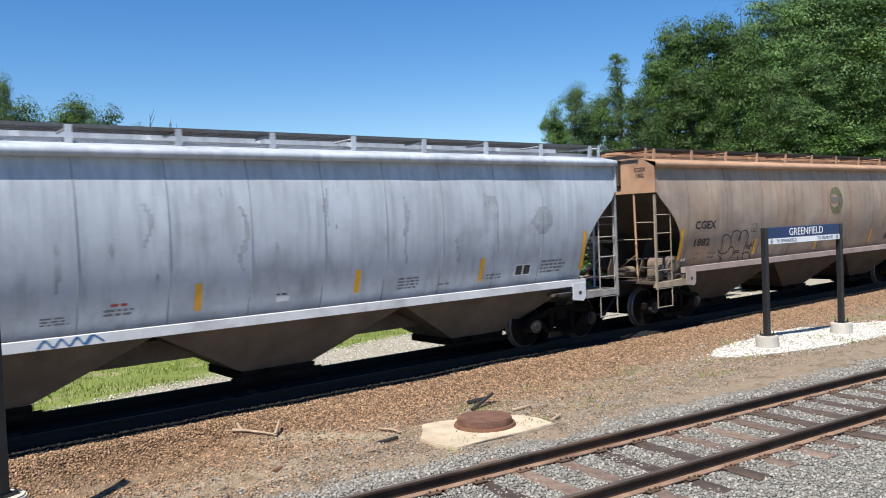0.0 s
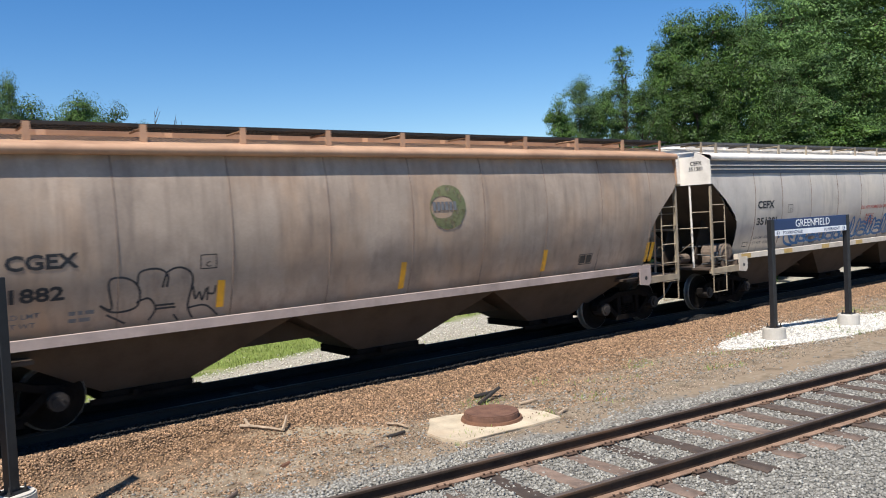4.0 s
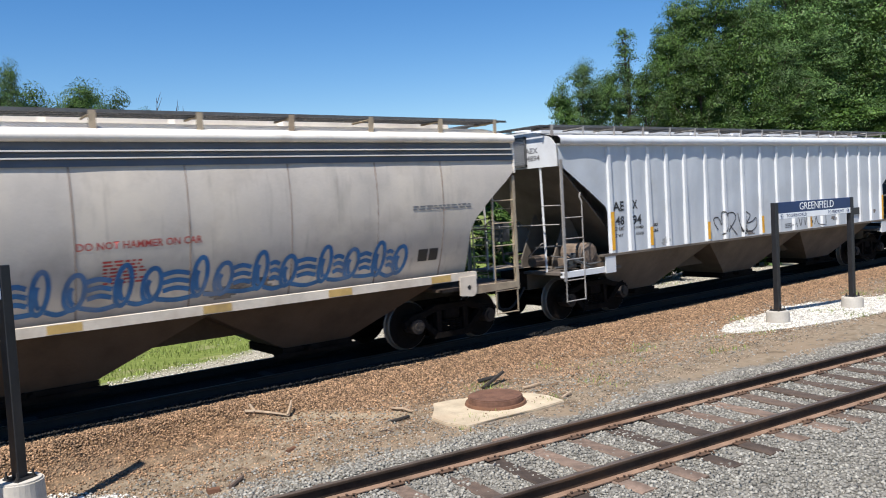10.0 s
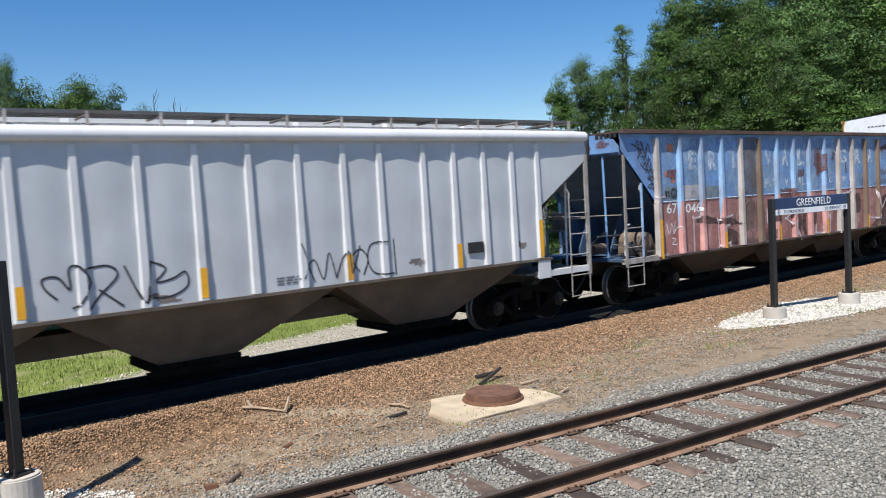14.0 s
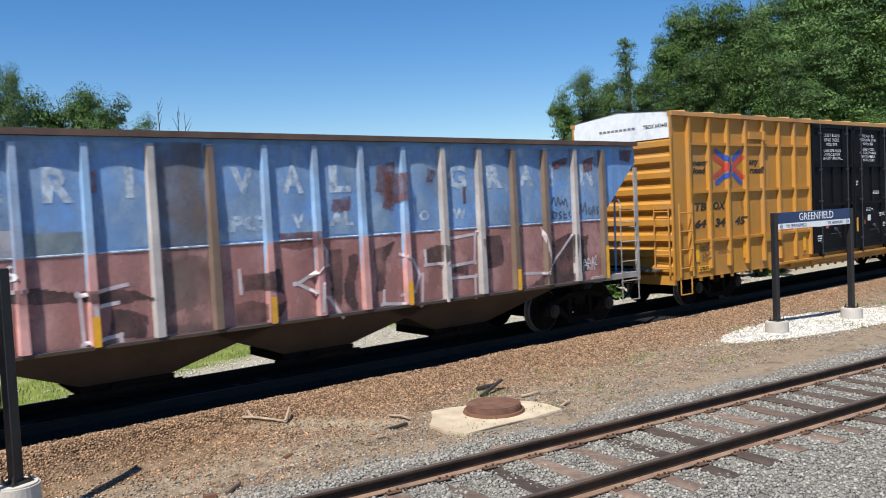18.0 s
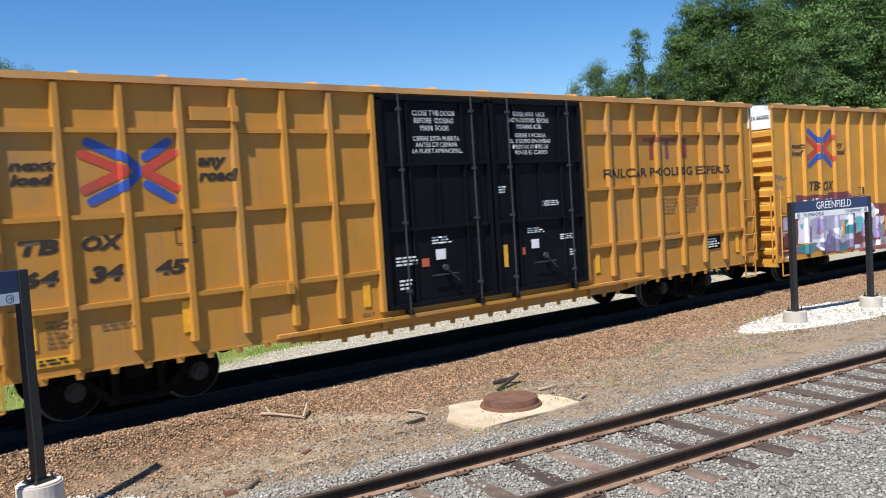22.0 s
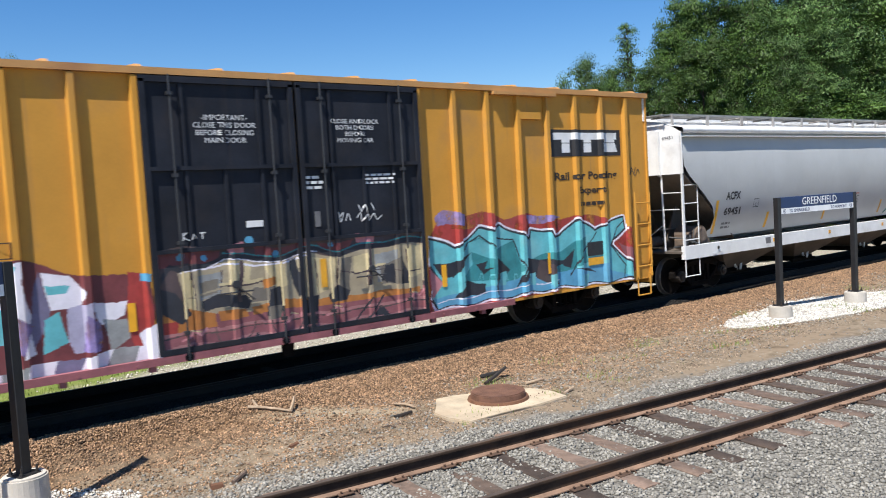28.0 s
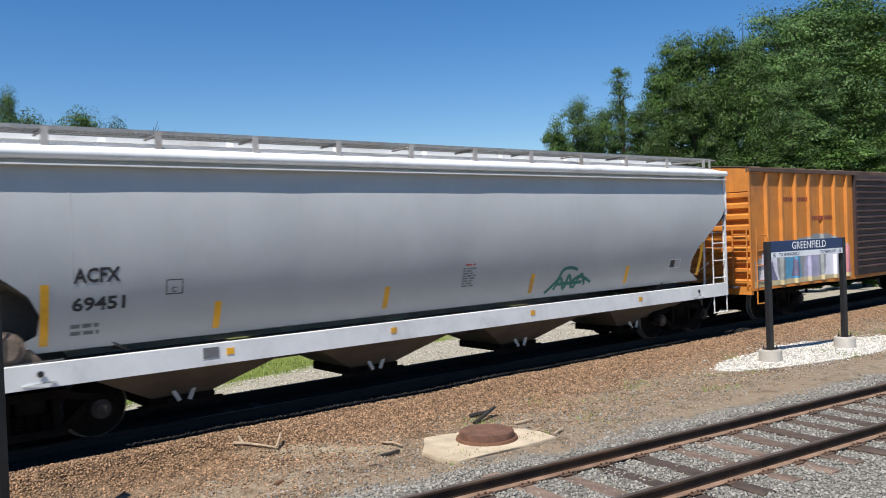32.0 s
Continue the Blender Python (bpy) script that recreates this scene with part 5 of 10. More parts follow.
def hopper(name, u0, u1, label, paint, roof_paint, sill_paint, under, bay_at, seams, brackets, first_bracket, band=None, scallop=0.0, sill=(1.27, 1.41), lift=0.0, cut=((3.25, 0), (2.93, 0.4), (2.55, 0.8), (2.23, 1.0), (1.9, 1.06), (1.3, 1.04)), trucks=(1.35, 1.35), bay_half=2.35, z_add=0.0, four=False, board=None, brake_left=True, seam_w=0.03, seam_paint=None, eave=0.03, ladder_paint=None, end_paint=None, ledges=(), bracket_paint=None):
    root, h = new_car(name, u0, u1, label, "hopper car")
    prof = [(z + z_add * max(0, (z - 1.4) / 2.4), y) for z, y in CURVED]
    roof = [(y + (eave if y > 1.57 else 0), z + z_add) for y, z in ROOF]
    cut = cut_of([(z + z_add * max(0, (z - 1.4) / 2.4), c) for z, c in cut])
    for s in (-1, 1):
        bm = bmesh.new()
        nx = 120
        rows = []
        surf = side_of(prof, seams, scallop, u0, s)
        for z, y in prof:
            c = cut(z)
            row = []
            for i in range(nx + 1):
                x = -h + c + (2 * h - 2 * c) * i / nx
                row.append((x, s * surf(z, x), z))
            rows.append(row)
        sheet(bm, rows)
        part("side_sheet", bm, paint, root, "", True)
        if seams:
            for x in seams:
                bm = bmesh.new()
                z_lo = 1.4
                sheet(bm, [[(x - seam_w / 2, s * (y + 0.001), z), (x, s * (y + (0.010 if seam_paint else 0.003)), z), (x + seam_w / 2, s * (y + 0.001), z)] for z, y in prof if cut(z) < x + h and cut(z) < h - x])
                part("seam", bm, seam_paint or paint, root)
        bm = bmesh.new()
        stop = 0.02 if four else 1.12
        box(bm, -h + stop, h - stop, min(s * 1.47, s * 1.585), max(s * 1.47, s * 1.585), sill[0], sill[1])
        part("side_sill", bm, sill_paint, root)
        if not four:      # the sill steps down to the end platform
            for e in (-1, 1):
                bm = bmesh.new()
                a, b = e * (h - 0.02), e * (h - 1.16)
                hexa(bm, [(a, s * 1.46, 0.99), (b, s * 1.46, 0.97), (b, s * 1.575, 0.97), (a, s * 1.575, 0.99)], [(a, s * 1.46, 1.11), (b, s * 1.46, 1.13), (b, s * 1.575, 1.13), (a, s * 1.575, 1.11)])
                part("end_platform_sill", bm, ladder_paint or sill_paint, root, "dusty lower sill of the end platform")
                bm = bmesh.new()
                prism(bm, [(e * (h - 1.10), 1.12), (e * (h - 1.18), sill[1]), (e * (h - 1.55), sill[1]), (e * (h - 1.5), 1.12)], "y", s * 1.50, s * 1.56)
                part("sill_gusset", bm, under, root)
        for z, y in ledges:
            bm = bmesh.new()
            box(bm, -h + 0.05, h - 0.05, min(s * 1.5, s * y), max(s * 1.5, s * y), z, z + 0.02)
            part("drip_ledge", bm, roof_paint, root)
    bm = bmesh.new()
    ring = [(y, z) for y, z in roof] + [(-y, z) for y, z in roof[::-1][1:]]
    rows = [[(x, y, z) for y, z in ring] for x in np.linspace(-h, h, 24)]
    sheet(bm, rows)
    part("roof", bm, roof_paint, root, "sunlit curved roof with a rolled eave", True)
    # shadow under the eave, put into the side as dark strips
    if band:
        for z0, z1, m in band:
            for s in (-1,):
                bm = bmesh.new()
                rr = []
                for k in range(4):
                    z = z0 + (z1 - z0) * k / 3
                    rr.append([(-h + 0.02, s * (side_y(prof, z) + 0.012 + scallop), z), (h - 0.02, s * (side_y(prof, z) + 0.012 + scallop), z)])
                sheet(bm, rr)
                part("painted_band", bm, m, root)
    hatches(root, h, 4.31 + z_add, roof_paint, 8)
    running_boards(root, h, 4.32 + z_add, bracket_paint or roof_paint, brackets, first_bracket, board or GRATE)
    crosswalk(root, h, 4.32 + z_add, board or GRATE)
    centre_sill(root, h, under)
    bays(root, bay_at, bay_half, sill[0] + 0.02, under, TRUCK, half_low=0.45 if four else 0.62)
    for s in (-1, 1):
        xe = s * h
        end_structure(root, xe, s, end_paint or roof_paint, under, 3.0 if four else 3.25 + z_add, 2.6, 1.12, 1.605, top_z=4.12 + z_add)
        side_fit(root, xe, s, ladder_paint or sill_paint, 3.95 if four else 3.2, 0.62, 1.12)
        coupler(root, xe, s, 0.72)
    brake_gear(root, -h if brake_left else h, -1 if brake_left else 1, GRATE, DUSTY, 1.12)
    add_truck(root, -h + trucks[0])
    add_truck(root, h - trucks[1])
    # jacking bracket plates over the trucks
    for s in (-1, 1):
        x = s * (h - 1.35)
        bm = bmesh.new()
        prism(bm, [(x - 0.2, sill[0] + 0.06), (x + 0.2, sill[0] + 0.06), (x + 0.2, 1.02), (x + 0.12, 0.94), (x - 0.2, 0.98)], "y", -1.605, -1.585)
        part("jacking_plate", bm, sill_paint, root)
        bm = bmesh.new()
        rod(bm, (x + 0.02, -1.609, 1.12), (x + 0.02, -1.604, 1.12), 0.045, 10)
        part("jacking_hole", bm, PAINT_BLACK, root)
    return root, h, side_of(prof, seams, scallop, u0)


PALE_GRATE = mat("pale_grate", (0.30, 0.30, 0.29), 0.6, 0.3, 0.2, 6, (0.2, 0.17, 0.14), 0.3, bump=0.2)
LADDER_GREY = mat("weathered_ladder", (0.34, 0.32, 0.30), 0.7, 0, 0.25, 4, (0.16, 0.11, 0.08), 0.5, bump=0.2)
LADDER_TAN = mat("tan_ladder", (0.36, 0.29, 0.20), 0.7, 0, 0.25, 4, (0.16, 0.10, 0.06), 0.5, bump=0.2)
SEAM_GREY = mat("seam_grey", (0.24, 0.25, 0.27), 0.6, 0, 0.2, 2, GRIME, 0.3, bump=0.05)
SEAM_TAN = mat("seam_tan", (0.2, 0.135, 0.1), 0.65, 0, 0.2, 2, GRIME, 0.3, bump=0.05)
GREY_PAINT = mat("pale_grey_paint", (0.474, 0.506, 0.544), 0.5, 0, 0.14, 0.8, (0.20, 0.21, 0.23), 0.35, 0.55, 0.06, wash=(0.55, 0.589, 0.64), wash_amount=0.5)
GREY_SILL = mat("grey_sill", (0.65, 0.65, 0.65), 0.55, 0, 0.12, 2, GRIME, 0.35, bump=0.08)
TAN_PAINT = mat("tan_paint", (0.415, 0.322, 0.245), 0.6, 0, 0.22, 0.8, (0.16, 0.115, 0.09), 0.45, 0.5, 0.1, wash=(0.42, 0.255, 0.145), wash_amount=0.45)
TAN_ROOF = mat("tan_roof", (0.46, 0.276, 0.167), 0.65, 0, 0.16, 1.4, (0.22, 0.11, 0.06), 0.4, bump=0.1)
TAN_SILL = mat("tan_sill", (0.402, 0.31, 0.27), 0.65, 0, 0.15, 2, GRIME, 0.4, bump=0.1)
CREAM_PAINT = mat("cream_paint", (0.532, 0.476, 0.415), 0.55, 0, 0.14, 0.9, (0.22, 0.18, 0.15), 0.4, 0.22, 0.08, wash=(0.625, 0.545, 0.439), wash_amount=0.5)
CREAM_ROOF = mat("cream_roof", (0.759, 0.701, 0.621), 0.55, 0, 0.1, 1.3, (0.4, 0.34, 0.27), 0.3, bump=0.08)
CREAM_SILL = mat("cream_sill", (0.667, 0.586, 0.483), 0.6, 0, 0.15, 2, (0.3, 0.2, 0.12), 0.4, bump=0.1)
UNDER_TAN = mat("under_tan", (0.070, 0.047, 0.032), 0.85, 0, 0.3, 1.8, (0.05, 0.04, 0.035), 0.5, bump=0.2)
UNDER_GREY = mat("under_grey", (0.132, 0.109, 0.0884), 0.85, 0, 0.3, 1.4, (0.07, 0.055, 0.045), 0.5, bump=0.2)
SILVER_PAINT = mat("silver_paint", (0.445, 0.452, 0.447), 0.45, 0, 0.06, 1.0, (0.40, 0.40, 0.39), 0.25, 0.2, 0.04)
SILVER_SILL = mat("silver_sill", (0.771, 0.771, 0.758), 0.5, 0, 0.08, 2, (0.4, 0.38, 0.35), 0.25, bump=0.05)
# dark tone that stands for the shade below the eave
EAVE_SHADE = mat("eave_shade", (0.10, 0.11, 0.13), 0.5, 0, 0.12, 2, GRIME, 0.2, bump=0.05)

grey_car, _, GP = hopper("covered_hopper", -52.0, -35.82, "pale grey covered hopper car with a curved streaked side", GREY_PAINT, GREY_PAINT, GREY_SILL, UNDER_GREY,
                          [-4.5, 0.05, 4.6], [x + 43.91 for x in (-47.25 - 2.56, -47.25 - 1.28, -47.25, -45.98, -44.69, -43.38, -42.13, -40.86, -39.5, -38.23)], 1.56, -47.19 + 43.91 - 1.56 * 3, seam_paint=SEAM_GREY, seam_w=0.014, ladder_paint=LADDER_GREY)
tan_car, TH, TP = hopper("covered_hopper", -34.42, -18.35, "rust-tan covered hopper car with a round green emblem", TAN_PAINT, TAN_ROOF, TAN_SILL, UNDER_TAN,
                         [-4.4, 0.1, 4.5], [x + 26.385 for x in (-33.1 + 1.71 * i for i in range(9))], 1.56, -7.55, scallop=0.012, board=STEEL_DARK, ladder_paint=LADDER_TAN, seam_paint=SEAM_TAN, seam_w=0.016)
cream_car, CH, CP = hopper("covered_hopper", -16.95, -0.55, "cream covered hopper car with painted-on eave shade and blue scrawl", CREAM_PAINT, CREAM_ROOF, CREAM_SILL, UNDER_TAN,
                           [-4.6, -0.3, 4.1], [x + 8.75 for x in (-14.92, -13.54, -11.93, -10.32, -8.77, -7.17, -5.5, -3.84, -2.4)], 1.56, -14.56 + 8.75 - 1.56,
                           band=[(3.50, 3.60, EAVE_SHADE), (3.62, 3.70, EAVE_SHADE), (3.72, 3.84, EAVE_SHADE)], scallop=0.02, seam_paint=SEAM_TAN, seam_w=0.022, ladder_paint=LADDER_TAN, eave=0.02, bracket_paint=LADDER_TAN, ledges=((3.705, 1.632), (3.605, 1.625)), cut=((3.27, 0), (2.95, 0.47), (2.63, 0.84), (2.34, 1.13), (2.06, 1.21), (1.3, 1.18)))
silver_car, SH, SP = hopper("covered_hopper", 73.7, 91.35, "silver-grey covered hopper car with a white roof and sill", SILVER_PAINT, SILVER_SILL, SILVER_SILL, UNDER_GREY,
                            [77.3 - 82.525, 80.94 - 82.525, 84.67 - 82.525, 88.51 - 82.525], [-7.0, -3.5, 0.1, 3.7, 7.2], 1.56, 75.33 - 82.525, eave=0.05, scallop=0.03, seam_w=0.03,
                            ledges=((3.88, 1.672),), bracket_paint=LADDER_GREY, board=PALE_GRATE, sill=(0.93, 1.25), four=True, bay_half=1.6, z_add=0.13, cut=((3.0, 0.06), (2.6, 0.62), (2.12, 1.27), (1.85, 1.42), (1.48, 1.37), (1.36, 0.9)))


# ---- cars with flat ribbed sides ----
def ribbed_hopper(name, u0, u1, label, paint, rib_paint, top_paint, under, ribs, cut_points, z_eave, z_low, bay_at, boards, sill_paint, skin=1.50, rib_out=0.08, trucks=(1.5, 1.5), ladder_paint=None, end_dark=None):
    root, h = new_car(name, u0, u1, label, "hopper car")
    cut = cut_of(cut_points)
    mid = (u0 + u1) / 2
    zs = sorted({*np.linspace(z_low, z_eave, 14).tolist(), z_low, z_low + 0.4, *[z for z, c in cut_points if z > z_low], 2.0, 2.8, z_eave - 0.4, z_eave})
    for s in (-1, 1):
        bm = bmesh.new()
        rows = []
        nx = 150
        for z in zs:
            c = cut(z)
            row = []
            for x in np.linspace(-h + c, h - c, nx):
                near = min(abs(x + mid - u) for u in ribs)
                row.append((x, s * (skin + 0.014 * noise.noise((x * 1.3, z * 1.2, u0)) + 0.03 * min(1, near / 0.42) ** 0.6 * (1 if z < z_eave - 0.02 else 0)), z))
            rows.append(row)
        sheet(bm, rows)
        part("side_sheet", bm, paint, root, "", True)
        for u in ribs:
            x = u - mid
            bm = bmesh.new()
            zt, zb = z_eave - 0.09, z_low + 0.02
            w0, w1 = 0.08, 0.055
            out = skin + rib_out
            hexa(bm, [(x - w0, s * skin, zb), (x - w1, s * out, zb), (x + w1, s * out, zb), (x + w0, s * skin, zb)],
                 [(x - w0 * 0.7, s * skin, zt), (x - w1 * 0.8, s * (out - 0.03), zt), (x + w1 * 0.8, s * (out - 0.03), zt), (x + w0 * 0.7, s * skin, zt)])
            part("side_rib", bm, rib_paint, root)
        bm = bmesh.new()
        box(bm, -h + 0.02 + 1.2, h - 1.22, min(s * 1.45, s * 1.60), max(s * 1.45, s * 1.60), z_low - 0.035, z_low + 0.012)
        part("side_sill", bm, under, root)
    centre_sill(root, h, under)
    bays(root, bay_at, 2.3, z_low - 0.04, under, TRUCK)
    for s in (-1, 1):
        xe = s * h
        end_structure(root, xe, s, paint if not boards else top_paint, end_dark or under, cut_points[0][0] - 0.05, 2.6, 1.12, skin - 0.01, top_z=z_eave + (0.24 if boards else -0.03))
        side_fit(root, xe, s, ladder_paint or sill_paint, 3.5, 0.62, 1.12, tall=2.7)
        coupler(root, xe, s, 0.62)
        bm = bmesh.new()
        box(bm, min(xe, xe - s * 1.6), max(xe, xe - s * 1.6), -1.56, -1.44, 1.02, 1.14)
        if boards:
            prism(bm, [(xe - s * 1.28, 1.40), (xe - s * 1.62, 1.40), (xe - s * 1.62, 1.0), (xe - s * 1.28, 1.0)], "y", -1.59, -1.57)
        part("corner_sill", bm, rib_paint if boards else ladder_paint, root)
    brake_gear(root, -h, -1, GRATE, DUSTY, 1.12)
    add_truck(root, -h + trucks[0])
    add_truck(root, h - trucks[1])
    return root, h


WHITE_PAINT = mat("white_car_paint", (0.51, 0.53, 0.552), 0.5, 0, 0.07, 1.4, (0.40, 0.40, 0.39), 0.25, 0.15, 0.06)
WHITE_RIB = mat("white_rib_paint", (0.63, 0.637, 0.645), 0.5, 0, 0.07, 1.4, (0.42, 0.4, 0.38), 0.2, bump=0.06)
AE_CUT = ((3.42, 0), (2.45, 1.45), (2.3, 1.5), (1.3, 1.5))
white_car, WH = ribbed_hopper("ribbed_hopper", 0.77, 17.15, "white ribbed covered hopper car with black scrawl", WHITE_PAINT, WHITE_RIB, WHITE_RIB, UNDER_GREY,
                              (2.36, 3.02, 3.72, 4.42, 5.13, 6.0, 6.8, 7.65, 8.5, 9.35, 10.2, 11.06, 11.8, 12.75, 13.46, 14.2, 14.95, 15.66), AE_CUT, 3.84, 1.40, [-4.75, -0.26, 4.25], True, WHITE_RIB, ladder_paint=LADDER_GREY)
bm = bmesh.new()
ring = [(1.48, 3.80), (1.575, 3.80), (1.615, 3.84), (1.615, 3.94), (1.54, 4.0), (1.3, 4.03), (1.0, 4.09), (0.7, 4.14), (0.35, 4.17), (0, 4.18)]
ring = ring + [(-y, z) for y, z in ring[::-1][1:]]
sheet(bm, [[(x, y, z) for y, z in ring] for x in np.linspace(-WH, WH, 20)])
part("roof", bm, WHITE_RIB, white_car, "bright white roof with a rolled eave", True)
hatches(white_car, WH, 4.23, WHITE_RIB, 8)
crosswalk(white_car, WH, 4.25, GRATE)
running_boards(white_car, WH, 4.25, LADDER_GREY, 1.04, 2.96 - 8.96 - 1.04, GRATE, 1.22, 0.022)

FADED_BLUE = mat("faded_blue_paint", (0.162, 0.331, 0.634), 0.6, 0, 0.22, 1.1, (0.12, 0.12, 0.15), 0.45, 0.4, 0.15)
FADED_RED = mat("faded_red_paint", (0.365, 0.155, 0.135), 0.65, 0, 0.2, 1.1, (0.17, 0.07, 0.055), 0.45, 0.35, 0.15)
BLUE_RIB = mat("faded_blue_rib", (0.294, 0.476, 0.7), 0.6, 0, 0.25, 1.6, (0.28, 0.14, 0.08), 0.6, bump=0.15)
RUST_EDGE = mat("rusty_top_edge", (0.12, 0.075, 0.055), 0.8, 0.1, 0.3, 2, (0.05, 0.03, 0.025), 0.4, bump=0.3)
# end_dark: darker copy of the blue, shade of the end painted in
blue_car, BH = ribbed_hopper("ribbed_hopper", 18.34, 34.1, "faded blue and red ribbed hopper car with worn graffiti and rust", FADED_BLUE, BLUE_RIB, FADED_BLUE, UNDER_TAN,
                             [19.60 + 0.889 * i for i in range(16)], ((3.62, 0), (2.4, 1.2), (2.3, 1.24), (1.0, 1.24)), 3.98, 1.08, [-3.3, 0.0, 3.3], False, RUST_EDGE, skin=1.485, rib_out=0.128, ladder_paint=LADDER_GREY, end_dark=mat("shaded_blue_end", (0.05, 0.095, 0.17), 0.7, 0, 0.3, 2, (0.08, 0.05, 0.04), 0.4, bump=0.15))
bm = bmesh.new()
box(bm, -BH, BH, -1.5, 1.5, 4.0, 4.04)
part("roof", bm, RUST_EDGE, blue_car, "flat roof with a rusty top edge")
for a, b in ((-1.62, -1.5), (1.5, 1.62)):
    bm = bmesh.new()
    box(bm, -BH, BH, a, b, 3.98, 4.07)
    part("top_rail", bm, RUST_EDGE, blue_car, "rusty top rail")


# ---- boxcars ----
def boxcar(name, u0, u1, label, paint, end_paint, roof_paint, door_paint, ribs, girts, door, z_low, z_top, gable=None, trucks=(2.45, 2.45), skin=1.505, rib_out=0.085, rib_w=0.05, tabs=False):
    root, h = new_car(name, u0, u1, label, "boxcar")
    mid = (u0 + u1) / 2
    for s in (-1, 1):
        bm = bmesh.new()
        nx = 80
        sheet(bm, [[(x, s * (skin + 0.003 * noise.noise((x * 1.1, z * 1.3, u0 + s))), z) for x in np.linspace(-h, h, nx)] for z in np.linspace(z_low, z_top, 12)])
        part("side_sheet", bm, paint, root, "", True)
        for u in ribs:
            x = u - mid
            bm = bmesh.new()
            out = skin + rib_out
            zb, zt = z_low + 0.18, z_top - 0.12
            hexa(bm, [(x - rib_w * 1.3, s * skin, zb), (x - rib_w * 0.8, s * out, zb), (x + rib_w * 0.8, s * out, zb), (x + rib_w * 1.3, s * skin, zb)],
                 [(x - rib_w * 1.3, s * skin, zt), (x - rib_w * 0.8, s * out, zt), (x + rib_w * 0.8, s * out, zt), (x + rib_w * 1.3, s * skin, zt)])
            part("side_rib", bm, paint, root)
        for z in girts:
            for a, b in zip(ribs, ribs[1:]):
                if b - a > 1.2:
                    continue
                bm = bmesh.new()
                box(bm, a - mid + 0.045, b - mid - 0.045, min(s * skin, s * (skin + 0.06)), max(s * skin, s * (skin + 0.06)), z - 0.035, z + 0.035)
                part("side_girt", bm, paint, root)
        for x in (-h, h):
            bm = bmesh.new()
            box(bm, x - 0.05 if x > 0 else x, x if x > 0 else x + 0.05, min(s * skin, s * (skin + 0.045)), max(s * skin, s * (skin + 0.045)), z_low, z_top)
            part("corner_post", bm, paint, root)
        bm = bmesh.new()
        box(bm, -h, h, min(s * 1.46, s * 1.60), max(s * 1.46, s * 1.60), z_top - 0.1, z_top)
        part("eave_rail", bm, roof_paint, root)
        # side sill, deeper under the door
        d0, d1, deep = door[0] - mid, door[1] - mid, 0.16 if tabs else 0.07
        bm = bmesh.new()
        prism(bm, [(-h, z_low), (h, z_low), (h, z_low - 0.02), (d1 + 2.2, z_low - 0.04), (d1 + 1.2, z_low - deep), (d0 - 1.2, z_low - deep), (d0 - 2.2, z_low - 0.04), (-h, z_low - 0.02)], "y", s * 1.45, s * (skin + 0.012))
        part("side_sill", bm, paint, root)
        if s < 0 and tabs:
            x = -h + 1.1
            while x < h - 1.0:
                low = z_low - (0.16 if d0 - 1.2 < x < d1 + 1.2 else 0.04)
                bm = bmesh.new()
                prism(bm, [(x - 0.06, low + 0.02), (x + 0.06, low + 0.02), (x + 0.04, low - 0.07), (x - 0.04, low - 0.07)], "y", -1.53, -1.50)
                rod(bm, (x, -1.545, low + 0.03), (x, -1.515, low + 0.03), 0.018, 6)
                part("sill_tab", bm, paint, root)
                x += 0.46
    bm = bmesh.new()
    prof = [(-1.6, z_top), (-1.2, z_top + 0.05), (0, z_top + 0.15), (1.2, z_top + 0.05), (1.6, z_top)]
    sheet(bm, [[(x, y, z) for y, z in prof] for x in np.linspace(-h, h, 30)])
    x = -h + 0.6
    while x < h:
        hexa(bm, [(x - 0.05, -1.55, z_top), (x + 0.05, -1.55, z_top), (x + 0.05, 0, z_top + 0.14), (x - 0.05, 0, z_top + 0.14)], [(x - 0.04, -1.5, z_top + 0.05), (x + 0.04, -1.5, z_top + 0.05), (x + 0.04, 0, z_top + 0.19), (x - 0.04, 0, z_top + 0.19)])
        x += 1.22
    part("roof", bm, roof_paint, root, "low peaked ribbed steel roof")
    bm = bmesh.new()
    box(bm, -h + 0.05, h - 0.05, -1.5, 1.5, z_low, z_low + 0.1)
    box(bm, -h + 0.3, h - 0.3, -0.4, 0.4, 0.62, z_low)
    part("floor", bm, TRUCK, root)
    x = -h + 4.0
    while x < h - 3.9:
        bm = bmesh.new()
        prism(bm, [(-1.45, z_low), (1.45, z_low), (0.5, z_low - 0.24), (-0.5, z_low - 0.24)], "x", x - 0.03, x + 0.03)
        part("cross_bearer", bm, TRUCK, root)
        x += 1.6
    bm = bmesh.new()
    rod(bm, (-1.6, 0.62, z_low - 0.13), (-0.5, 0.62, z_low - 0.13), 0.13, 14)
    part("air_reservoir", bm, TRUCK, root)
    bm = bmesh.new()
    pipe(bm, [(-h + 1.0, -0.55, z_low - 0.12), (-3.0, -0.6, z_low - 0.16), (0.5, -0.6, z_low - 0.2), (3.5, -0.6, z_low - 0.14), (h - 1.0, -0.55, z_low - 0.12)], 0.025, 6)
    part("train_pipe", bm, TRUCK, root)
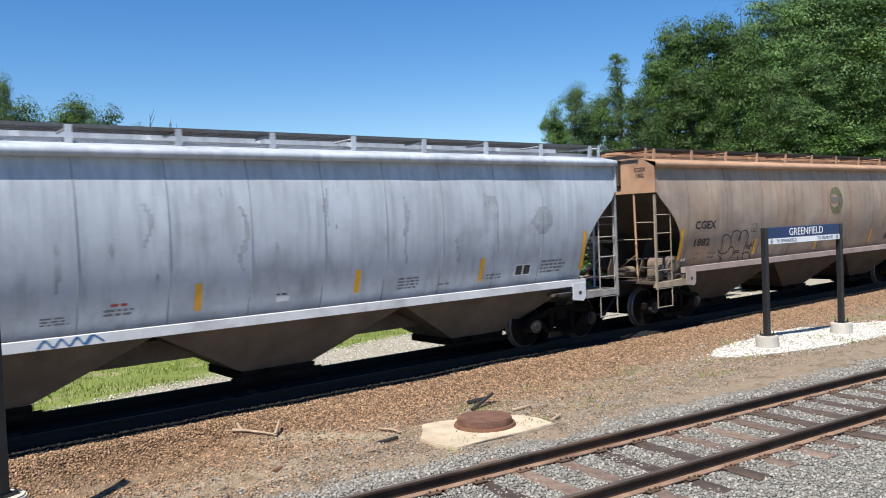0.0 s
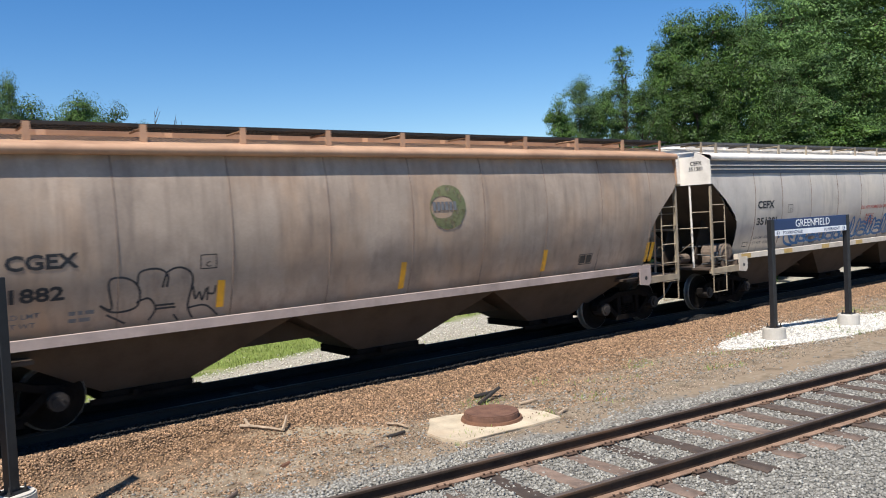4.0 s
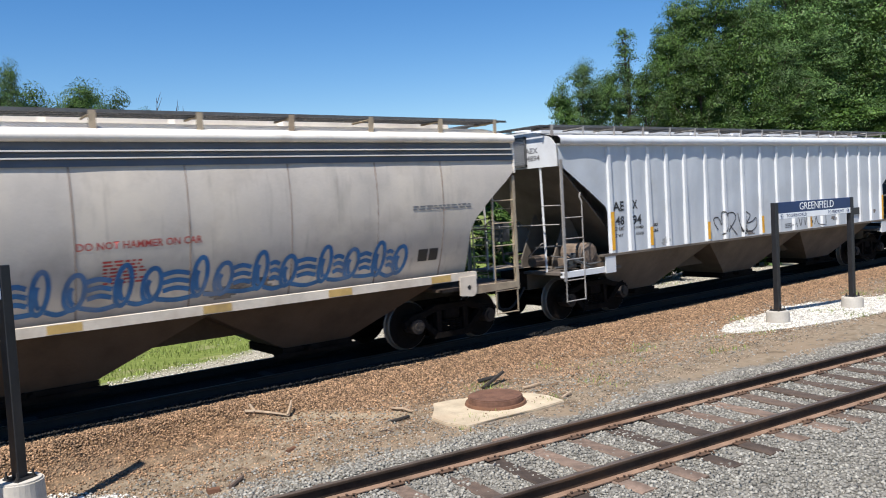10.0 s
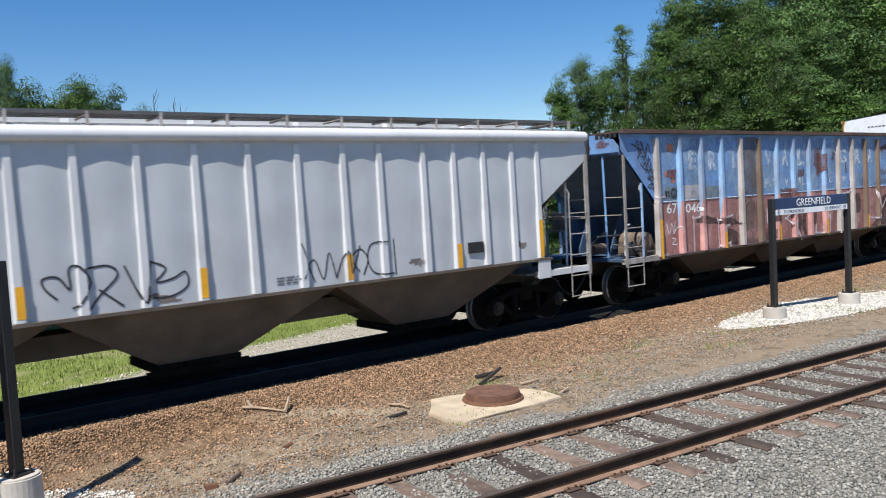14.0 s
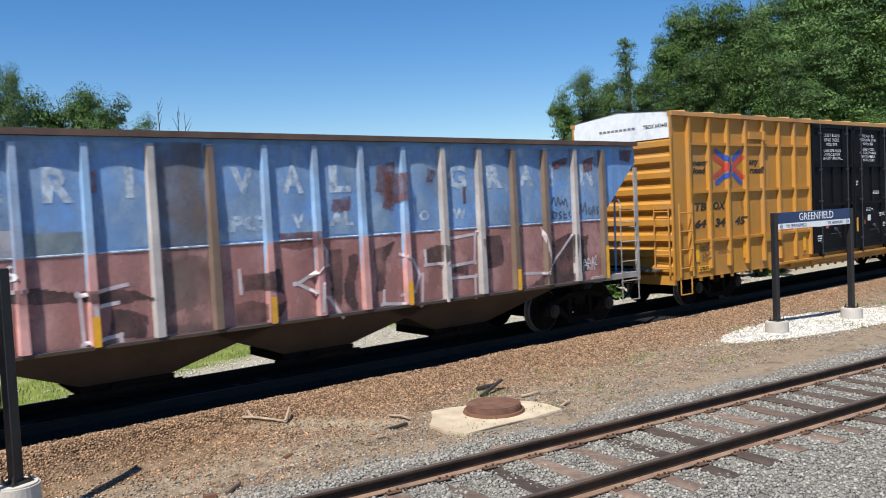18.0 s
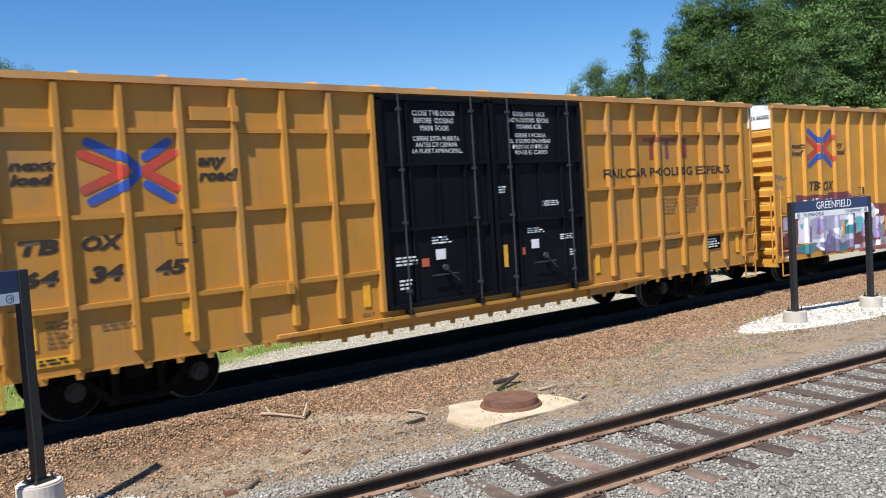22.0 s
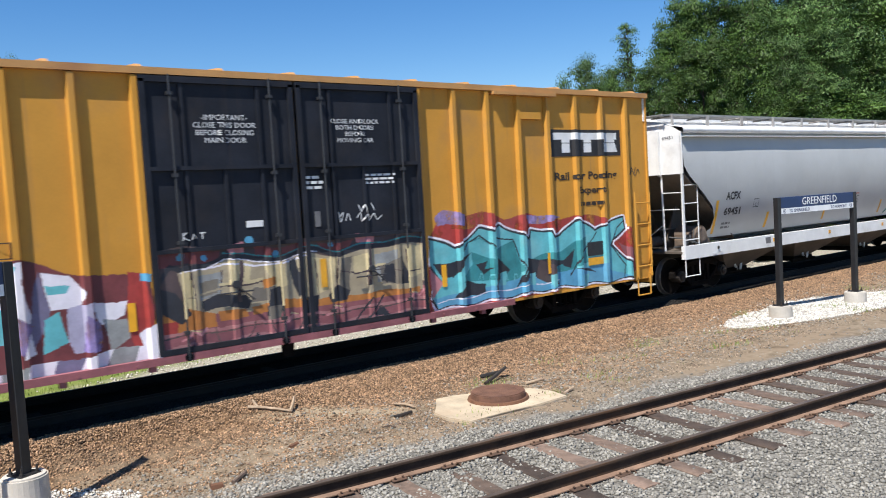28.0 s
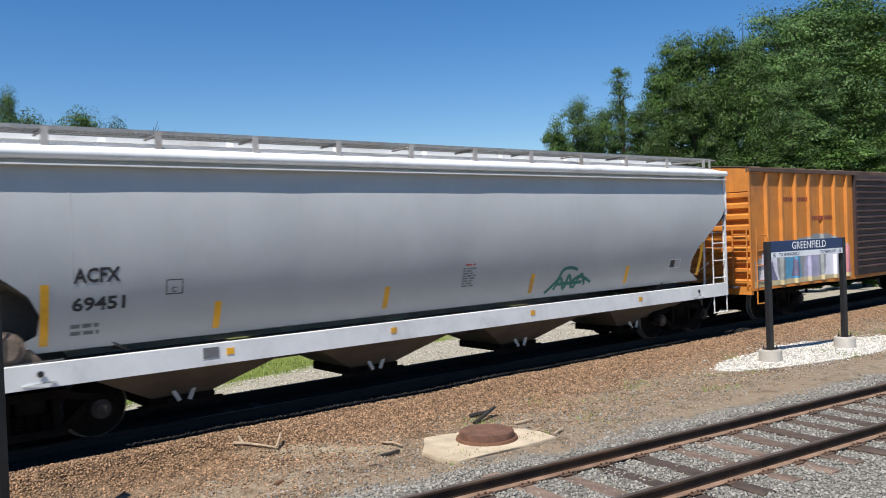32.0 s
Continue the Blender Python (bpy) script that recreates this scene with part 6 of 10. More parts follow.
    for s in (-1, 1):
        xe = s * h
        # pressed end: horizontal corrugations, plain panel above
        bm = bmesh.new()
        prof = []
        z0, z1, n = z_low, z_top - 0.62, 9
        for i in range(n):
            a = z0 + (z1 - z0) * i / n
            d = (z1 - z0) / n
            prof += [(0, a), (0, a + d * 0.35), (0.085, a + d * 0.5), (0.085, a + d * 0.85)]
        prof += [(0, z1)]
        sheet(bm, [[(xe - s * 0.09 + s * o, y, z) for o, z in prof] for y in (-1.5, -0.5, 0.5, 1.5)])
        part("corrugated_end", bm, end_paint, root, "pressed corrugated end wall")
        bm = bmesh.new()
        prism(bm, [(-1.53, z1), (-1.53, z_top), (0, z_top + 0.14), (1.53, z_top), (1.53, z1)], "x", xe - s * 0.09, xe - s * 0.02)
        part("end_panel", bm, gable or end_paint, root)
        bm = bmesh.new()
        box(bm, min(xe - s * 0.1, xe), max(xe - s * 0.1, xe), -1.53, 1.53, z_low - 0.12, z_low + 0.1)
        part("end_sill", bm, end_paint, root)
        for yy in (-1.63, 1.63):
            ladder(root, "corner_ladder", end_paint, (xe - s * 0.12, yy, z_low + 0.05), (xe - s * 0.12, yy, 2.62), (-s * 0.52, 0, 0), 4, 0.016, 0.02)
            stirrup(root, end_paint, xe - s * 0.38, yy * 0.985, z_low + 0.05, 0.44, 0.42)
        ladder(root, "end_ladder", end_paint, (xe + s * 0.05, -1.45, z_low + 0.1), (xe + s * 0.05, -1.45, 2.62), (0, 0.42, 0), 5, 0.016, 0.02)
        bm = bmesh.new()
        box(bm, min(xe, xe + s * 0.3), max(xe, xe + s * 0.3), -1.2, 1.2, 1.02, 1.06)
        part("crossover_platform", bm, GRATE, root)
        coupler(root, xe, s, 0.55)
    add_truck(root, -h + trucks[0])
    add_truck(root, h - trucks[1])
    return root, h


BOX_YELLOW = mat("rail_yellow_paint", (0.485, 0.226, 0.036), 0.6, 0, 0.12, 0.9, (0.27, 0.16, 0.08), 0.4, 0.35, 0.06, gloss=0.3)
BRIGHT_YELLOW = mat("bright_yellow_paint", (0.585, 0.282, 0.042), 0.6, 0, 0.12, 0.9, (0.30, 0.17, 0.07), 0.35, 0.3, 0.06, gloss=0.3)
BOX_ROOF = mat("yellow_roof", (0.506, 0.264, 0.088), 0.6, 0, 0.12, 1.2, (0.30, 0.13, 0.06), 0.35, bump=0.08)
DOOR_BLACK = mat("door_black", (0.0035, 0.0042, 0.007), 0.6, 0, 0.3, 1.5, (0.009, 0.009, 0.009), 0.3, 0.3, 0.08, gloss=0.12)
RIBS1 = [36.13 + 0.829 * i for i in range(8)] + [47.08 + 0.833 * i for i in range(8)]
RIBS2 = [55.15 + 0.836 * i for i in range(8)] + [65.97 + 0.82 * i for i in range(8)]
box_one, X1 = boxcar("boxcar", 35.43, 53.42, "golden-yellow high-cube boxcar with black doors", BOX_YELLOW, BOX_YELLOW, BOX_ROOF, DOOR_BLACK, RIBS1, (4.07, 2.89, 1.67), (41.99, 47.02), 0.80, 4.83, gable=PAINT_WHITE, tabs=True)
box_two, X2 = boxcar("boxcar", 54.4, 72.48, "golden-yellow high-cube boxcar, lower side covered in graffiti", BRIGHT_YELLOW, BRIGHT_YELLOW, BOX_ROOF, DOOR_BLACK, RIBS2, (), (61.05, 65.93), 0.66, 4.85, gable=PAINT_WHITE)
ORANGE = mat("orange_paint", (0.632, 0.23, 0.0345), 0.6, 0, 0.15, 1.0, (0.25, 0.10, 0.04), 0.45, 0.35, 0.08)
MAROON = mat("maroon_door", (0.055, 0.032, 0.03), 0.65, 0, 0.2, 1.2, (0.12, 0.07, 0.05), 0.35, bump=0.1)
box_three, _ = boxcar("boxcar", 92.55, 109.4, "orange boxcar with a maroon door and graffiti along the bottom", ORANGE, ORANGE, RUST_EDGE, MAROON, [93.4 + 0.78 * i for i in range(7)] + [103.3 + 0.8 * i for i in range(7)], (), (98.6, 103.2), 0.95, 4.24)




# ---- lettering, reflectors and graffiti on the cars ----
def words(root, text, x0, x1, z0, z1, surf, material, shear=0.0, weight=0.012, lift=0.003, align="LEFT", name="lettering", label="", folds=()):
    """Painted words that fill the given stretch of a car side and follow its curve. surf: distance of the side from the centre line at a height."""
    cu = bpy.data.curves.new("words", "FONT")
    cu.body, cu.size, cu.shear, cu.offset, cu.align_x, cu.resolution_u = text, 1.0, shear, weight, align, 2
    tmp = bpy.data.objects.new("words", cu)
    scene.collection.objects.link(tmp)
    me = bpy.data.meshes.new_from_object(tmp.evaluated_get(bpy.context.evaluated_depsgraph_get()))
    bpy.data.objects.remove(tmp)
    n = len(me.vertices)
    co = np.empty(n * 3)
    me.vertices.foreach_get("co", co)
    co = co.reshape(-1, 3)
    lo, hi = co.min(0), co.max(0)
    u = (co[:, 0] - lo[0]) / max(1e-6, hi[0] - lo[0])
    v = (co[:, 1] - lo[1]) / max(1e-6, hi[1] - lo[1])
    z = z0 + v * (z1 - z0)
    x = x0 + u * (x1 - x0)
    me.vertices.foreach_set("co", np.stack([x, np.zeros(n), z], 1).reshape(-1))
    bm = bmesh.new()
    bm.from_mesh(me)
    for c in sorted({*np.arange(x0 + 0.08, x1, 0.08).tolist(), *[f for f in folds if x0 < f < x1]}):
        bmesh.ops.bisect_plane(bm, geom=[*bm.verts, *bm.edges, *bm.faces], plane_co=(c, 0, 0), plane_no=(1, 0, 0))
    for v in bm.verts:
        v.co.y = -surf(v.co.z, v.co.x) - lift
    bm.to_mesh(me)
    bm.free()
    me.materials.clear()
    me.materials.append(material)
    ob = new(name, me)
    ob.parent = root
    if label:
        ob["label"] = label
    return ob


def scrawl(root, name, runs, width, surf, material, label="", lift=0.004):
    """Sprayed lines: flat ribbons through rounded runs of points."""
    bm = bmesh.new()
    for run in runs:
        pts = [Vector((p[0], p[1])) for p in run]
        fine = []
        for i in range(len(pts) - 1):
            a, b = pts[max(0, i - 1)], pts[i]
            c, d = pts[i + 1], pts[min(len(pts) - 1, i + 2)]
            for k in range(5):
                t = k / 5
                fine.append(0.5 * ((2 * b) + (c - a) * t + (2 * a - 5 * b + 4 * c - d) * t * t + (3 * b - a - 3 * c + d) * t ** 3))
        fine.append(pts[-1])
        rows = []
        for i, p in enumerate(fine):
            d = (fine[min(len(fine) - 1, i + 1)] - fine[max(0, i - 1)])
            d = d.normalized() if d.length > 1e-6 else Vector((1, 0))
            s = Vector((-d.y, d.x)) * width / 2
            rows.append([(q.x, -surf(q.y, q.x) - lift, q.y) for q in (p + s, p - s)])
        sheet(bm, rows)
    return part(name, bm, material, root, label)


def curve_of(prof):
    return lambda z, x=0: prof(z, x) + 0.002


def flat(v):
    return lambda z, x=0: v


def capacity_box(root, x, z, w, h, surf, material, lift=0.004):
    """A stencilled box outline with a dark letter in it."""
    bm = bmesh.new()
    t = 0.015
    for a, b, c, d in ((x, x + w, z, z + t), (x, x + w, z + h - t, z + h), (x, x + t, z, z + h), (x + w - t, x + w, z, z + h)):
        sheet(bm, [[(a, -surf(c, a) - lift, c), (b, -surf(c, b) - lift, c)], [(a, -surf(d, a) - lift, d), (b, -surf(d, b) - lift, d)]])
    part("stencil_box", bm, material, root)


def bars(root, x0, x1, z0, z1, lines, surf, material, seed=1, lift=0.004):
    bm = bmesh.new()
    rng = random.Random(seed)
    pitch = (z1 - z0) / lines
    for k in range(lines):
        z = z1 - (k + 0.8) * pitch
        x = x0
        end = x0 + (x1 - x0) * rng.uniform(0.75, 1)
        while x < end - 0.02:
            w = min(rng.uniform(0.05, 0.16), end - x)
            sheet(bm, [[(x, -surf(z, x) - lift, z), (x + w, -surf(z, x + w) - lift, z)], [(x, -surf(z + pitch * 0.55, x) - lift, z + pitch * 0.55), (x + w, -surf(z + pitch * 0.55, x + w) - lift, z + pitch * 0.55)]])
            x += w + 0.03
    part("small_lettering", bm, material, root)


INK = mat("stencil_black", (0.022, 0.022, 0.025), 0.6, 0, 0.2, 8, bump=0.03)
INK_FADED = mat("faded_stencil", (0.16, 0.16, 0.165), 0.6, 0, 0.2, 8, bump=0.03)
INK_RED = mat("stencil_red", (0.42, 0.05, 0.04), 0.6, 0, 0.2, 8, bump=0.03)
SPRAY_BLUE = mat("spray_blue", (0.025, 0.135, 0.33), 0.6, 0, 0.25, 5, (0.3, 0.3, 0.32), 0.3, bump=0.03)
SPRAY_BLACK = mat("spray_black", (0.035, 0.035, 0.04), 0.6, 0, 0.25, 5, bump=0.03)
SPRAY_TEAL = mat("spray_teal", (0.02, 0.17, 0.14), 0.6, 0, 0.25, 5, bump=0.03)
GREEN_EMBLEM = mat("emblem_green", (0.15, 0.165, 0.07), 0.6, 0, 0.2, 5, (0.24, 0.18, 0.11), 0.6, bump=0.03, worn=0.34, fade=0.3)

# pale grey hopper
gs = curve_of(GP)
for x, z0, z1 in ((-1.62, 1.56, 1.98), (1.22, 1.59, 1.99), (4.09, 1.56, 2.01), (7.0, 1.59, 2.44), (-4.5, 1.56, 1.98)):
    stripe(grey_car, x, 0.11, z0, z1, GP)
bars(grey_car, -3.81, -3.42, 1.55, 1.68, 3, gs, INK_FADED, 1)
bars(grey_car, -2.99, -2.57, 1.60, 1.72, 2, gs, INK_FADED, 2)
bars(grey_car, -2.9, -2.6, 1.73, 1.80, 1, gs, INK_RED, 3)
paint_box(grey_car, "notice", -0.31, -0.08, 1.57, 1.66, GP, PAINT_WHITE)
bars(grey_car, -0.31, -0.08, 1.67, 1.72, 1, gs, INK, 4)
bars(grey_car, 2.10, 2.60, 1.56, 1.79, 4, gs, INK_FADED, 5)
bars(grey_car, 3.03, 3.36, 1.56, 1.62, 1, gs, INK_FADED, 6)
bars(grey_car, 4.24, 4.70, 1.58, 1.70, 2, gs, INK_FADED, 7)
paint_box(grey_car, "data_plate", 4.99, 5.45, 1.60, 1.83, GP, PAINT_WHITE, "small black data plate framed in white")
paint_box(grey_car, "data_panel", 5.02, 5.20, 1.62, 1.81, GP, PAINT_BLACK, lift=0.010)
paint_box(grey_car, "data_panel", 5.24, 5.42, 1.62, 1.81, GP, PAINT_BLACK, lift=0.010)
bars(grey_car, 5.74, 6.48, 1.60, 1.89, 4, gs, INK_FADED, 8)
scrawl(grey_car, "sill_scrawl", [[(-3.9 + i * 0.1, 1.29 + 0.1 * (i % 2)) for i in range(8)], [(-3.3, 1.29), (-3.2, 1.4), (-3.05, 1.3)]], 0.025, flat(1.586), SPRAY_BLUE, "small blue scrawl on the sill")

SMUDGE = mat("grey_smudge", (0.377, 0.403, 0.436), 0.55, 0, 0.2, 6, bump=0.03, worn=0.4)
for x, z, r in ((-2.9, 2.55, 0.05), (-2.25, 2.1, 0.045), (-1.25, 3.35, 0.04), (-0.35, 2.45, 0.05), (0.75, 2.75, 0.03), (1.75, 2.5, 0.035), (3.2, 2.4, 0.03)):
    bm = bmesh.new()
    sheet(bm, [[(x + dx * r * (1 - abs(k - 3) * 0.22), -gs(z + (k - 3) * r * 0.55, x) - 0.003, z + (k - 3) * r * 0.55) for dx in (-0.7, 0, 0.7)] for k in range(7)])
    part("smudge", bm, SMUDGE, grey_car)

# tan hopper
ts = curve_of(TP)
words(tan_car, "CGEX", -6.43, -5.52, 2.31, 2.52, ts, INK, weight=0.034)
words(tan_car, "1882", -6.39, -5.71, 1.88, 2.08, ts, INK, weight=0.034)
words(tan_car, "LD LMT", -6.43, -6.02, 1.67, 1.74, ts, INK_FADED)
words(tan_car, "LT WT", -6.44, -6.07, 1.54, 1.61, ts, INK_FADED)
bars(tan_car, -5.66, -5.27, 1.53, 1.73, 2, ts, INK_FADED, 9)
for x, z0, z1 in ((-6.93, 1.51, 2.35), (-3.48, 1.54, 1.96), (-0.05, 1.50, 1.98), (3.57, 1.52, 1.97), (6.99, 1.47, 1.92), (7.16, 1.47, 1.92)):
    stripe(tan_car, x, 0.12, z0, z1, TP)
capacity_box(tan_car, -3.82, 2.15, 0.26, 0.22, ts, INK)
words(tan_car, "C", -3.73, -3.65, 2.18, 2.26, ts, INK)
paint_box(tan_car, "notice", -6.80, -6.62, 1.54, 1.61, TP, PAINT_WHITE)
capacity_box(tan_car, 4.64, 1.57, 0.42, 0.23, ts, INK)
paint_box(tan_car, "data_panel", 4.67, 4.84, 1.60, 1.77, TP, PAINT_BLACK)
paint_box(tan_car, "data_panel", 4.87, 5.03, 1.60, 1.77, TP, PAINT_BLACK)


def emblem(root, cx, cz, r, surf):
    """A round green emblem, notched on one side, with a dull bar in it."""
    bm = bmesh.new()
    k = 36
    pts = []
    for i in range(k):
        a = 2 * math.pi * i / k
        rr = r * (0.94 if abs(math.sin(a)) < 0.7 else 1.0)
        pts.append((cx + rr * math.cos(a) * 1.08, cz + rr * math.sin(a) * 0.98))
    rows = []
    for i in range(k):
        x, z = pts[i]
        xi, zi = cx + (x - cx) * 0.66 - 0.13, cz + (z - cz) * 0.5 + 0.0
        rows.append([(p, -surf(q, p) - 0.006, q) for p, q in ((x, z), ((x + xi) / 2, (z + zi) / 2), (xi, zi))])
    rows.append(rows[0])
    sheet(bm, rows)
    e = part("emblem", bm, GREEN_EMBLEM, root, "faded round green emblem")
    bm = bmesh.new()
    for i in range(6):
        x = cx - r * 0.86 + i * 0.095
        sheet(bm, [[(x, -surf(cz, x) - 0.011, cz - 0.06), (x + 0.075, -surf(cz, x) - 0.011, cz - 0.06)], [(x, -surf(cz + 0.1, x) - 0.011, cz + 0.1), (x + 0.075, -surf(cz + 0.1, x) - 0.011, cz + 0.1)]])
    part("emblem_bars", bm, INK_FADED, e)


emblem(tan_car, 0.93, 2.93, 0.42, ts)
scrawl(tan_car, "bubble_graffiti", [[(-5.25, 1.75), (-5.09, 1.69), (-5.13, 2.08), (-4.9, 2.11), (-4.72, 1.96), (-4.73, 1.7), (-4.93, 1.63), (-5.11, 1.65), (-5.25, 1.75)], [(-4.74, 2.01), (-4.7, 2.18), (-4.46, 2.21), (-4.31, 2.11), (-4.32, 1.93)],
                                     [(-4.38, 1.93), (-4.31, 2.15), (-4.1, 2.2), (-3.93, 2.04), (-3.99, 1.63), (-3.9, 1.42)], [(-4.75, 1.74), (-4.58, 1.79), (-4.47, 1.63), (-4.56, 1.46)], [(-4.49, 1.67), (-4.19, 1.67)], [(-4.49, 1.62), (-4.17, 1.62)],
                                     [(-4.2, 1.51), (-4.12, 1.41)], [(-3.99, 1.58), (-3.72, 1.6), (-3.5, 1.42)], [(-5.16, 1.61), (-4.89, 1.45)], [(-3.92, 1.9), (-3.88, 1.71), (-3.82, 1.81), (-3.77, 1.68), (-3.72, 1.86)], [(-3.69, 1.88), (-3.69, 1.67)], [(-3.69, 1.78), (-3.59, 1.77), (-3.57, 1.89)]], 0.03, ts, SPRAY_BLACK, "black outline of bubble letters")

# cream hopper
cs = curve_of(CP)
words(cream_car, "CEFX", -6.07, -5.26, 2.55, 2.76, cs, INK, weight=0.034)
words(cream_car, "351381", -6.07, -5.06, 2.11, 2.31, cs, INK, weight=0.034)
words(cream_car, "LD LMT 223800", -6.07, -5.2, 1.74, 1.81, cs, INK_FADED)
words(cream_car, "LT WT   62200", -6.07, -5.25, 1.60, 1.67, cs, INK_FADED)
capacity_box(cream_car, -4.52, 2.40, 0.26, 0.22, cs, INK)
words(cream_car, "C", -4.43, -4.34, 2.43, 2.51, cs, INK)
capacity_box(cream_car, -6.56, 1.56, 0.24, 0.13, cs, INK)
words(cream_car, "DO NOT HAMMER ON CAR", 0.0, 1.76, 2.35, 2.46, cs, INK_RED)
bars(cream_car, 0.33, 0.95, 1.85, 2.2, 7, cs, INK_RED, 12)
bars(cream_car, 5.64, 7.3, 2.62, 2.72, 2, cs, INK_FADED, 13)
paint_box(cream_car, "data_panel", 5.80, 6.02, 1.70, 1.92, CP, PAINT_BLACK)
paint_box(cream_car, "data_panel", 6.05, 6.26, 1.70, 1.92, CP, PAINT_BLACK)
rng = random.Random(31)
runs = []
LOOPS = (-3.68, -3.2, -2.5, -2.09, -1.53, -1.07, -0.48, -0.04, 0.61, 1.01, 1.73, 2.1, 2.71, 3.2, 3.87, 4.39, 4.95, 5.4)
# a long looping line: tall ovals in pairs, short level strokes between them, one wavy foot line
for k, c in enumerate(LOOPS):
    tall, w = (0.24, 0.13) if k % 2 else (0.29, 0.105)
    zc = 1.53 + tall + rng.uniform(0, 0.03)
    runs.append([(c + w * math.cos(t) + 0.04 * math.sin(t), zc + tall * math.sin(t)) for t in np.linspace(-2.2, 4.6, 15)])
    runs.append([(c + w * 0.5 * math.cos(t), zc - 0.05 + tall * 0.55 * math.sin(t)) for t in np.linspace(2.0, 4.6, 6)])
for k, (a, b) in enumerate(zip(LOOPS, LOOPS[1:])):
    runs.append([(a + 0.06, 1.57), ((a + b) / 2, 1.50 + rng.uniform(0, 0.05)), (b - 0.06, 1.56)])
    if b - a > 0.44:
        for z in (1.68, 1.80, 1.92):
            runs.append([(a + 0.16, z), ((a + b) / 2, z + 0.03), (b - 0.16, z - 0.01)])
runs.append([(-4.75, 1.70), (-4.72, 2.08), (-4.5, 2.02), (-4.35, 1.85), (-4.1, 1.6), (-3.9, 1.52), (-3.6, 1.5)])
runs.append([(-4.2, 1.95), (-4.05, 2.05), (-3.9, 1.9), (-4.15, 1.75), (-3.95, 1.66)])
runs.append([(-4.55, 1.9), (-4.45, 1.62), (-4.2, 1.5), (-3.9, 1.46)])
for run in runs:
    scrawl(cream_car, "blue_letter", [run], 0.07, cs, SPRAY_BLUE, lift=0.007)
SILL_YELLOW = mat("sill_yellow", (0.55, 0.36, 0.12), 0.6, 0, 0.15, 5, GRIME, 0.3, bump=0.05)
for i in range(7):
    bm = bmesh.new()
    box(bm, -6.9 + i * 2.15, -6.45 + i * 2.15, -1.588, -1.584, 1.28, 1.40)
    part("sill_reflector", bm, SILL_YELLOW, cream_car)

# white ribbed hopper
WHITE_RIBS = [u - 8.96 for u in (2.36, 3.02, 3.72, 4.42, 5.13, 6.0, 6.8, 7.65, 8.5, 9.35, 10.2, 11.06, 11.8, 12.75, 13.46, 14.2, 14.95, 15.66)]


def ribbed_surf(ribs, u0, skin=1.50, over=True, rib_out=0.08):
    """Height of a ribbed side at a place: bulging panel, or the rib where it stands prouder."""
    def surf(z, x=0):
        near = min(abs(x - r) for r in ribs)
        v = skin + 0.014 * noise.noise((x * 1.3, z * 1.2, u0)) + 0.03 * min(1, near / 0.42) ** 0.6 + 0.002
        if over:
            v = max(v, skin + rib_out * min(1, max(0, (0.082 - near) / 0.025)))
        return v
    return surf


ws = ribbed_surf(WHITE_RIBS, 0.77)
for t, x0, x1, z0, z1 in (("AE", -6.51, -6.14, 2.34, 2.55), ("X", -5.83, -5.66, 2.36, 2.56), ("148", -6.53, -6.14, 2.02, 2.22), ("94", -5.84, -5.54, 2.0, 2.22), ("LD LMT", -6.49, -6.14, 1.90, 1.98), ("LT WT", -6.48, -6.2, 1.75, 1.82),
                          ("199400", -5.78, -5.46, 1.90, 1.97), ("63600", -5.74, -5.46, 1.76, 1.83), ("LBS", -5.12, -4.93, 1.92, 1.99), ("LBS", -5.12, -4.93, 1.79, 1.86)):
    words(white_car, t, x0, x1, z0, z1, ws, INK, weight=0.03 if len(t) < 4 else 0.01, folds=[r + o for r in WHITE_RIBS for o in (-0.083, -0.056, 0.056, 0.083)])
for x, z0, z1, sf in ((-6.60, 1.48, 2.33, 1.582), (-5.24, 1.49, 1.92, 1.582), (-2.95, 1.47, 1.90, 1.582), (-0.46, 1.46, 1.91, 1.582), (2.1, 1.46, 1.89, 1.582), (4.52, 1.43, 1.88, 1.582), (6.7, 1.43, 2.2, 1.582)):
    bm = bmesh.new()
    sheet(bm, [[(x - 0.055, -sf, z0), (x + 0.055, -sf, z0)], [(x - 0.055, -sf, z1), (x + 0.055, -sf, z1)]])
    part("reflector", bm, YELLOW, white_car, "yellow reflective strip")
bm = bmesh.new()
box(bm, 4.75, 5.14, -1.556, -1.54, 1.67, 1.88)
part("data_plate", bm, PAINT_BLACK, white_car)
scrawl(white_car, "black_tag", [[(-2.49, 1.67), (-2.63, 1.82), (-2.66, 1.96), (-2.47, 1.97), (-2.32, 1.79), (-2.32, 2.07), (-2.19, 2.09), (-2.05, 1.86), (-2.2, 1.59), (-2.31, 1.53)], [(-2.12, 2.05), (-1.81, 2.07), (-1.69, 1.92), (-1.95, 1.66), (-2.08, 1.48)], [(-1.95, 1.75), (-1.63, 1.48)],
                                [(-1.59, 2.05), (-1.34, 1.5), (-1.25, 1.68)], [(-1.24, 2.08), (-1.01, 1.96), (-1.15, 1.77), (-0.91, 1.8), (-0.72, 1.88), (-0.69, 1.68), (-0.92, 1.55), (-1.22, 1.54)], [(-1.22, 2.05), (-1.31, 1.49)]], 0.03, ws, SPRAY_BLACK, "black sprayed tag")
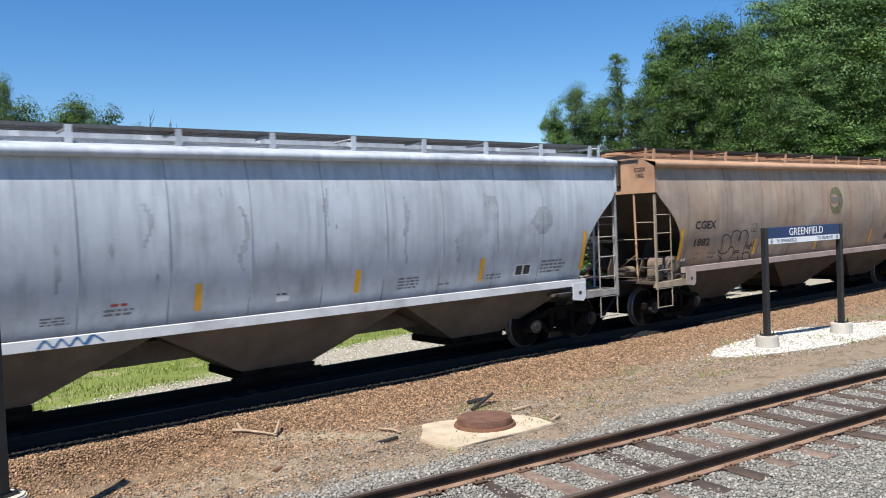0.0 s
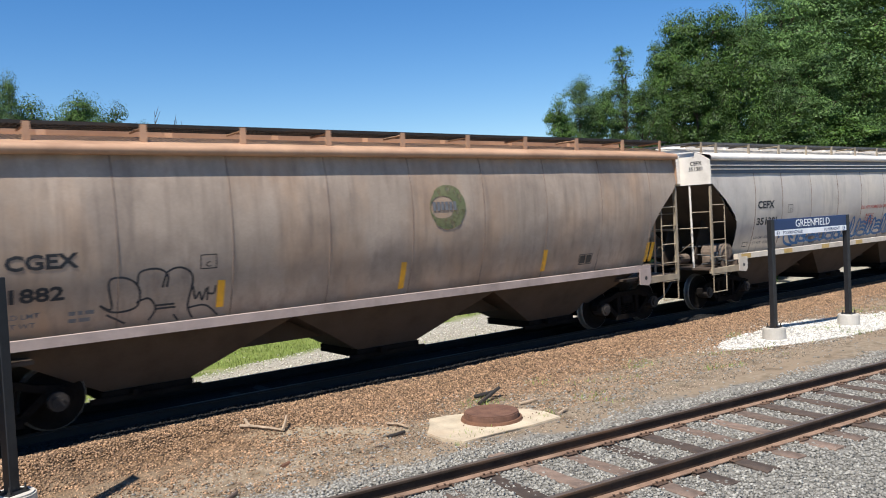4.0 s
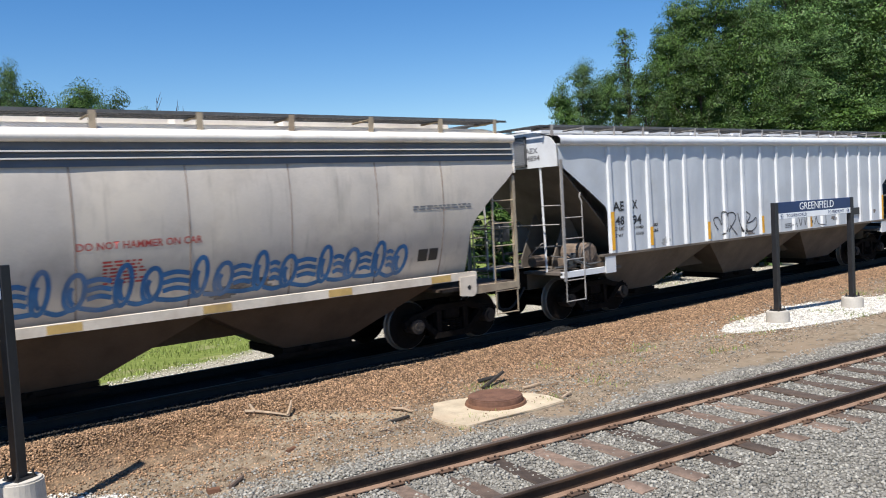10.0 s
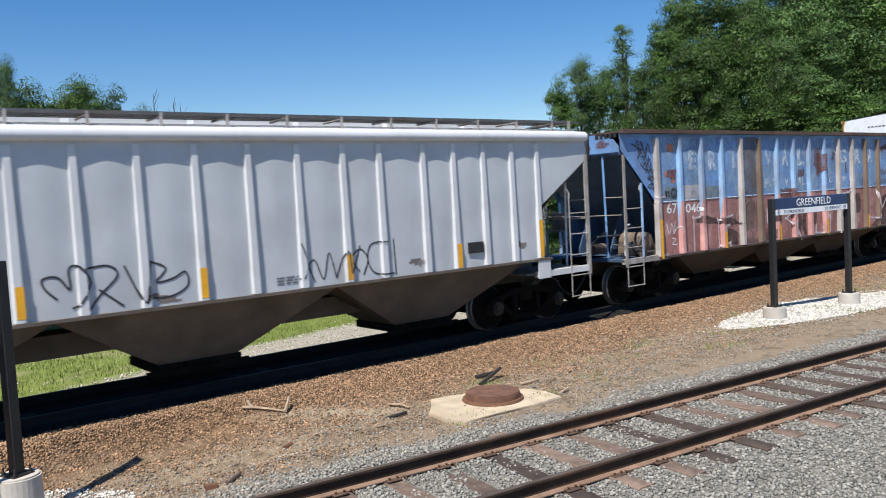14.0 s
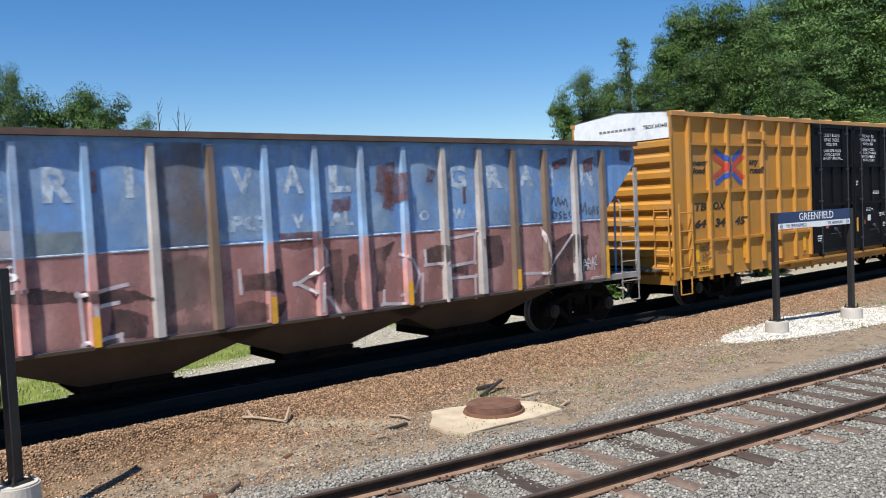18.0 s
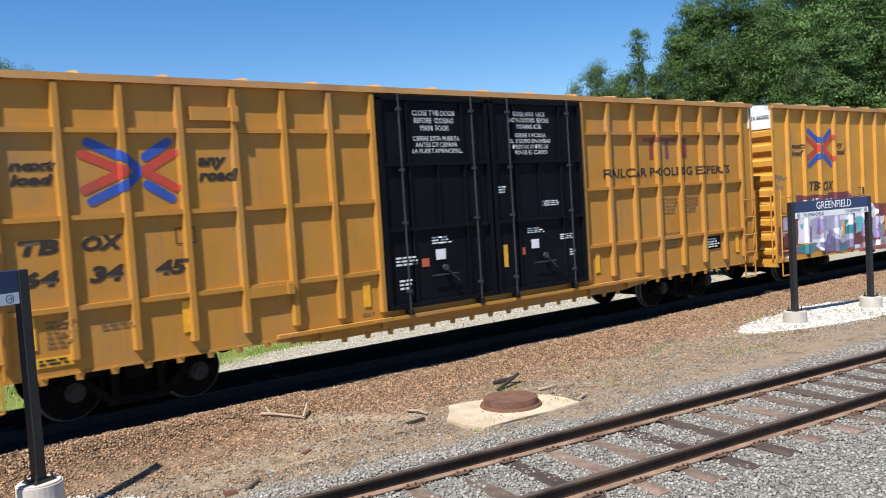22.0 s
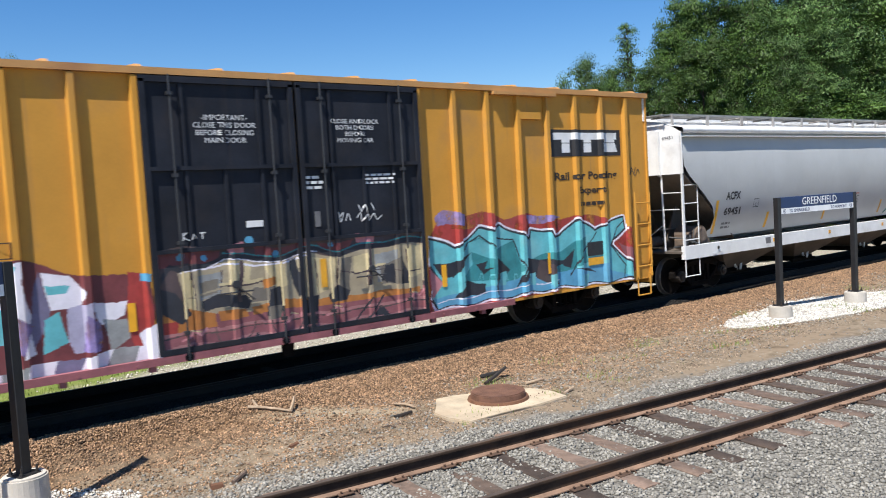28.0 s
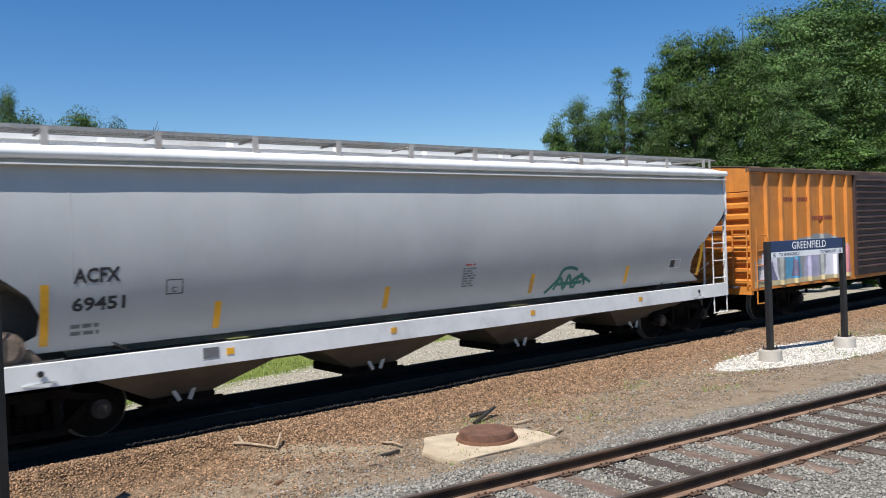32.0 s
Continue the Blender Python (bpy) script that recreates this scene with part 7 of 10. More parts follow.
scrawl(white_car, "black_tag", [[(1.2, 2.15), (1.44, 1.48)], [(1.22, 1.56), (1.44, 1.86), (1.6, 1.52), (1.73, 1.95), (1.85, 1.52)], [(1.85, 1.52), (2.08, 1.95), (2.16, 1.53), (2.35, 2.02)], [(2.32, 1.57), (2.18, 1.81), (2.35, 1.96), (2.49, 1.78), (2.39, 1.51)],
                                [(2.95, 2.04), (2.59, 2.03), (2.49, 1.78), (2.63, 1.52), (3.04, 1.48)], [(3.05, 2.09), (3.07, 1.45)]], 0.025, ws, SPRAY_BLACK, "black sprayed tag")
bars(white_car, 0.75, 1.2, 1.5, 1.64, 3, ws, INK_FADED, 17)

# silver hopper
ss = curve_of(SP)
words(silver_car, "ACFX", -6.99, -6.37, 2.28, 2.49, ss, INK, weight=0.034)
words(silver_car, "69451", -7.01, -6.30, 1.89, 2.09, ss, INK, weight=0.034)
bars(silver_car, -7.02, -6.55, 1.54, 1.74, 2, ss, INK_FADED, 21)
capacity_box(silver_car, -5.73, 2.04, 0.25, 0.22, ss, INK)
words(silver_car, "C", -5.65, -5.57, 2.07, 2.15, ss, INK)
for x, z0, z1 in ((-7.35, 1.45, 2.29), (-4.92, 1.46, 1.88), (-1.78, 1.49, 1.88), (1.85, 1.49, 1.89), (4.9, 1.49, 1.89), (7.75, 1.5, 2.3)):
    stripe(silver_car, x, 0.11, z0, z1, SP)
bars(silver_car, -0.05, 0.28, 1.74, 2.12, 8, ss, INK_FADED, 22)
bars(silver_car, 0.0, 0.25, 2.14, 2.2, 1, ss, INK_RED, 23)
scrawl(silver_car, "teal_tag", [[(2.3, 1.45), (2.6, 1.7), (2.75, 1.92), (3.0, 1.95), (3.2, 1.9)], [(2.55, 1.5), (2.7, 1.75), (2.85, 1.5), (2.95, 1.8), (3.1, 1.5)], [(3.0, 1.6), (3.3, 1.75), (3.7, 1.6)], [(2.6, 1.62), (3.4, 1.62)], [(3.15, 1.5), (3.35, 1.8), (3.5, 1.55)]], 0.07, ss, SPRAY_TEAL, "small teal sprayed tag")
capacity_box(silver_car, 6.47, 1.74, 0.45, 0.22, ss, PAINT_WHITE)
paint_box(silver_car, "data_panel", 6.5, 6.68, 1.76, 1.94, SP, PAINT_BLACK)
bm = bmesh.new()
box(bm, -5.23, -4.98, -1.592, -1.586, 1.04, 1.2)
part("sill_plate", bm, INK_FADED, silver_car)
for x in (-4.8, -1.75, 1.7, 5.2):
    bm = bmesh.new()
    box(bm, x - 0.06, x + 0.06, -1.592, -1.586, 1.06, 1.16)
    part("sill_reflector", bm, YELLOW, silver_car)
for x in (-5.225, -1.585, 2.145, 5.985):
    for s in (-1, 1):
        bm = bmesh.new()
        rod(bm, (x + s * 0.3, -0.7, 0.75), (x + s * 0.08, -0.75, 0.32), 0.035, 5)
        part("gate_strut", bm, SILVER_SILL, silver_car)

# ---- faded blue and red hopper ----
BM = 26.22
rs = 1.485
BLUE_RIBS = [19.60 + 0.889 * i - BM for i in range(16)]
BLUE_FOLDS = [r + o for r in BLUE_RIBS for o in (-0.083, -0.056, 0.056, 0.083)]
bsurf = ribbed_surf(BLUE_RIBS, 18.34, rs, False)
blue_rib = ribbed_surf(BLUE_RIBS, 18.34, rs, True, 0.134)
red_surf = lambda z, x=0: max(bsurf(z, x) + 0.003, blue_rib(z, x))
FADED_WHITE = mat("faded_white_letters", (0.56, 0.644, 0.728), 0.7, 0, 0.25, 5, (0.14, 0.25, 0.42), 0.6, bump=0.03, worn=0.42, fade=0.3)
FADED_PINK = mat("faded_outline", (0.58, 0.50, 0.51), 0.7, 0, 0.2, 4, (0.4, 0.25, 0.23), 0.4, bump=0.03, worn=0.18)
RUST_PATCH = mat("rust_patch", (0.19, 0.075, 0.065), 0.85, 0, 0.3, 4, (0.12, 0.05, 0.04), 0.4, bump=0.2, worn=0.5, fade=0.5)
SOOT = mat("grime_film", (0.065, 0.045, 0.045), 0.85, 0, 0.3, 1.6, (0.13, 0.08, 0.07), 0.4, bump=0.1, worn=0.52, fade=0.5)
BROWN_FILM = mat("brown_film", (0.17, 0.135, 0.115), 0.8, 0, 0.3, 0.8, (0.2, 0.14, 0.1), 0.4, bump=0.1, worn=0.6, fade=0.6)
PINK_FADE = mat("pink_fade", (0.54, 0.297, 0.27), 0.7, 0, 0.2, 1.4, (0.3, 0.13, 0.11), 0.5, bump=0.08, worn=0.62, fade=0.45)
PALE_FADE = mat("chalky_blue", (0.351, 0.486, 0.634), 0.7, 0, 0.2, 1.4, (0.2, 0.3, 0.42), 0.5, bump=0.08, worn=0.66, fade=0.45)


def film(root, name, material, x0, x1, z0, z1, surf, lift, label=""):
    """A thin skin of stain or worn paint that follows the side."""
    bm = bmesh.new()
    sheet(bm, [[(x, -surf(z, x) - lift, z) for x in np.linspace(x0, x1, 10)] for z in np.linspace(z0, z1, 7)])
    return part(name, bm, material, root, label)


# red lower panels, one to each bay between the ribs, under a pale strip
edges = [-7.88 + 1.24] + BLUE_RIBS + [7.88 - 1.24]
for k, (a, b) in enumerate(zip(edges, edges[1:])):
    if b - a < 0.3:
        continue
    film(blue_car, "red_panel", FADED_RED, a + 0.02, b - 0.02, 1.10, 2.37, bsurf, 0.001, "faded brick-red lower panel")
    # line of light along the step, put in as a pale raised strip
    bm = bmesh.new()
    sheet(bm, [[(x, -bsurf(2.37, x) - o, z) for x in np.linspace(a + 0.06, b - 0.06, 8)] for o, z in ((0.003, 2.355), (0.014, 2.362), (0.014, 2.378), (0.003, 2.385))])
    part("weld_strip", bm, FADED_WHITE, blue_car)
    film(blue_car, "worn_paint", PALE_FADE, a + 0.05, b - 0.05, 2.42, 3.9, bsurf, 0.002)
    film(blue_car, "worn_paint", PINK_FADE, a + 0.05, b - 0.05, 1.12, 2.34, bsurf, 0.003)
for t, x0, x1, z0, z1 in (("E", -5.34, -4.98, 3.10, 3.58), ("R", -4.50, -4.10, 3.08, 3.56), ("I", -3.42, -3.30, 3.12, 3.56), ("V", -1.85, -1.45, 3.12, 3.55), ("A", -0.98, -0.6, 3.12, 3.58), ("L", -0.12, 0.30, 3.12, 3.58), ("G", 2.42, 2.86, 3.12, 3.58), ("R", 3.37, 3.78, 3.12, 3.55), ("A", 4.25, 4.62, 3.15, 3.57), ("I", 5.12, 5.22, 3.12, 3.57), ("N", 6.02, 6.45, 3.12, 3.58),
                          ("PC", -1.9, -1.36, 2.55, 2.80), ("V", -0.85, -0.6, 2.55, 2.79), ("AL", -0.15, 0.32, 2.56, 2.81), ("O", 1.72, 1.95, 2.56, 2.76), ("W", 2.5, 2.82, 2.56, 2.76)):
    words(blue_car, t, x0, x1, z0, z1, bsurf, FADED_WHITE, weight=0.045, lift=0.004, folds=BLUE_FOLDS)
for t, x0, x1, z0, z1 in (("67", -6.26, -5.84, 2.08, 2.33), ("046", -5.50, -4.88, 2.06, 2.29)):
    words(blue_car, t, x0, x1, z0, z1, red_surf, PAINT_WHITE, weight=0.01, folds=BLUE_FOLDS)
for k in range(7):
    q, z = -7.35 + 0.09 * k, 3.7 - 0.16 * k
    scrawl(blue_car, "black_tag", [[(q, z), (q + 0.07, z + 0.12), (q + 0.1, z - 0.02), (q + 0.18, z + 0.1), (q + 0.22, z - 0.03), (q + 0.3, z + 0.09)], [(q + 0.05, z - 0.06), (q + 0.16, z - 0.1), (q + 0.28, z - 0.05)]], 0.02, bsurf, SPRAY_BLACK, lift=0.005)
PRIMER_PATCH = mat("primer_patch", (0.47, 0.44, 0.45), 0.75, 0, 0.2, 2, (0.3, 0.32, 0.38), 0.4, 0.3, bump=0.05, worn=0.3, fade=0.4)
DULL_PATCH = mat("dull_patch", (0.20, 0.25, 0.27), 0.75, 0, 0.2, 2, (0.3, 0.32, 0.38), 0.3, 0.3, bump=0.05, worn=0.35, fade=0.4)
ORANGE_PATCH = mat("orange_primer", (0.50, 0.19, 0.11), 0.75, 0, 0.2, 3, bump=0.05, worn=0.45, fade=0.4)
for paint, x0, x1, z0, z1 in ((DULL_PATCH, -6.34, -5.71, 2.39, 2.72), (PRIMER_PATCH, -5.63, -4.83, 2.39, 2.74), (DULL_PATCH, -4.74, -3.95, 2.39, 2.68),
                              (ORANGE_PATCH, -6.16, -5.9, 3.55, 3.74), (ORANGE_PATCH, -6.3, -6.16, 2.95, 3.1), (ORANGE_PATCH, -6.07, -5.88, 2.8, 3.12), (ORANGE_PATCH, -3.94, -3.8, 3.2, 3.5)):
    film(blue_car, "paint_patch", paint, x0, x1, z0, z1, bsurf, 0.0045, "patch of touched-up paint")
words(blue_car, "OX", -6.08, -5.74, 2.43, 2.70, bsurf, INK, weight=0.06, lift=0.008)
bars(blue_car, -6.3, -6.12, 2.43, 2.70, 1, bsurf, INK, 41, lift=0.009)
scrawl(blue_car, "black_tag", [[(-7.5, 3.75), (-7.2, 3.6), (-7.3, 3.4)], [(-7.15, 3.8), (-7.0, 3.5), (-6.9, 3.75), (-6.8, 3.5)], [(-7.2, 3.3), (-7.0, 3.15), (-6.85, 3.4), (-6.75, 3.1)], [(-6.95, 2.95), (-6.75, 2.85), (-6.95, 2.75), (-6.7, 2.7)], [(-6.75, 3.0), (-6.6, 2.8), (-6.7, 2.72)]], 0.028, bsurf, SPRAY_BLACK, "black scribbled tag", lift=0.005)
scrawl(blue_car, "black_tag", [[(5.15, 2.75), (5.22, 2.9), (5.27, 2.72), (5.34, 2.9), (5.38, 2.74), (5.45, 2.82), (5.5, 2.74), (5.56, 2.86), (5.62, 2.68)], [(5.18, 2.62), (5.2, 2.45), (5.28, 2.55), (5.18, 2.6)], [(5.42, 2.6), (5.34, 2.54), (5.42, 2.48), (5.34, 2.44)], [(5.5, 2.6), (5.5, 2.46), (5.6, 2.46)], [(5.5, 2.53), (5.58, 2.53)], [(5.72, 2.6), (5.66, 2.53), (5.72, 2.45)]], 0.022, bsurf, SPRAY_BLACK, "black scribbled tag", lift=0.005)
scrawl(blue_car, "black_tag", [[(5.98, 2.48), (6.02, 2.74), (6.08, 2.56), (6.16, 2.76), (6.18, 2.5)], [(6.3, 2.66), (6.24, 2.56), (6.32, 2.5), (6.34, 2.6)], [(6.38, 2.5), (6.42, 2.68), (6.47, 2.5)], [(6.6, 2.66), (6.53, 2.6), (6.6, 2.54), (6.53, 2.5)]], 0.022, bsurf, SPRAY_BLACK, "black scribbled tag", lift=0.005)
scrawl(blue_car, "white_tag", [[(-6.3, 1.85), (-6.2, 1.6), (-6.1, 1.85), (-6.0, 1.6), (-5.95, 1.9)], [(-6.05, 1.6), (-5.8, 1.75), (-5.75, 1.6)], [(-6.1, 1.5), (-5.95, 1.45), (-6.1, 1.35), (-5.9, 1.33)]], 0.022, red_surf, PAINT_WHITE, "thin white scribbled tag")
scrawl(blue_car, "white_tag", [[(6.05, 1.3), (6.08, 1.55), (6.14, 1.4), (6.06, 1.42)], [(6.17, 1.3), (6.19, 1.56), (6.26, 1.45), (6.17, 1.43), (6.27, 1.3)], [(6.3, 1.3), (6.35, 1.58), (6.4, 1.3)], [(6.3, 1.42), (6.48, 1.6), (6.42, 1.42), (6.5, 1.4)]], 0.016, red_surf, PAINT_WHITE, "thin white scribbled tag")
# angular outline letters, each white stroke with a dark shadow side
STROKES = [[(-0.32, 2.28), (-0.23, 2.15), (-0.25, 1.92), (-0.81, 1.66), (-0.23, 1.37), (0.01, 1.02)],
           [(-0.35, 1.86), (-0.4, 1.2)],
           [(1.25, 2.0), (1.54, 1.87), (1.66, 1.6), (1.55, 1.31), (1.24, 1.26)],
           [(0.87, 1.39), (0.85, 1.15), (1.49, 1.09)],
           [(1.8, 2.03), (1.81, 1.76), (2.27, 1.76)],
           [(1.73, 1.59), (1.69, 1.06), (2.22, 1.07)],
           [(2.45, 2.21), (3.02, 2.26), (2.98, 1.73), (2.41, 1.69)],
           [(2.39, 1.46), (2.99, 1.45), (2.98, 1.04)],
           [(4.82, 2.25), (5.03, 1.48)],
           [(5.68, 2.04), (4.88, 1.35), (4.29, 1.39)],
           [(-5.20, 1.12), (-5.21, 1.92), (-4.78, 1.94)],
           [(-3.5, 1.90), (-4.12, 1.80), (-4.10, 1.14), (-3.62, 1.20), (-3.6, 1.08)],
           [(-3.62, 1.66), (-3.94, 1.62), (-3.93, 1.32)],
           [(-1.79, 1.96), (-1.78, 1.6)],
           [(-6.68, 2.36), (-6.67, 2.48), (-6.29, 2.5)]]


def bent(run):
    """The same run with its corners kept sharp."""
    return [p for p in run for _ in (0, 1)]


for run in STROKES:
    scrawl(blue_car, "outline_stroke", [bent(run)], 0.055, red_surf, FADED_PINK, lift=0.004)
film(blue_car, "brown_film", BROWN_FILM, BLUE_RIBS[4] + 0.09, BLUE_RIBS[5] - 0.09, 1.12, 3.92, bsurf, 0.0035, "brown grime film")
for x, z0, z1 in ((-6.52, 1.05, 1.97), (-3.92, 1.08, 1.5), (-1.28, 1.08, 1.5), (1.42, 1.08, 1.5), (4.1, 1.08, 1.5), (6.8, 1.08, 1.8)):
    near = min(BLUE_RIBS, key=lambda r: abs(r - x))
    film(blue_car, "reflector", YELLOW, near - 0.05, near + 0.05, z0, z1, blue_rib, 0.008, "yellow reflective strip")
PINK_RIB = mat("pink_rib", (0.624, 0.325, 0.299), 0.65, 0, 0.25, 1.6, (0.25, 0.13, 0.1), 0.5, bump=0.12)
BROWN_RIB = mat("brown_rib", (0.20, 0.14, 0.10), 0.7, 0, 0.25, 1.6, (0.12, 0.07, 0.05), 0.5, bump=0.15)
GREY_RIB = mat("grey_rib", (0.476, 0.434, 0.406), 0.7, 0, 0.25, 1.6, (0.2, 0.14, 0.1), 0.5, bump=0.12)
for i, x in enumerate(BLUE_RIBS):
    kind = {0: GREY_RIB, 4: GREY_RIB, 5: BROWN_RIB, 10: GREY_RIB, 11: GREY_RIB, 12: BROWN_RIB, 13: BROWN_RIB, 14: GREY_RIB, 15: BROWN_RIB}.get(i)
    bm = bmesh.new()
    z1 = 3.87 if kind else 2.36
    o = rs + 0.132 - (0.03 if kind else 0.014)
    hexa(bm, [(x - 0.084, -rs, 1.1), (x - 0.059, -rs - 0.132, 1.1), (x + 0.059, -rs - 0.132, 1.1), (x + 0.084, -rs, 1.1)], [(x - 0.066, -rs, z1), (x - 0.05, -o, z1), (x + 0.05, -o, z1), (x + 0.066, -rs, z1)])
    part("rib_cover", bm, kind or PINK_RIB, blue_car)

# ---- boxcar doors and markings ----
DOOR_BLUE = mat("door_blue_black", (0.021, 0.024, 0.033), 0.55, 0, 0.3, 1.5, (0.04, 0.035, 0.035), 0.35, 0.3, 0.08, gloss=0.15)
DOOR_BAR = mat("door_bar", (0.04, 0.042, 0.048), 0.5, 0.2, 0.2, 3, bump=0.05)
LABEL_RED = mat("label_red", (0.50, 0.10, 0.04), 0.5, 0, 0.1, 5, bump=0.02)
LOGO_BLUE = mat("logo_blue", (0.03, 0.08, 0.38), 0.5, 0, 0.12, 4, GRIME, 0.2, bump=0.02)
LOGO_RED = mat("logo_red", (0.50, 0.055, 0.03), 0.5, 0, 0.12, 4, GRIME, 0.2, bump=0.02)
LOGO_FADED = mat("logo_faded", (0.25, 0.05, 0.03), 0.6, 0, 0.2, 4, GRIME, 0.2, bump=0.02)
INK_TAN = mat("faded_brown_stencil", (0.22, 0.12, 0.045), 0.6, 0, 0.25, 6, bump=0.02)
INK_BROWN = mat("stencil_brown", (0.03, 0.02, 0.014), 0.6, 0, 0.2, 6, bump=0.02)


# graffiti laid over side, ribs and doors in one skin of paint
SPRAYS = {
    "maroon": mat("spray_maroon", (0.169, 0.0416, 0.0455), 0.6, 0, 0.25, 3, (0.2, 0.08, 0.08), 0.3, bump=0.03),
    "white": mat("spray_white", (0.806, 0.78, 0.85), 0.6, 0, 0.12, 3, (0.5, 0.45, 0.6), 0.4, bump=0.03),
    "lilac": mat("spray_lilac", (0.43, 0.41, 0.55), 0.6, 0, 0.2, 3, (0.5, 0.48, 0.55), 0.35, bump=0.03),
    "violet": mat("spray_violet", (0.175, 0.16, 0.26), 0.6, 0, 0.25, 3, (0.25, 0.22, 0.35), 0.35, bump=0.03),
    "aqua": mat("spray_aqua", (0.13, 0.468, 0.52), 0.6, 0, 0.2, 3, (0.3, 0.5, 0.52), 0.35, bump=0.03),
    "sea": mat("spray_sea", (0.039, 0.247, 0.273), 0.6, 0, 0.25, 3, (0.1, 0.3, 0.3), 0.35, bump=0.03),
    "sky": mat("spray_sky", (0.104, 0.351, 0.546), 0.6, 0, 0.2, 3, (0.2, 0.4, 0.5), 0.35, bump=0.03),
    "black": mat("spray_dark", (0.026, 0.0286, 0.039), 0.6, 0, 0.25, 3, bump=0.03),
    "cream": mat("spray_cream", (0.60, 0.50, 0.29), 0.6, 0, 0.2, 3, (0.4, 0.35, 0.2), 0.35, bump=0.03),
    "amber": mat("spray_amber", (0.48, 0.19, 0.045), 0.6, 0, 0.25, 3, (0.3, 0.1, 0.03), 0.35, bump=0.03),
    "rose": mat("spray_rose", (0.546, 0.221, 0.247), 0.6, 0, 0.25, 3, (0.5, 0.3, 0.33), 0.35, bump=0.03),
    "red": mat("spray_red", (0.364, 0.0455, 0.039), 0.6, 0, 0.25, 3, (0.15, 0.03, 0.03), 0.35, bump=0.03),
    "dusk": mat("spray_dusk", (0.065, 0.0455, 0.0546), 0.6, 0, 0.3, 3, (0.16, 0.11, 0.08), 0.5, bump=0.03),
    "plum": mat("spray_plum", (0.30, 0.105, 0.12), 0.6, 0, 0.25, 3, (0.08, 0.03, 0.04), 0.4, bump=0.03),
    "halo": mat("spray_halo", (0.39, 0.0455, 0.039), 0.6, 0, 0.25, 2.5, (0.25, 0.1, 0.1), 0.4, bump=0.03, worn=0.33, fade=0.3),
    "haze": mat("spray_haze", (0.325, 0.26, 0.546), 0.6, 0, 0.25, 3, (0.3, 0.2, 0.3), 0.35, bump=0.03, worn=0.4, fade=0.4),
    "logo_blue": LOGO_BLUE, "logo_red": LOGO_RED, "logo_faded": LOGO_FADED, "plate": INK, "block": PAINT_WHITE,
    "beige": mat("spray_beige", (0.42, 0.35, 0.235), 0.6, 0, 0.25, 3, (0.28, 0.24, 0.17), 0.5, 0.3, bump=0.03),
    "shade": mat("spray_shade", (0.15, 0.135, 0.115), 0.6, 0, 0.3, 3, (0.26, 0.22, 0.16), 0.4, bump=0.03),
    "rose_dim": mat("spray_dim_rose", (0.42, 0.20, 0.20), 0.6, 0, 0.25, 3, (0.25, 0.09, 0.1), 0.4, bump=0.03),
    "smoke": mat("spray_smoke", (0.312, 0.325, 0.325), 0.6, 0, 0.25, 3, (0.1, 0.1, 0.1), 0.35, bump=0.03),
}


def inside(px, pz, poly):
    hit = np.zeros(px.shape, bool)
    for (x0, z0), (x1, z1) in zip(poly, poly[1:] + poly[:1]):
        if z0 != z1:
            cross = (z0 > pz) != (z1 > pz)
            hit ^= cross & (px < (x1 - x0) * (pz - z0) / (z1 - z0) + x0)
    return hit


def near_line(px, pz, run, half):
    """Which places lie within half a stroke's width of a run of points."""
    hit = np.zeros(px.shape, bool)
    for (x0, z0), (x1, z1) in zip(run, run[1:]):
        dx, dz = x1 - x0, z1 - z0
        t = np.clip(((px - x0) * dx + (pz - z0) * dz) / max(1e-9, dx * dx + dz * dz), 0, 1)
        hit |= (px - x0 - t * dx) ** 2 + (pz - z0 - t * dz) ** 2 < half * half
    return hit


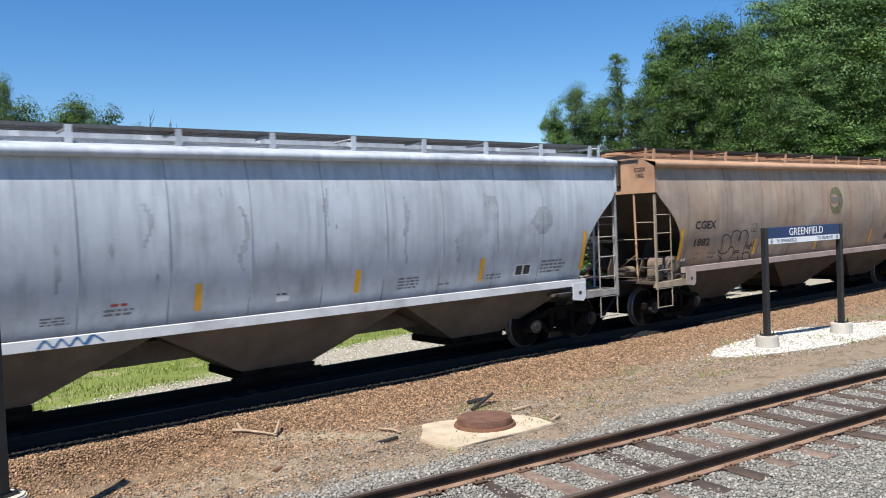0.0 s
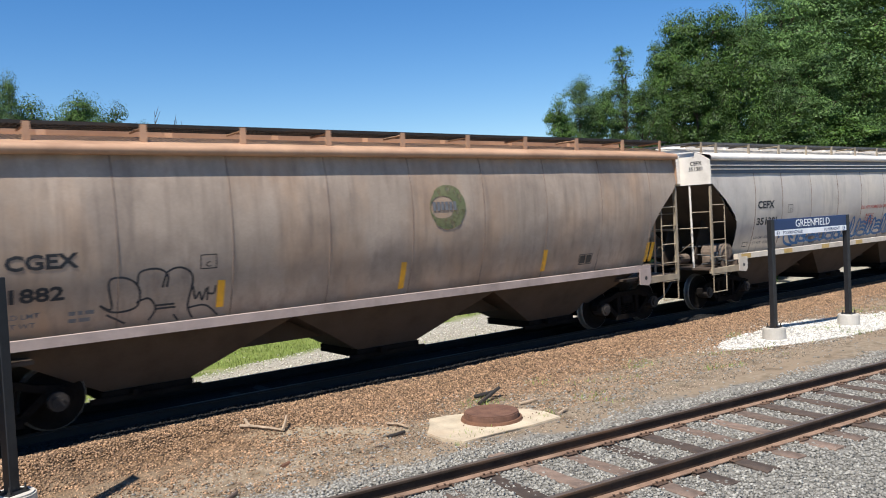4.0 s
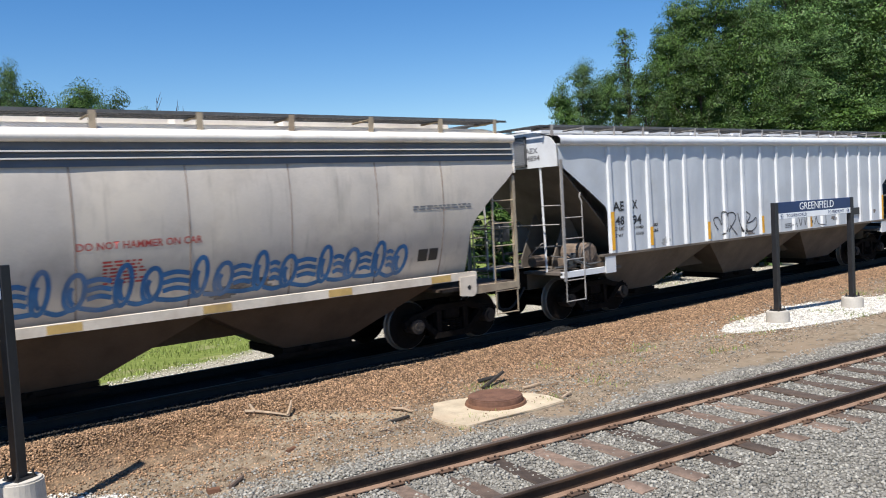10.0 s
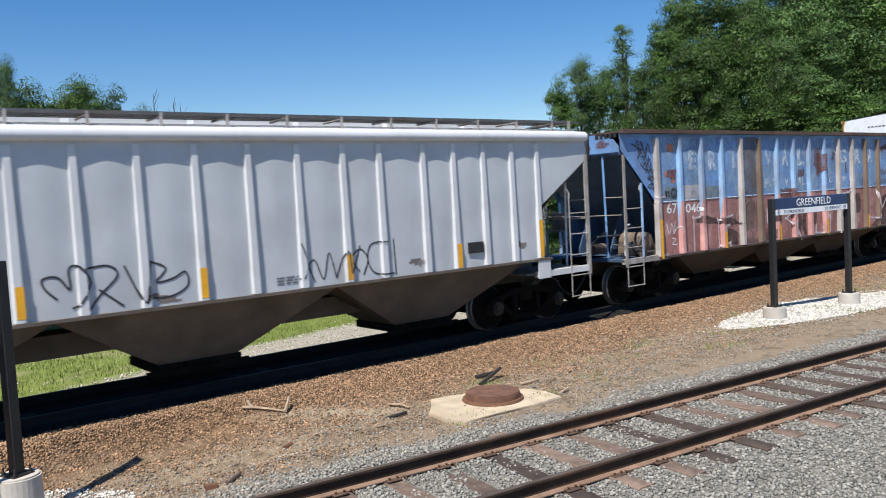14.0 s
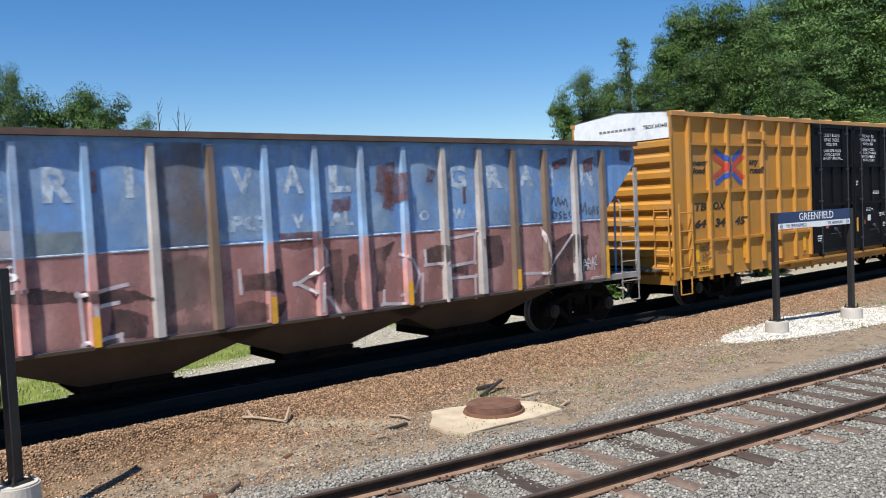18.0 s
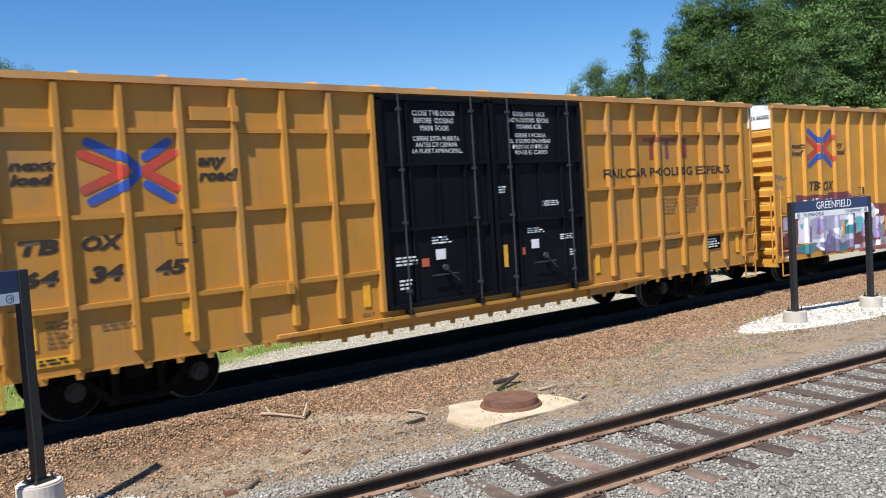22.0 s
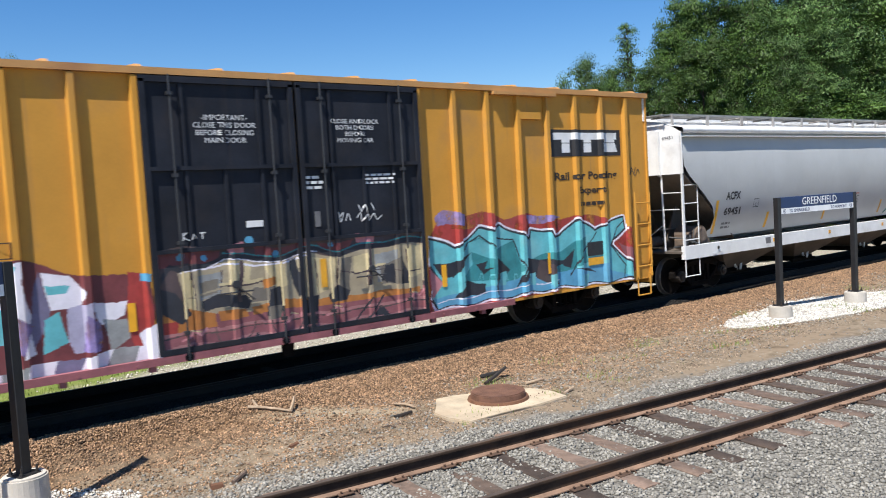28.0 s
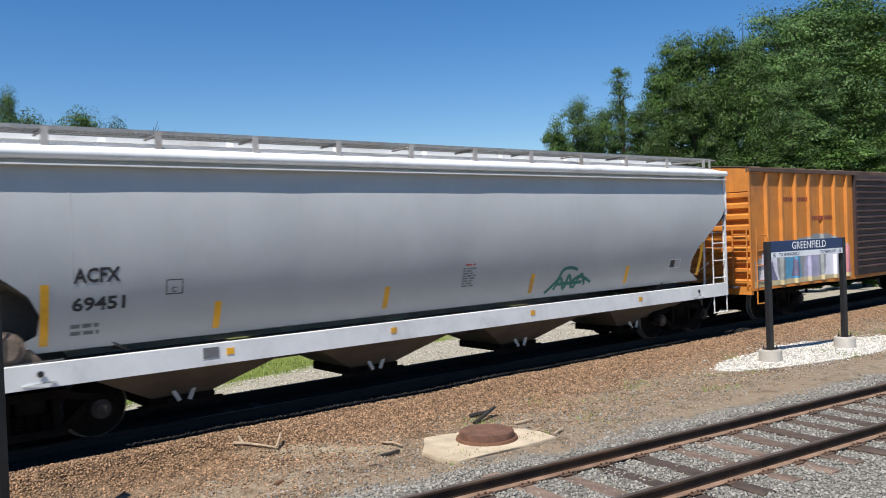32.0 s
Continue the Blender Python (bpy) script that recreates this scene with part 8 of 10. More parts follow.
def mural(root, label, x0, x1, z0, z1, layers, depth, cell=0.02, wobble=0.03, seed=1, name="graffiti", lift=0.003, both_ways=False):
    """Painted shapes on the car's relief: each layer is a colour and an outline, or a colour, a run and a stroke width; depth gives the side's relief along x."""
    nx, nz = int((x1 - x0) / cell), int((z1 - z0) / cell)
    gx, gz = np.meshgrid(x0 + (np.arange(nx) + 0.5) * cell, z0 + (np.arange(nz) + 0.5) * cell)
    wx = wobble * np.sin(gz * 7 + seed) * np.sin(gx * 3.1 + seed * 2)
    wz = wobble * np.sin(gx * 6.3 + seed) * np.cos(gz * 4.4)
    keys = list(dict.fromkeys(la[0] for la in layers))
    pick = np.full(gx.shape, -1)
    for la in layers:
        hit = inside(gx + wx, gz + wz, la[1]) if len(la) == 2 else near_line(gx + wx, gz + wz, la[1], la[2] / 2)
        pick[hit] = keys.index(la[0])
    w = nx + 1
    xe = x0 + np.arange(w) * cell
    ye = np.array([-depth(0, x) - lift for x in xe])
    co = np.stack([np.tile(xe, nz + 1), np.tile(ye, nz + 1), np.repeat(z0 + np.arange(nz + 1) * cell, w)], 1)
    if both_ways:
        co[:, 1] = [-depth(z, x) - lift for x, z in zip(co[:, 0], co[:, 2])]
    js, is_ = np.nonzero(pick >= 0)
    faces = np.stack([js * w + is_, js * w + is_ + 1, (js + 1) * w + is_ + 1, (js + 1) * w + is_], 1)
    used, back = np.unique(faces, return_inverse=True)
    me = bpy.data.meshes.new(name)
    me.from_pydata(co[used].tolist(), [], back.reshape(-1, 4).tolist())
    for q in keys:
        me.materials.append(SPRAYS[q])
    me.polygons.foreach_set("material_index", pick[js, is_].astype(np.int32))
    ob = new(name, me)
    ob.parent = root
    ob["label"] = label
    return ob


BOX_SKIN, BOX_OUT, BOX_RIB = 1.505, 0.085, 0.05


def relief(ribs, mid, doors=None):
    """Distance of a boxcar side from its centre line: skin, ribs and the stiffeners of the doors."""
    xs = [u - mid for u in ribs]
    bars_at = []
    if doors:
        m = (doors[0] + doors[1]) / 2
        for a, b in ((doors[0], m - 0.03), (m + 0.03, doors[1])):
            bars_at += [a + (b - a) * q / 4 for q in (1, 2, 3)] + [a + 0.04, b - 0.04]

    def depth(z, x=0.0):
        if doors and doors[0] <= x <= doors[1]:
            d = min(abs(x - r) for r in bars_at)
            return 1.577 + 0.037 * min(1, max(0, (0.055 - d) / 0.015))
        d = min(abs(x - r) for r in xs)
        return BOX_SKIN + 0.003 + BOX_OUT * min(1, max(0, (BOX_RIB * 1.42 - d) / (BOX_RIB * 0.5)))
    return depth


def folds_of(ribs, mid):
    return [u - mid + o for u in ribs for o in (-0.071, -0.046, 0.046, 0.071)]


# stains on the blue and red side: irregular shapes that run downward
def stain(x, z, w, h, seed):
    r = random.Random(seed)
    return [(x + w * math.cos(t) * r.uniform(0.45, 1.1), z + h * math.sin(t) * r.uniform(0.45, 1.1)) for t in (2 * math.pi * q / 14 for q in range(14))]


SPRAYS["soot"], SPRAYS["rust"] = SOOT, RUST_PATCH
stains = []
# dark insides of the letters
stains.append(("soot", [(0.74, 2.17), (1.18, 2.2), (0.95, 1.92), (0.86, 1.35), (0.68, 1.33)]))
stains.append(("soot", [(1.82, 2.03), (2.36, 2.07), (2.34, 1.79), (1.83, 1.75)]))
stains.append(("soot", [(2.43, 1.68), (2.82, 1.69), (2.81, 1.51), (2.42, 1.52)]))
stains.append(("soot", [(-0.21, 2.11), (0.07, 2.17), (-0.0, 1.19), (-0.22, 1.53)]))
stains.append(("soot", [(5.11, 2.03), (5.81, 2.08), (5.74, 1.1), (4.33, 1.11), (4.88, 1.35)]))
stains.append(("soot", [(5.87, 2.08), (6.21, 2.05), (6.22, 1.31), (5.88, 1.24)]))
stains.append(("soot", [(-5.08, 1.96), (-3.39, 1.81), (-3.12, 1.61), (-5.07, 1.79)]))
stains.append(("soot", [(-3.75, 1.62), (-3.17, 1.37), (-3.3, 1.09), (-3.77, 1.2)]))
stains.append(("soot", [(-1.82, 1.89), (-1.09, 1.91), (-1.05, 1.58), (-1.74, 1.61)]))
stains.append(("soot", [(-1.88, 1.42), (-1.01, 1.42), (-1.16, 1.2), (-1.85, 1.03)]))
stains.append(("soot", [(0.14, 2.1), (0.34, 2.09), (0.3, 0.96), (0.08, 1.21)]))
stains.append(("soot", [(3.14, 2.17), (3.73, 2.16), (3.7, 1.63), (3.21, 1.6)]))
# rust that runs down from the top edge and the old letters
stains.append(("rust", [(0.78, 3.61), (1.23, 3.61), (1.14, 3.11), (0.82, 3.08)]))
stains.append(("rust", [(0.87, 3.12), (1.18, 3.15), (1.12, 2.82), (0.89, 2.82)]))
stains.append(("rust", [(-0.07, 3.04), (0.31, 3.06), (0.25, 2.83), (-0.09, 2.84)]))
stains.append(("rust", [(1.88, 3.47), (2.11, 3.47), (2.05, 3.26), (1.88, 3.26)]))
stains.append(("rust", [(5.22, 3.68), (5.72, 3.68), (5.65, 3.53), (5.21, 3.51)]))
stains.append(("rust", [(6.11, 3.68), (6.52, 3.71), (6.43, 3.41), (6.14, 3.42)]))
stains.append(("rust", [(2.79, 3.15), (2.88, 3.15), (2.84, 2.79), (2.76, 2.82)]))
stains.append(("rust", [(7.31, 3.89), (7.76, 3.9), (7.67, 3.67), (7.32, 3.64)]))
stains.append(("rust", [(-6.24, 3.12), (-5.8, 3.16), (-5.86, 2.94), (-6.21, 2.93)]))
stains.append(("rust", [(1.01, 3.43), (1.52, 3.49), (1.4, 2.9), (1.03, 2.86)]))
stains.append(("rust", [(-1.08, 2.5), (-0.36, 2.48), (-0.41, 2.24), (-1.06, 2.26)]))
for k, (ink, ring) in enumerate(stains):
    xs, zs = [p[0] for p in ring], [p[1] for p in ring]
    mural(blue_car, "rust streak" if ink == "rust" else "sooty stain", min(xs) - 0.1, max(xs) + 0.1, max(1.12, min(zs) - 0.1), min(3.92, max(zs) + 0.1), [(ink, ring)], red_surf, 0.025, 0.05, k, "rust_streak" if ink == "rust" else "soot_stain", 0.002, True)


def door_pair(root, d0, d1, z0, z1, rows, skin=1.545, paint=None, sill=None):
    """Two plug doors side by side: sunk panels between stiffeners, upright lock bars with keepers, a running rail below."""
    m = (d0 + d1) / 2
    paint = paint or DOOR_BLACK
    for a, b in ((d0, m - 0.03), (m + 0.03, d1)):
        bm = bmesh.new()
        box(bm, a, b, -skin - 0.03, -skin + 0.02, z0, z1)
        leaf = part("door", bm, paint, root, "black steel plug door with white stencilled notices")
        strips = [(a + 0.08, b - 0.08, 0.085, z - 0.03, z + 0.03) for z in rows] + [(x - 0.04, x + 0.04, 0.08, z0 + 0.02, z1 - 0.05) for x in (a + 0.04, b - 0.04)] + [(a, b, 0.085, z0, z0 + 0.08), (a, b, 0.08, z1 - 0.09, z1)]
        strips += [(a + (b - a) * k / 4 - 0.025, a + (b - a) * k / 4 + 0.025, 0.065, rows[1] + 0.03 if k == 2 else z0 + 0.1, rows[0] - 0.03 if k == 2 else z1 - 0.1) for k in (1, 2, 3)]
        for x0, x1, out, q0, q1 in strips:
            bm = bmesh.new()
            box(bm, x0, x1, -skin - out, -skin - 0.02, q0, q1)
            part("stiffener", bm, paint, leaf)
        for x in (a + 0.42, b - 0.42):
            bm = bmesh.new()
            rod(bm, (x, -skin - 0.11, z0 - 0.1), (x, -skin - 0.11, z1 + 0.02), 0.016, 8)
            bar = part("lock_bar", bm, DOOR_BAR, leaf)
            if paint is DOOR_BLUE:
                bm = bmesh.new()
                rod(bm, (x, -skin - 0.11, 1.2), (x, -skin - 0.11, 1.9), 0.0185, 8)
                part("painted_band", bm, SPRAYS["cream"], bar, "cream spray paint")
            for z in (z0 + 0.3, rows[1] + 0.12, rows[0] - 0.1, z1 - 0.25):
                bm = bmesh.new()
                box(bm, x - 0.04, x + 0.04, -skin - 0.13, -skin - 0.06, z - 0.025, z + 0.025)
                part("keeper", bm, DOOR_BAR, leaf)
            bm = bmesh.new()
            rod(bm, (x, -skin - 0.12, z0 - 0.06), (x, -skin - 0.02, z0 - 0.06), 0.06, 10)
            part("door_roller", bm, DOOR_BLACK, leaf)
        x = (a + b) / 2
        bm = bmesh.new()
        rod(bm, (x + 0.02, -skin - 0.06, 1.62), (x + 0.02, -skin - 0.12, 1.62), 0.06, 12)
        rod(bm, (x + 0.02, -skin - 0.12, 1.6), (x + 0.3, -skin - 0.12, 1.36), 0.014, 6)
        rod(bm, (x - 0.3, -skin - 0.1, 1.5), (x + 0.3, -skin - 0.1, 1.5), 0.012, 6)
        part("door_crank", bm, DOOR_BAR, leaf)
    rail = sill or root.children[0].data.materials[0]
    bm = bmesh.new()
    box(bm, d0 - 2.1, d1 + 2.1, -skin - 0.085, -skin + 0.02, z0 - (0.12 if paint is DOOR_BLUE else 0.17), z0 - (0.01 if paint is DOOR_BLUE else 0.11))
    part("door_rail", bm, rail, root)
    for k in range(12):
        x = d0 - 1.9 + (d1 - d0 + 3.8) * k / 11
        bm = bmesh.new()
        rod(bm, (x, -skin - 0.1, z0 - (0.08 if paint is DOOR_BLUE else 0.14)), (x, -skin - 0.08, z0 - (0.08 if paint is DOOR_BLUE else 0.14)), 0.022, 6)
        part("rail_bolt", bm, rail, root)
    for x in (d0 - 1.3, d0 - 0.1, d1 + 0.1, d1 + 1.3):
        bm = bmesh.new()
        box(bm, x - 0.05, x + 0.05, -skin - 0.06, -skin + 0.02, z0 - (0.2 if paint is DOOR_BLUE else 0.28), z0 - (0.11 if paint is DOOR_BLUE else 0.16))
        part("rail_bracket", bm, rail, root)


def cross_logo(root, x0, x1, z0, z1, surf):
    """A broad cross of paired blue and red bands with a ring arc at its centre: a plain emblem."""
    cx, cz, w, h = (x0 + x1) / 2, (z0 + z1) / 2, (x1 - x0) / 2, (z1 - z0) / 2
    def run(*pts):
        return [(cx + w * a, cz + h * b) for a, b in pts]
    band = 0.13 * h / 0.47
    shapes = [("logo_red", run((-0.95, 0.52), (-0.1, 0.0), (-0.95, -0.52)), band), ("logo_red", run((0.97, 0.54), (0.3, 0.0), (0.97, -0.54)), band),
              ("logo_blue", run((-0.82, 0.86), (-0.05, 0.36), (0.14, 0.12), (0.16, 0.0), (0.14, -0.12), (-0.05, -0.36), (-0.82, -0.86)), band)]
    for e in (-1, 1):
        shapes.append(("logo_blue", run((0.86, 0.86 * e), (0.36, 0.42 * e)), band))
    mural(root, "blue and red cross emblem", x0 - 0.05, x1 + 0.05, z0 - 0.05, z1 + 0.05, shapes, surf, 0.014, 0.0, name="emblem")


r1 = relief(RIBS1, 44.425, (-2.42, 2.58))
r2 = relief(RIBS2, 63.44, (-2.39, 2.49))
F1, F2 = folds_of(RIBS1, 44.425), folds_of(RIBS2, 63.44)
door_pair(box_one, -2.42, 2.58, 0.98, 4.70, (3.50, 2.36), sill=BOX_YELLOW)
bs = r1
ds = r1
for t, x0, x1, z0, z1 in (("next\nload", -8.08, -7.52, 3.34, 3.67), ("any\nroad", -5.57, -4.98, 3.32, 3.68)):
    words(box_one, t, x0, x1, z0, z1, bs, INK_BROWN, shear=0.2, weight=0.05, folds=F1)
for t, x0, x1, z0, z1 in (("TB", -8.06, -7.55, 2.42, 2.62), ("OX", -7.27, -6.71, 2.42, 2.63), ("64", -8.06, -7.58, 1.99, 2.21), ("34", -7.21, -6.74, 1.98, 2.21), ("45", -6.31, -5.84, 1.99, 2.21)):
    words(box_one, t, x0, x1, z0, z1, bs, INK_BROWN, shear=0.2, weight=0.05, folds=F1)
cross_logo(box_one, -7.20, -5.90, 3.03, 3.97, r1)
words(box_one, "CLOSE THIS DOOR\nBEFORE CLOSING\nMAIN DOOR", -1.66, -0.70, 4.09, 4.45, ds, PAINT_WHITE, align="CENTER", weight=0.0)
words(box_one, "CIERRE ESTA PUERTA\nANTES DE CERRAR\nLA PUERTA PRINCIPAL", -1.70, -0.60, 3.69, 3.99, ds, PAINT_WHITE, align="CENTER", weight=0.0)
words(box_one, "CLOSE AND LOCK\nBOTH DOORS BEFORE\nMOVING CAR", 0.61, 1.70, 4.14, 4.47, ds, PAINT_WHITE, align="CENTER", weight=0.0)
words(box_one, "CIERRE Y PONGA\nEL SEGURO EN AMBAS\nPUERTAS ANTES DE\nMOVER EL CARRO", 0.61, 1.72, 3.64, 4.05, ds, PAINT_WHITE, align="CENTER", weight=0.0)
words(box_one, "RAILCAR POOLING EXPERTS", 3.34, 8.02, 3.10, 3.30, r1, INK_BROWN, weight=0.018, folds=F1)
mural(box_one, "faded red block emblem", 4.6, 6.5, 3.45, 4.02, [("logo_faded", [(4.7, 3.88), (4.7, 3.98), (5.9, 3.98), (5.9, 3.88)]), ("logo_faded", [(4.92, 3.5), (4.92, 3.9), (5.05, 3.9), (5.05, 3.5)]), ("logo_faded", [(5.48, 3.5), (5.48, 3.9), (5.61, 3.9), (5.61, 3.5)]),
                                                                 ("logo_faded", [(6.0, 3.5), (6.0, 3.98), (6.3, 3.98), (6.3, 3.5)])], r1, 0.015, 0.0, name="emblem")


def swatch(root, name, x0, x1, z0, z1, y, material, label=""):
    bm = bmesh.new()
    box(bm, x0, x1, -y - 0.005, -y, z0, z1)
    return part(name, bm, material, root, label)


swatch(box_one, "data_plate", 6.86, 7.48, 1.27, 1.58, BOX_SKIN + 0.012, DOOR_BLACK)
bars(box_one, 6.92, 7.42, 1.30, 1.54, 4, flat(BOX_SKIN + 0.019), PAINT_WHITE, 51)
swatch(box_one, "yellow_notice", -7.98, -7.49, 0.92, 1.06, BOX_SKIN + 0.012, YELLOW, "yellow safety notice")
bars(box_one, -7.93, -7.53, 0.94, 1.04, 2, flat(BOX_SKIN + 0.019), INK, 52)
for x, z0, z1 in ((-8.0, 1.17, 1.60), (-5.9, 1.12, 1.58), (-2.8, 1.10, 1.52), (3.0, 1.1, 1.5), (8.2, 1.1, 1.55)):
    swatch(box_one, "reflector", x - 0.07, x + 0.07, z0, z1, BOX_SKIN + 0.012, YELLOW, "yellow reflective strip")
bars(box_one, -7.8, -7.4, 1.15, 1.55, 6, bs, INK_TAN, 53)
bars(box_one, -7.1, -6.6, 1.3, 1.42, 2, bs, INK_TAN, 54)
bars(box_one, -2.9, -2.6, 0.92, 1.02, 1, bs, INK_TAN, 55)
for x, z in ((5.3, 2.2), (5.35, 1.4), (6.1, 2.2)):
    bars(box_one, x, x + 0.55, z, z + 0.4, 5, bs, INK_TAN, 56)
capacity_box(box_one, -5.98, 2.42, 0.3, 0.24, bs, INK_BROWN)
bm = bmesh.new()
box(bm, -5.64, -4.98, -1.585, -1.5, 4.22, 4.42)
box(bm, -5.02, -4.92, -1.64, -1.5, 4.2, 4.44)
part("tackboard", bm, BOX_YELLOW, box_one)
bm = bmesh.new()
box(bm, -5.0, -4.2, -1.585, -1.5, 1.5, 1.66)
box(bm, -4.3, -4.2, -1.64, -1.5, 1.5, 1.68)
part("tackboard", bm, BOX_YELLOW, box_one)
for x0, z0, w, h, m in ((-1.33, 1.77, 0.22, 0.19, PAINT_WHITE), (-1.65, 1.67, 0.16, 0.15, LABEL_RED), (0.30, 1.48, 0.1, 0.43, YELLOW), (0.71, 1.68, 0.15, 0.14, LABEL_RED), (1.04, 1.78, 0.2, 0.18, PAINT_WHITE)):
    swatch(box_one, "door_label", x0, x0 + w, z0, z0 + h, 1.58, m)
for i, (x0, x1, z0, z1) in enumerate(((-2.2, -1.7, 1.72, 1.9), (-2.15, -1.85, 1.3, 1.5), (0.25, 0.45, 2.9, 3.05), (1.35, 1.9, 2.6, 2.72), (1.85, 2.3, 1.9, 2.02), (2.1, 2.3, 1.55, 1.7), (-1.4, -0.95, 2.05, 2.2), (0.95, 1.4, 2.08, 2.2))):
    bars(box_one, x0, x1, z0, z1, 3, ds, PAINT_WHITE, 60 + i)
# second boxcar
bm = bmesh.new()
prism(bm, [(-0.42, 0.6), (-0.2, 0.6), (-0.22, 0.36), (-0.4, 0.36)], "y", -1.53, -1.48)
part("jacking_pad", bm, TRUCK, box_two)
door_pair(box_two, -2.39, 2.49, 0.70, 4.73, (3.40, 2.2), paint=DOOR_BLUE, sill=SPRAYS["plum"])
ds2 = r2
words(box_two, "-IMPORTANT-\nCLOSE THIS DOOR\nBEFORE CLOSING\nMAIN DOOR", -1.63, -0.63, 3.77, 4.19, ds2, PAINT_WHITE, align="CENTER", weight=0.0)
words(box_two, "CLOSE AND LOCK\nBOTH DOORS\nBEFORE\nMOVING CAR", 0.69, 1.66, 3.77, 4.16, ds2, PAINT_WHITE, align="CENTER", weight=0.0)
for t, x0, x1, z0, z1 in (("next\nload", -8.04, -7.48, 3.48, 3.81), ("any\nroad", -5.69, -5.12, 3.49, 3.82), ("TB", -7.21, -6.67, 2.50, 2.76), ("OX", -6.43, -5.86, 2.47, 2.75)):
    words(box_two, t, x0, x1, z0, z1, r2, INK_BROWN, shear=0.2, weight=0.03, folds=F2)
cross_logo(box_two, -7.28, -5.85, 3.13, 4.24, r2)
mural(box_two, "black emblem panel with white block shapes", 5.9, 8.14, 3.45, 4.04, [("plate", [(5.91, 3.47), (5.91, 4.02), (8.12, 4.02), (8.12, 3.47)]), ("block", [(6.0, 3.82), (6.0, 3.96), (8.0, 3.96), (8.0, 3.82)]), ("block", [(6.25, 3.54), (6.25, 3.84), (6.5, 3.84), (6.5, 3.54)]),
                                                                                   ("block", [(6.92, 3.54), (6.92, 3.84), (7.17, 3.84), (7.17, 3.54)]), ("block", [(7.5, 3.54), (7.62, 3.84), (7.9, 3.84), (8.02, 3.54)]), ("plate", [(5.95, 3.75), (8.05, 3.75)], 0.02)], r2, 0.016, 0.0, name="emblem")
words(box_two, "Rail car Pooling", 6.0, 7.96, 2.92, 3.14, r2, INK_BROWN, weight=0.03, folds=F2)
words(box_two, "Experts", 6.66, 7.61, 2.63, 2.82, r2, INK_BROWN, weight=0.03, folds=F2)
bars(box_two, 6.68, 7.59, 2.38, 2.53, 1, r2, INK_BROWN, 71)
scrawl(box_two, "blue_tag", [[(-8.94, 2.8), (-8.86, 2.98), (-8.8, 2.82), (-8.76, 2.96), (-8.7, 2.84), (-8.62, 2.96), (-8.55, 2.85), (-8.36, 2.92)], [(-8.95, 2.6), (-8.85, 2.72), (-8.8, 2.6), (-8.72, 2.7), (-8.62, 2.6), (-8.56, 2.68)]], 0.02, r2, SPRAY_BLUE, "small dark blue tag")
scrawl(box_two, "dark_tag", [[(8.35, 3.2), (8.42, 3.05), (8.48, 3.2), (8.55, 3.05), (8.62, 3.2)], [(8.4, 3.0), (8.5, 3.12), (8.6, 3.0), (8.7, 3.15), (8.75, 3.05)]], 0.018, r2, SPRAY_BLACK, "small black scribbled tag")
capacity_box(box_two, -4.41, 2.28, 0.25, 0.22, r2, INK_BROWN)
bm = bmesh.new()
box(bm, 5.0, 5.6, -1.59, -1.5, 4.22, 4.36)
part("tackboard", bm, BRIGHT_YELLOW, box_two)
bm = bmesh.new()
box(bm, 4.3, 6.0, -1.66, -1.5, 4.68, 4.74)
part("awning_strip", bm, BOX_ROOF, box_two)
swatch(box_two, "door_label", -0.9, -0.62, 2.47, 2.57, 1.58, PAINT_WHITE)
swatch(box_two, "door_label", 0.3, 0.4, 2.4, 2.65, 1.58, INK_FADED)
for i, (x0, x1, z0, z1) in enumerate(((0.15, 0.5, 3.0, 3.25), (1.3, 2.0, 3.05, 3.25))):
    bars(box_two, x0, x1, z0, z1, 3, ds2, PAINT_WHITE, 80 + i)
scrawl(box_two, "white_tag", [[(-1.9, 2.46), (-1.9, 2.34)], [(-1.84, 2.46), (-1.9, 2.4), (-1.82, 2.34)], [(-1.78, 2.35), (-1.75, 2.43), (-1.7, 2.36)], [(-1.65, 2.44), (-1.56, 2.44)], [(-1.61, 2.44), (-1.61, 2.35)]], 0.016, ds2, PAINT_WHITE, "small white tag")
scrawl(box_two, "white_tag", [[(0.75, 2.62), (0.78, 2.45), (0.84, 2.6), (0.77, 2.54)], [(0.88, 2.46), (0.93, 2.58), (0.98, 2.46)], [(1.15, 2.72), (1.2, 2.6), (1.26, 2.72), (1.3, 2.58)], [(1.1, 2.5), (1.18, 2.58), (1.2, 2.44), (1.3, 2.55), (1.34, 2.44), (1.45, 2.56), (1.5, 2.45), (1.62, 2.52)], [(1.4, 2.74), (1.46, 2.62)]], 0.016, ds2, PAINT_WHITE, "small white tag")

layers = []
# first piece: white, lilac and aqua shapes over maroon
layers.append(("maroon", [(-7.93, 2.4), (-5.18, 2.34), (-4.89, 2.0), (-4.91, 1.67), (-8.91, 0.85), (-8.85, 1.6), (-7.91, 1.91)]))
layers.append(("maroon", [(-8.89, 1.14), (-8.15, 1.15), (-8.05, 0.8), (-8.85, 0.8)]))
layers.append(("white", [(-7.86, 1.71), (-7.52, 1.9), (-6.49, 1.87), (-5.69, 1.73), (-5.67, 0.98), (-7.9, 1.07)]))
layers.append(("lilac", [(-7.2, 1.7), (-6.49, 1.8), (-6.47, 1.12), (-7.17, 1.14)]))
layers.append(("violet", [(-8.04, 0.99), (-5.89, 1.06), (-5.91, 0.8), (-7.99, 0.79)]))
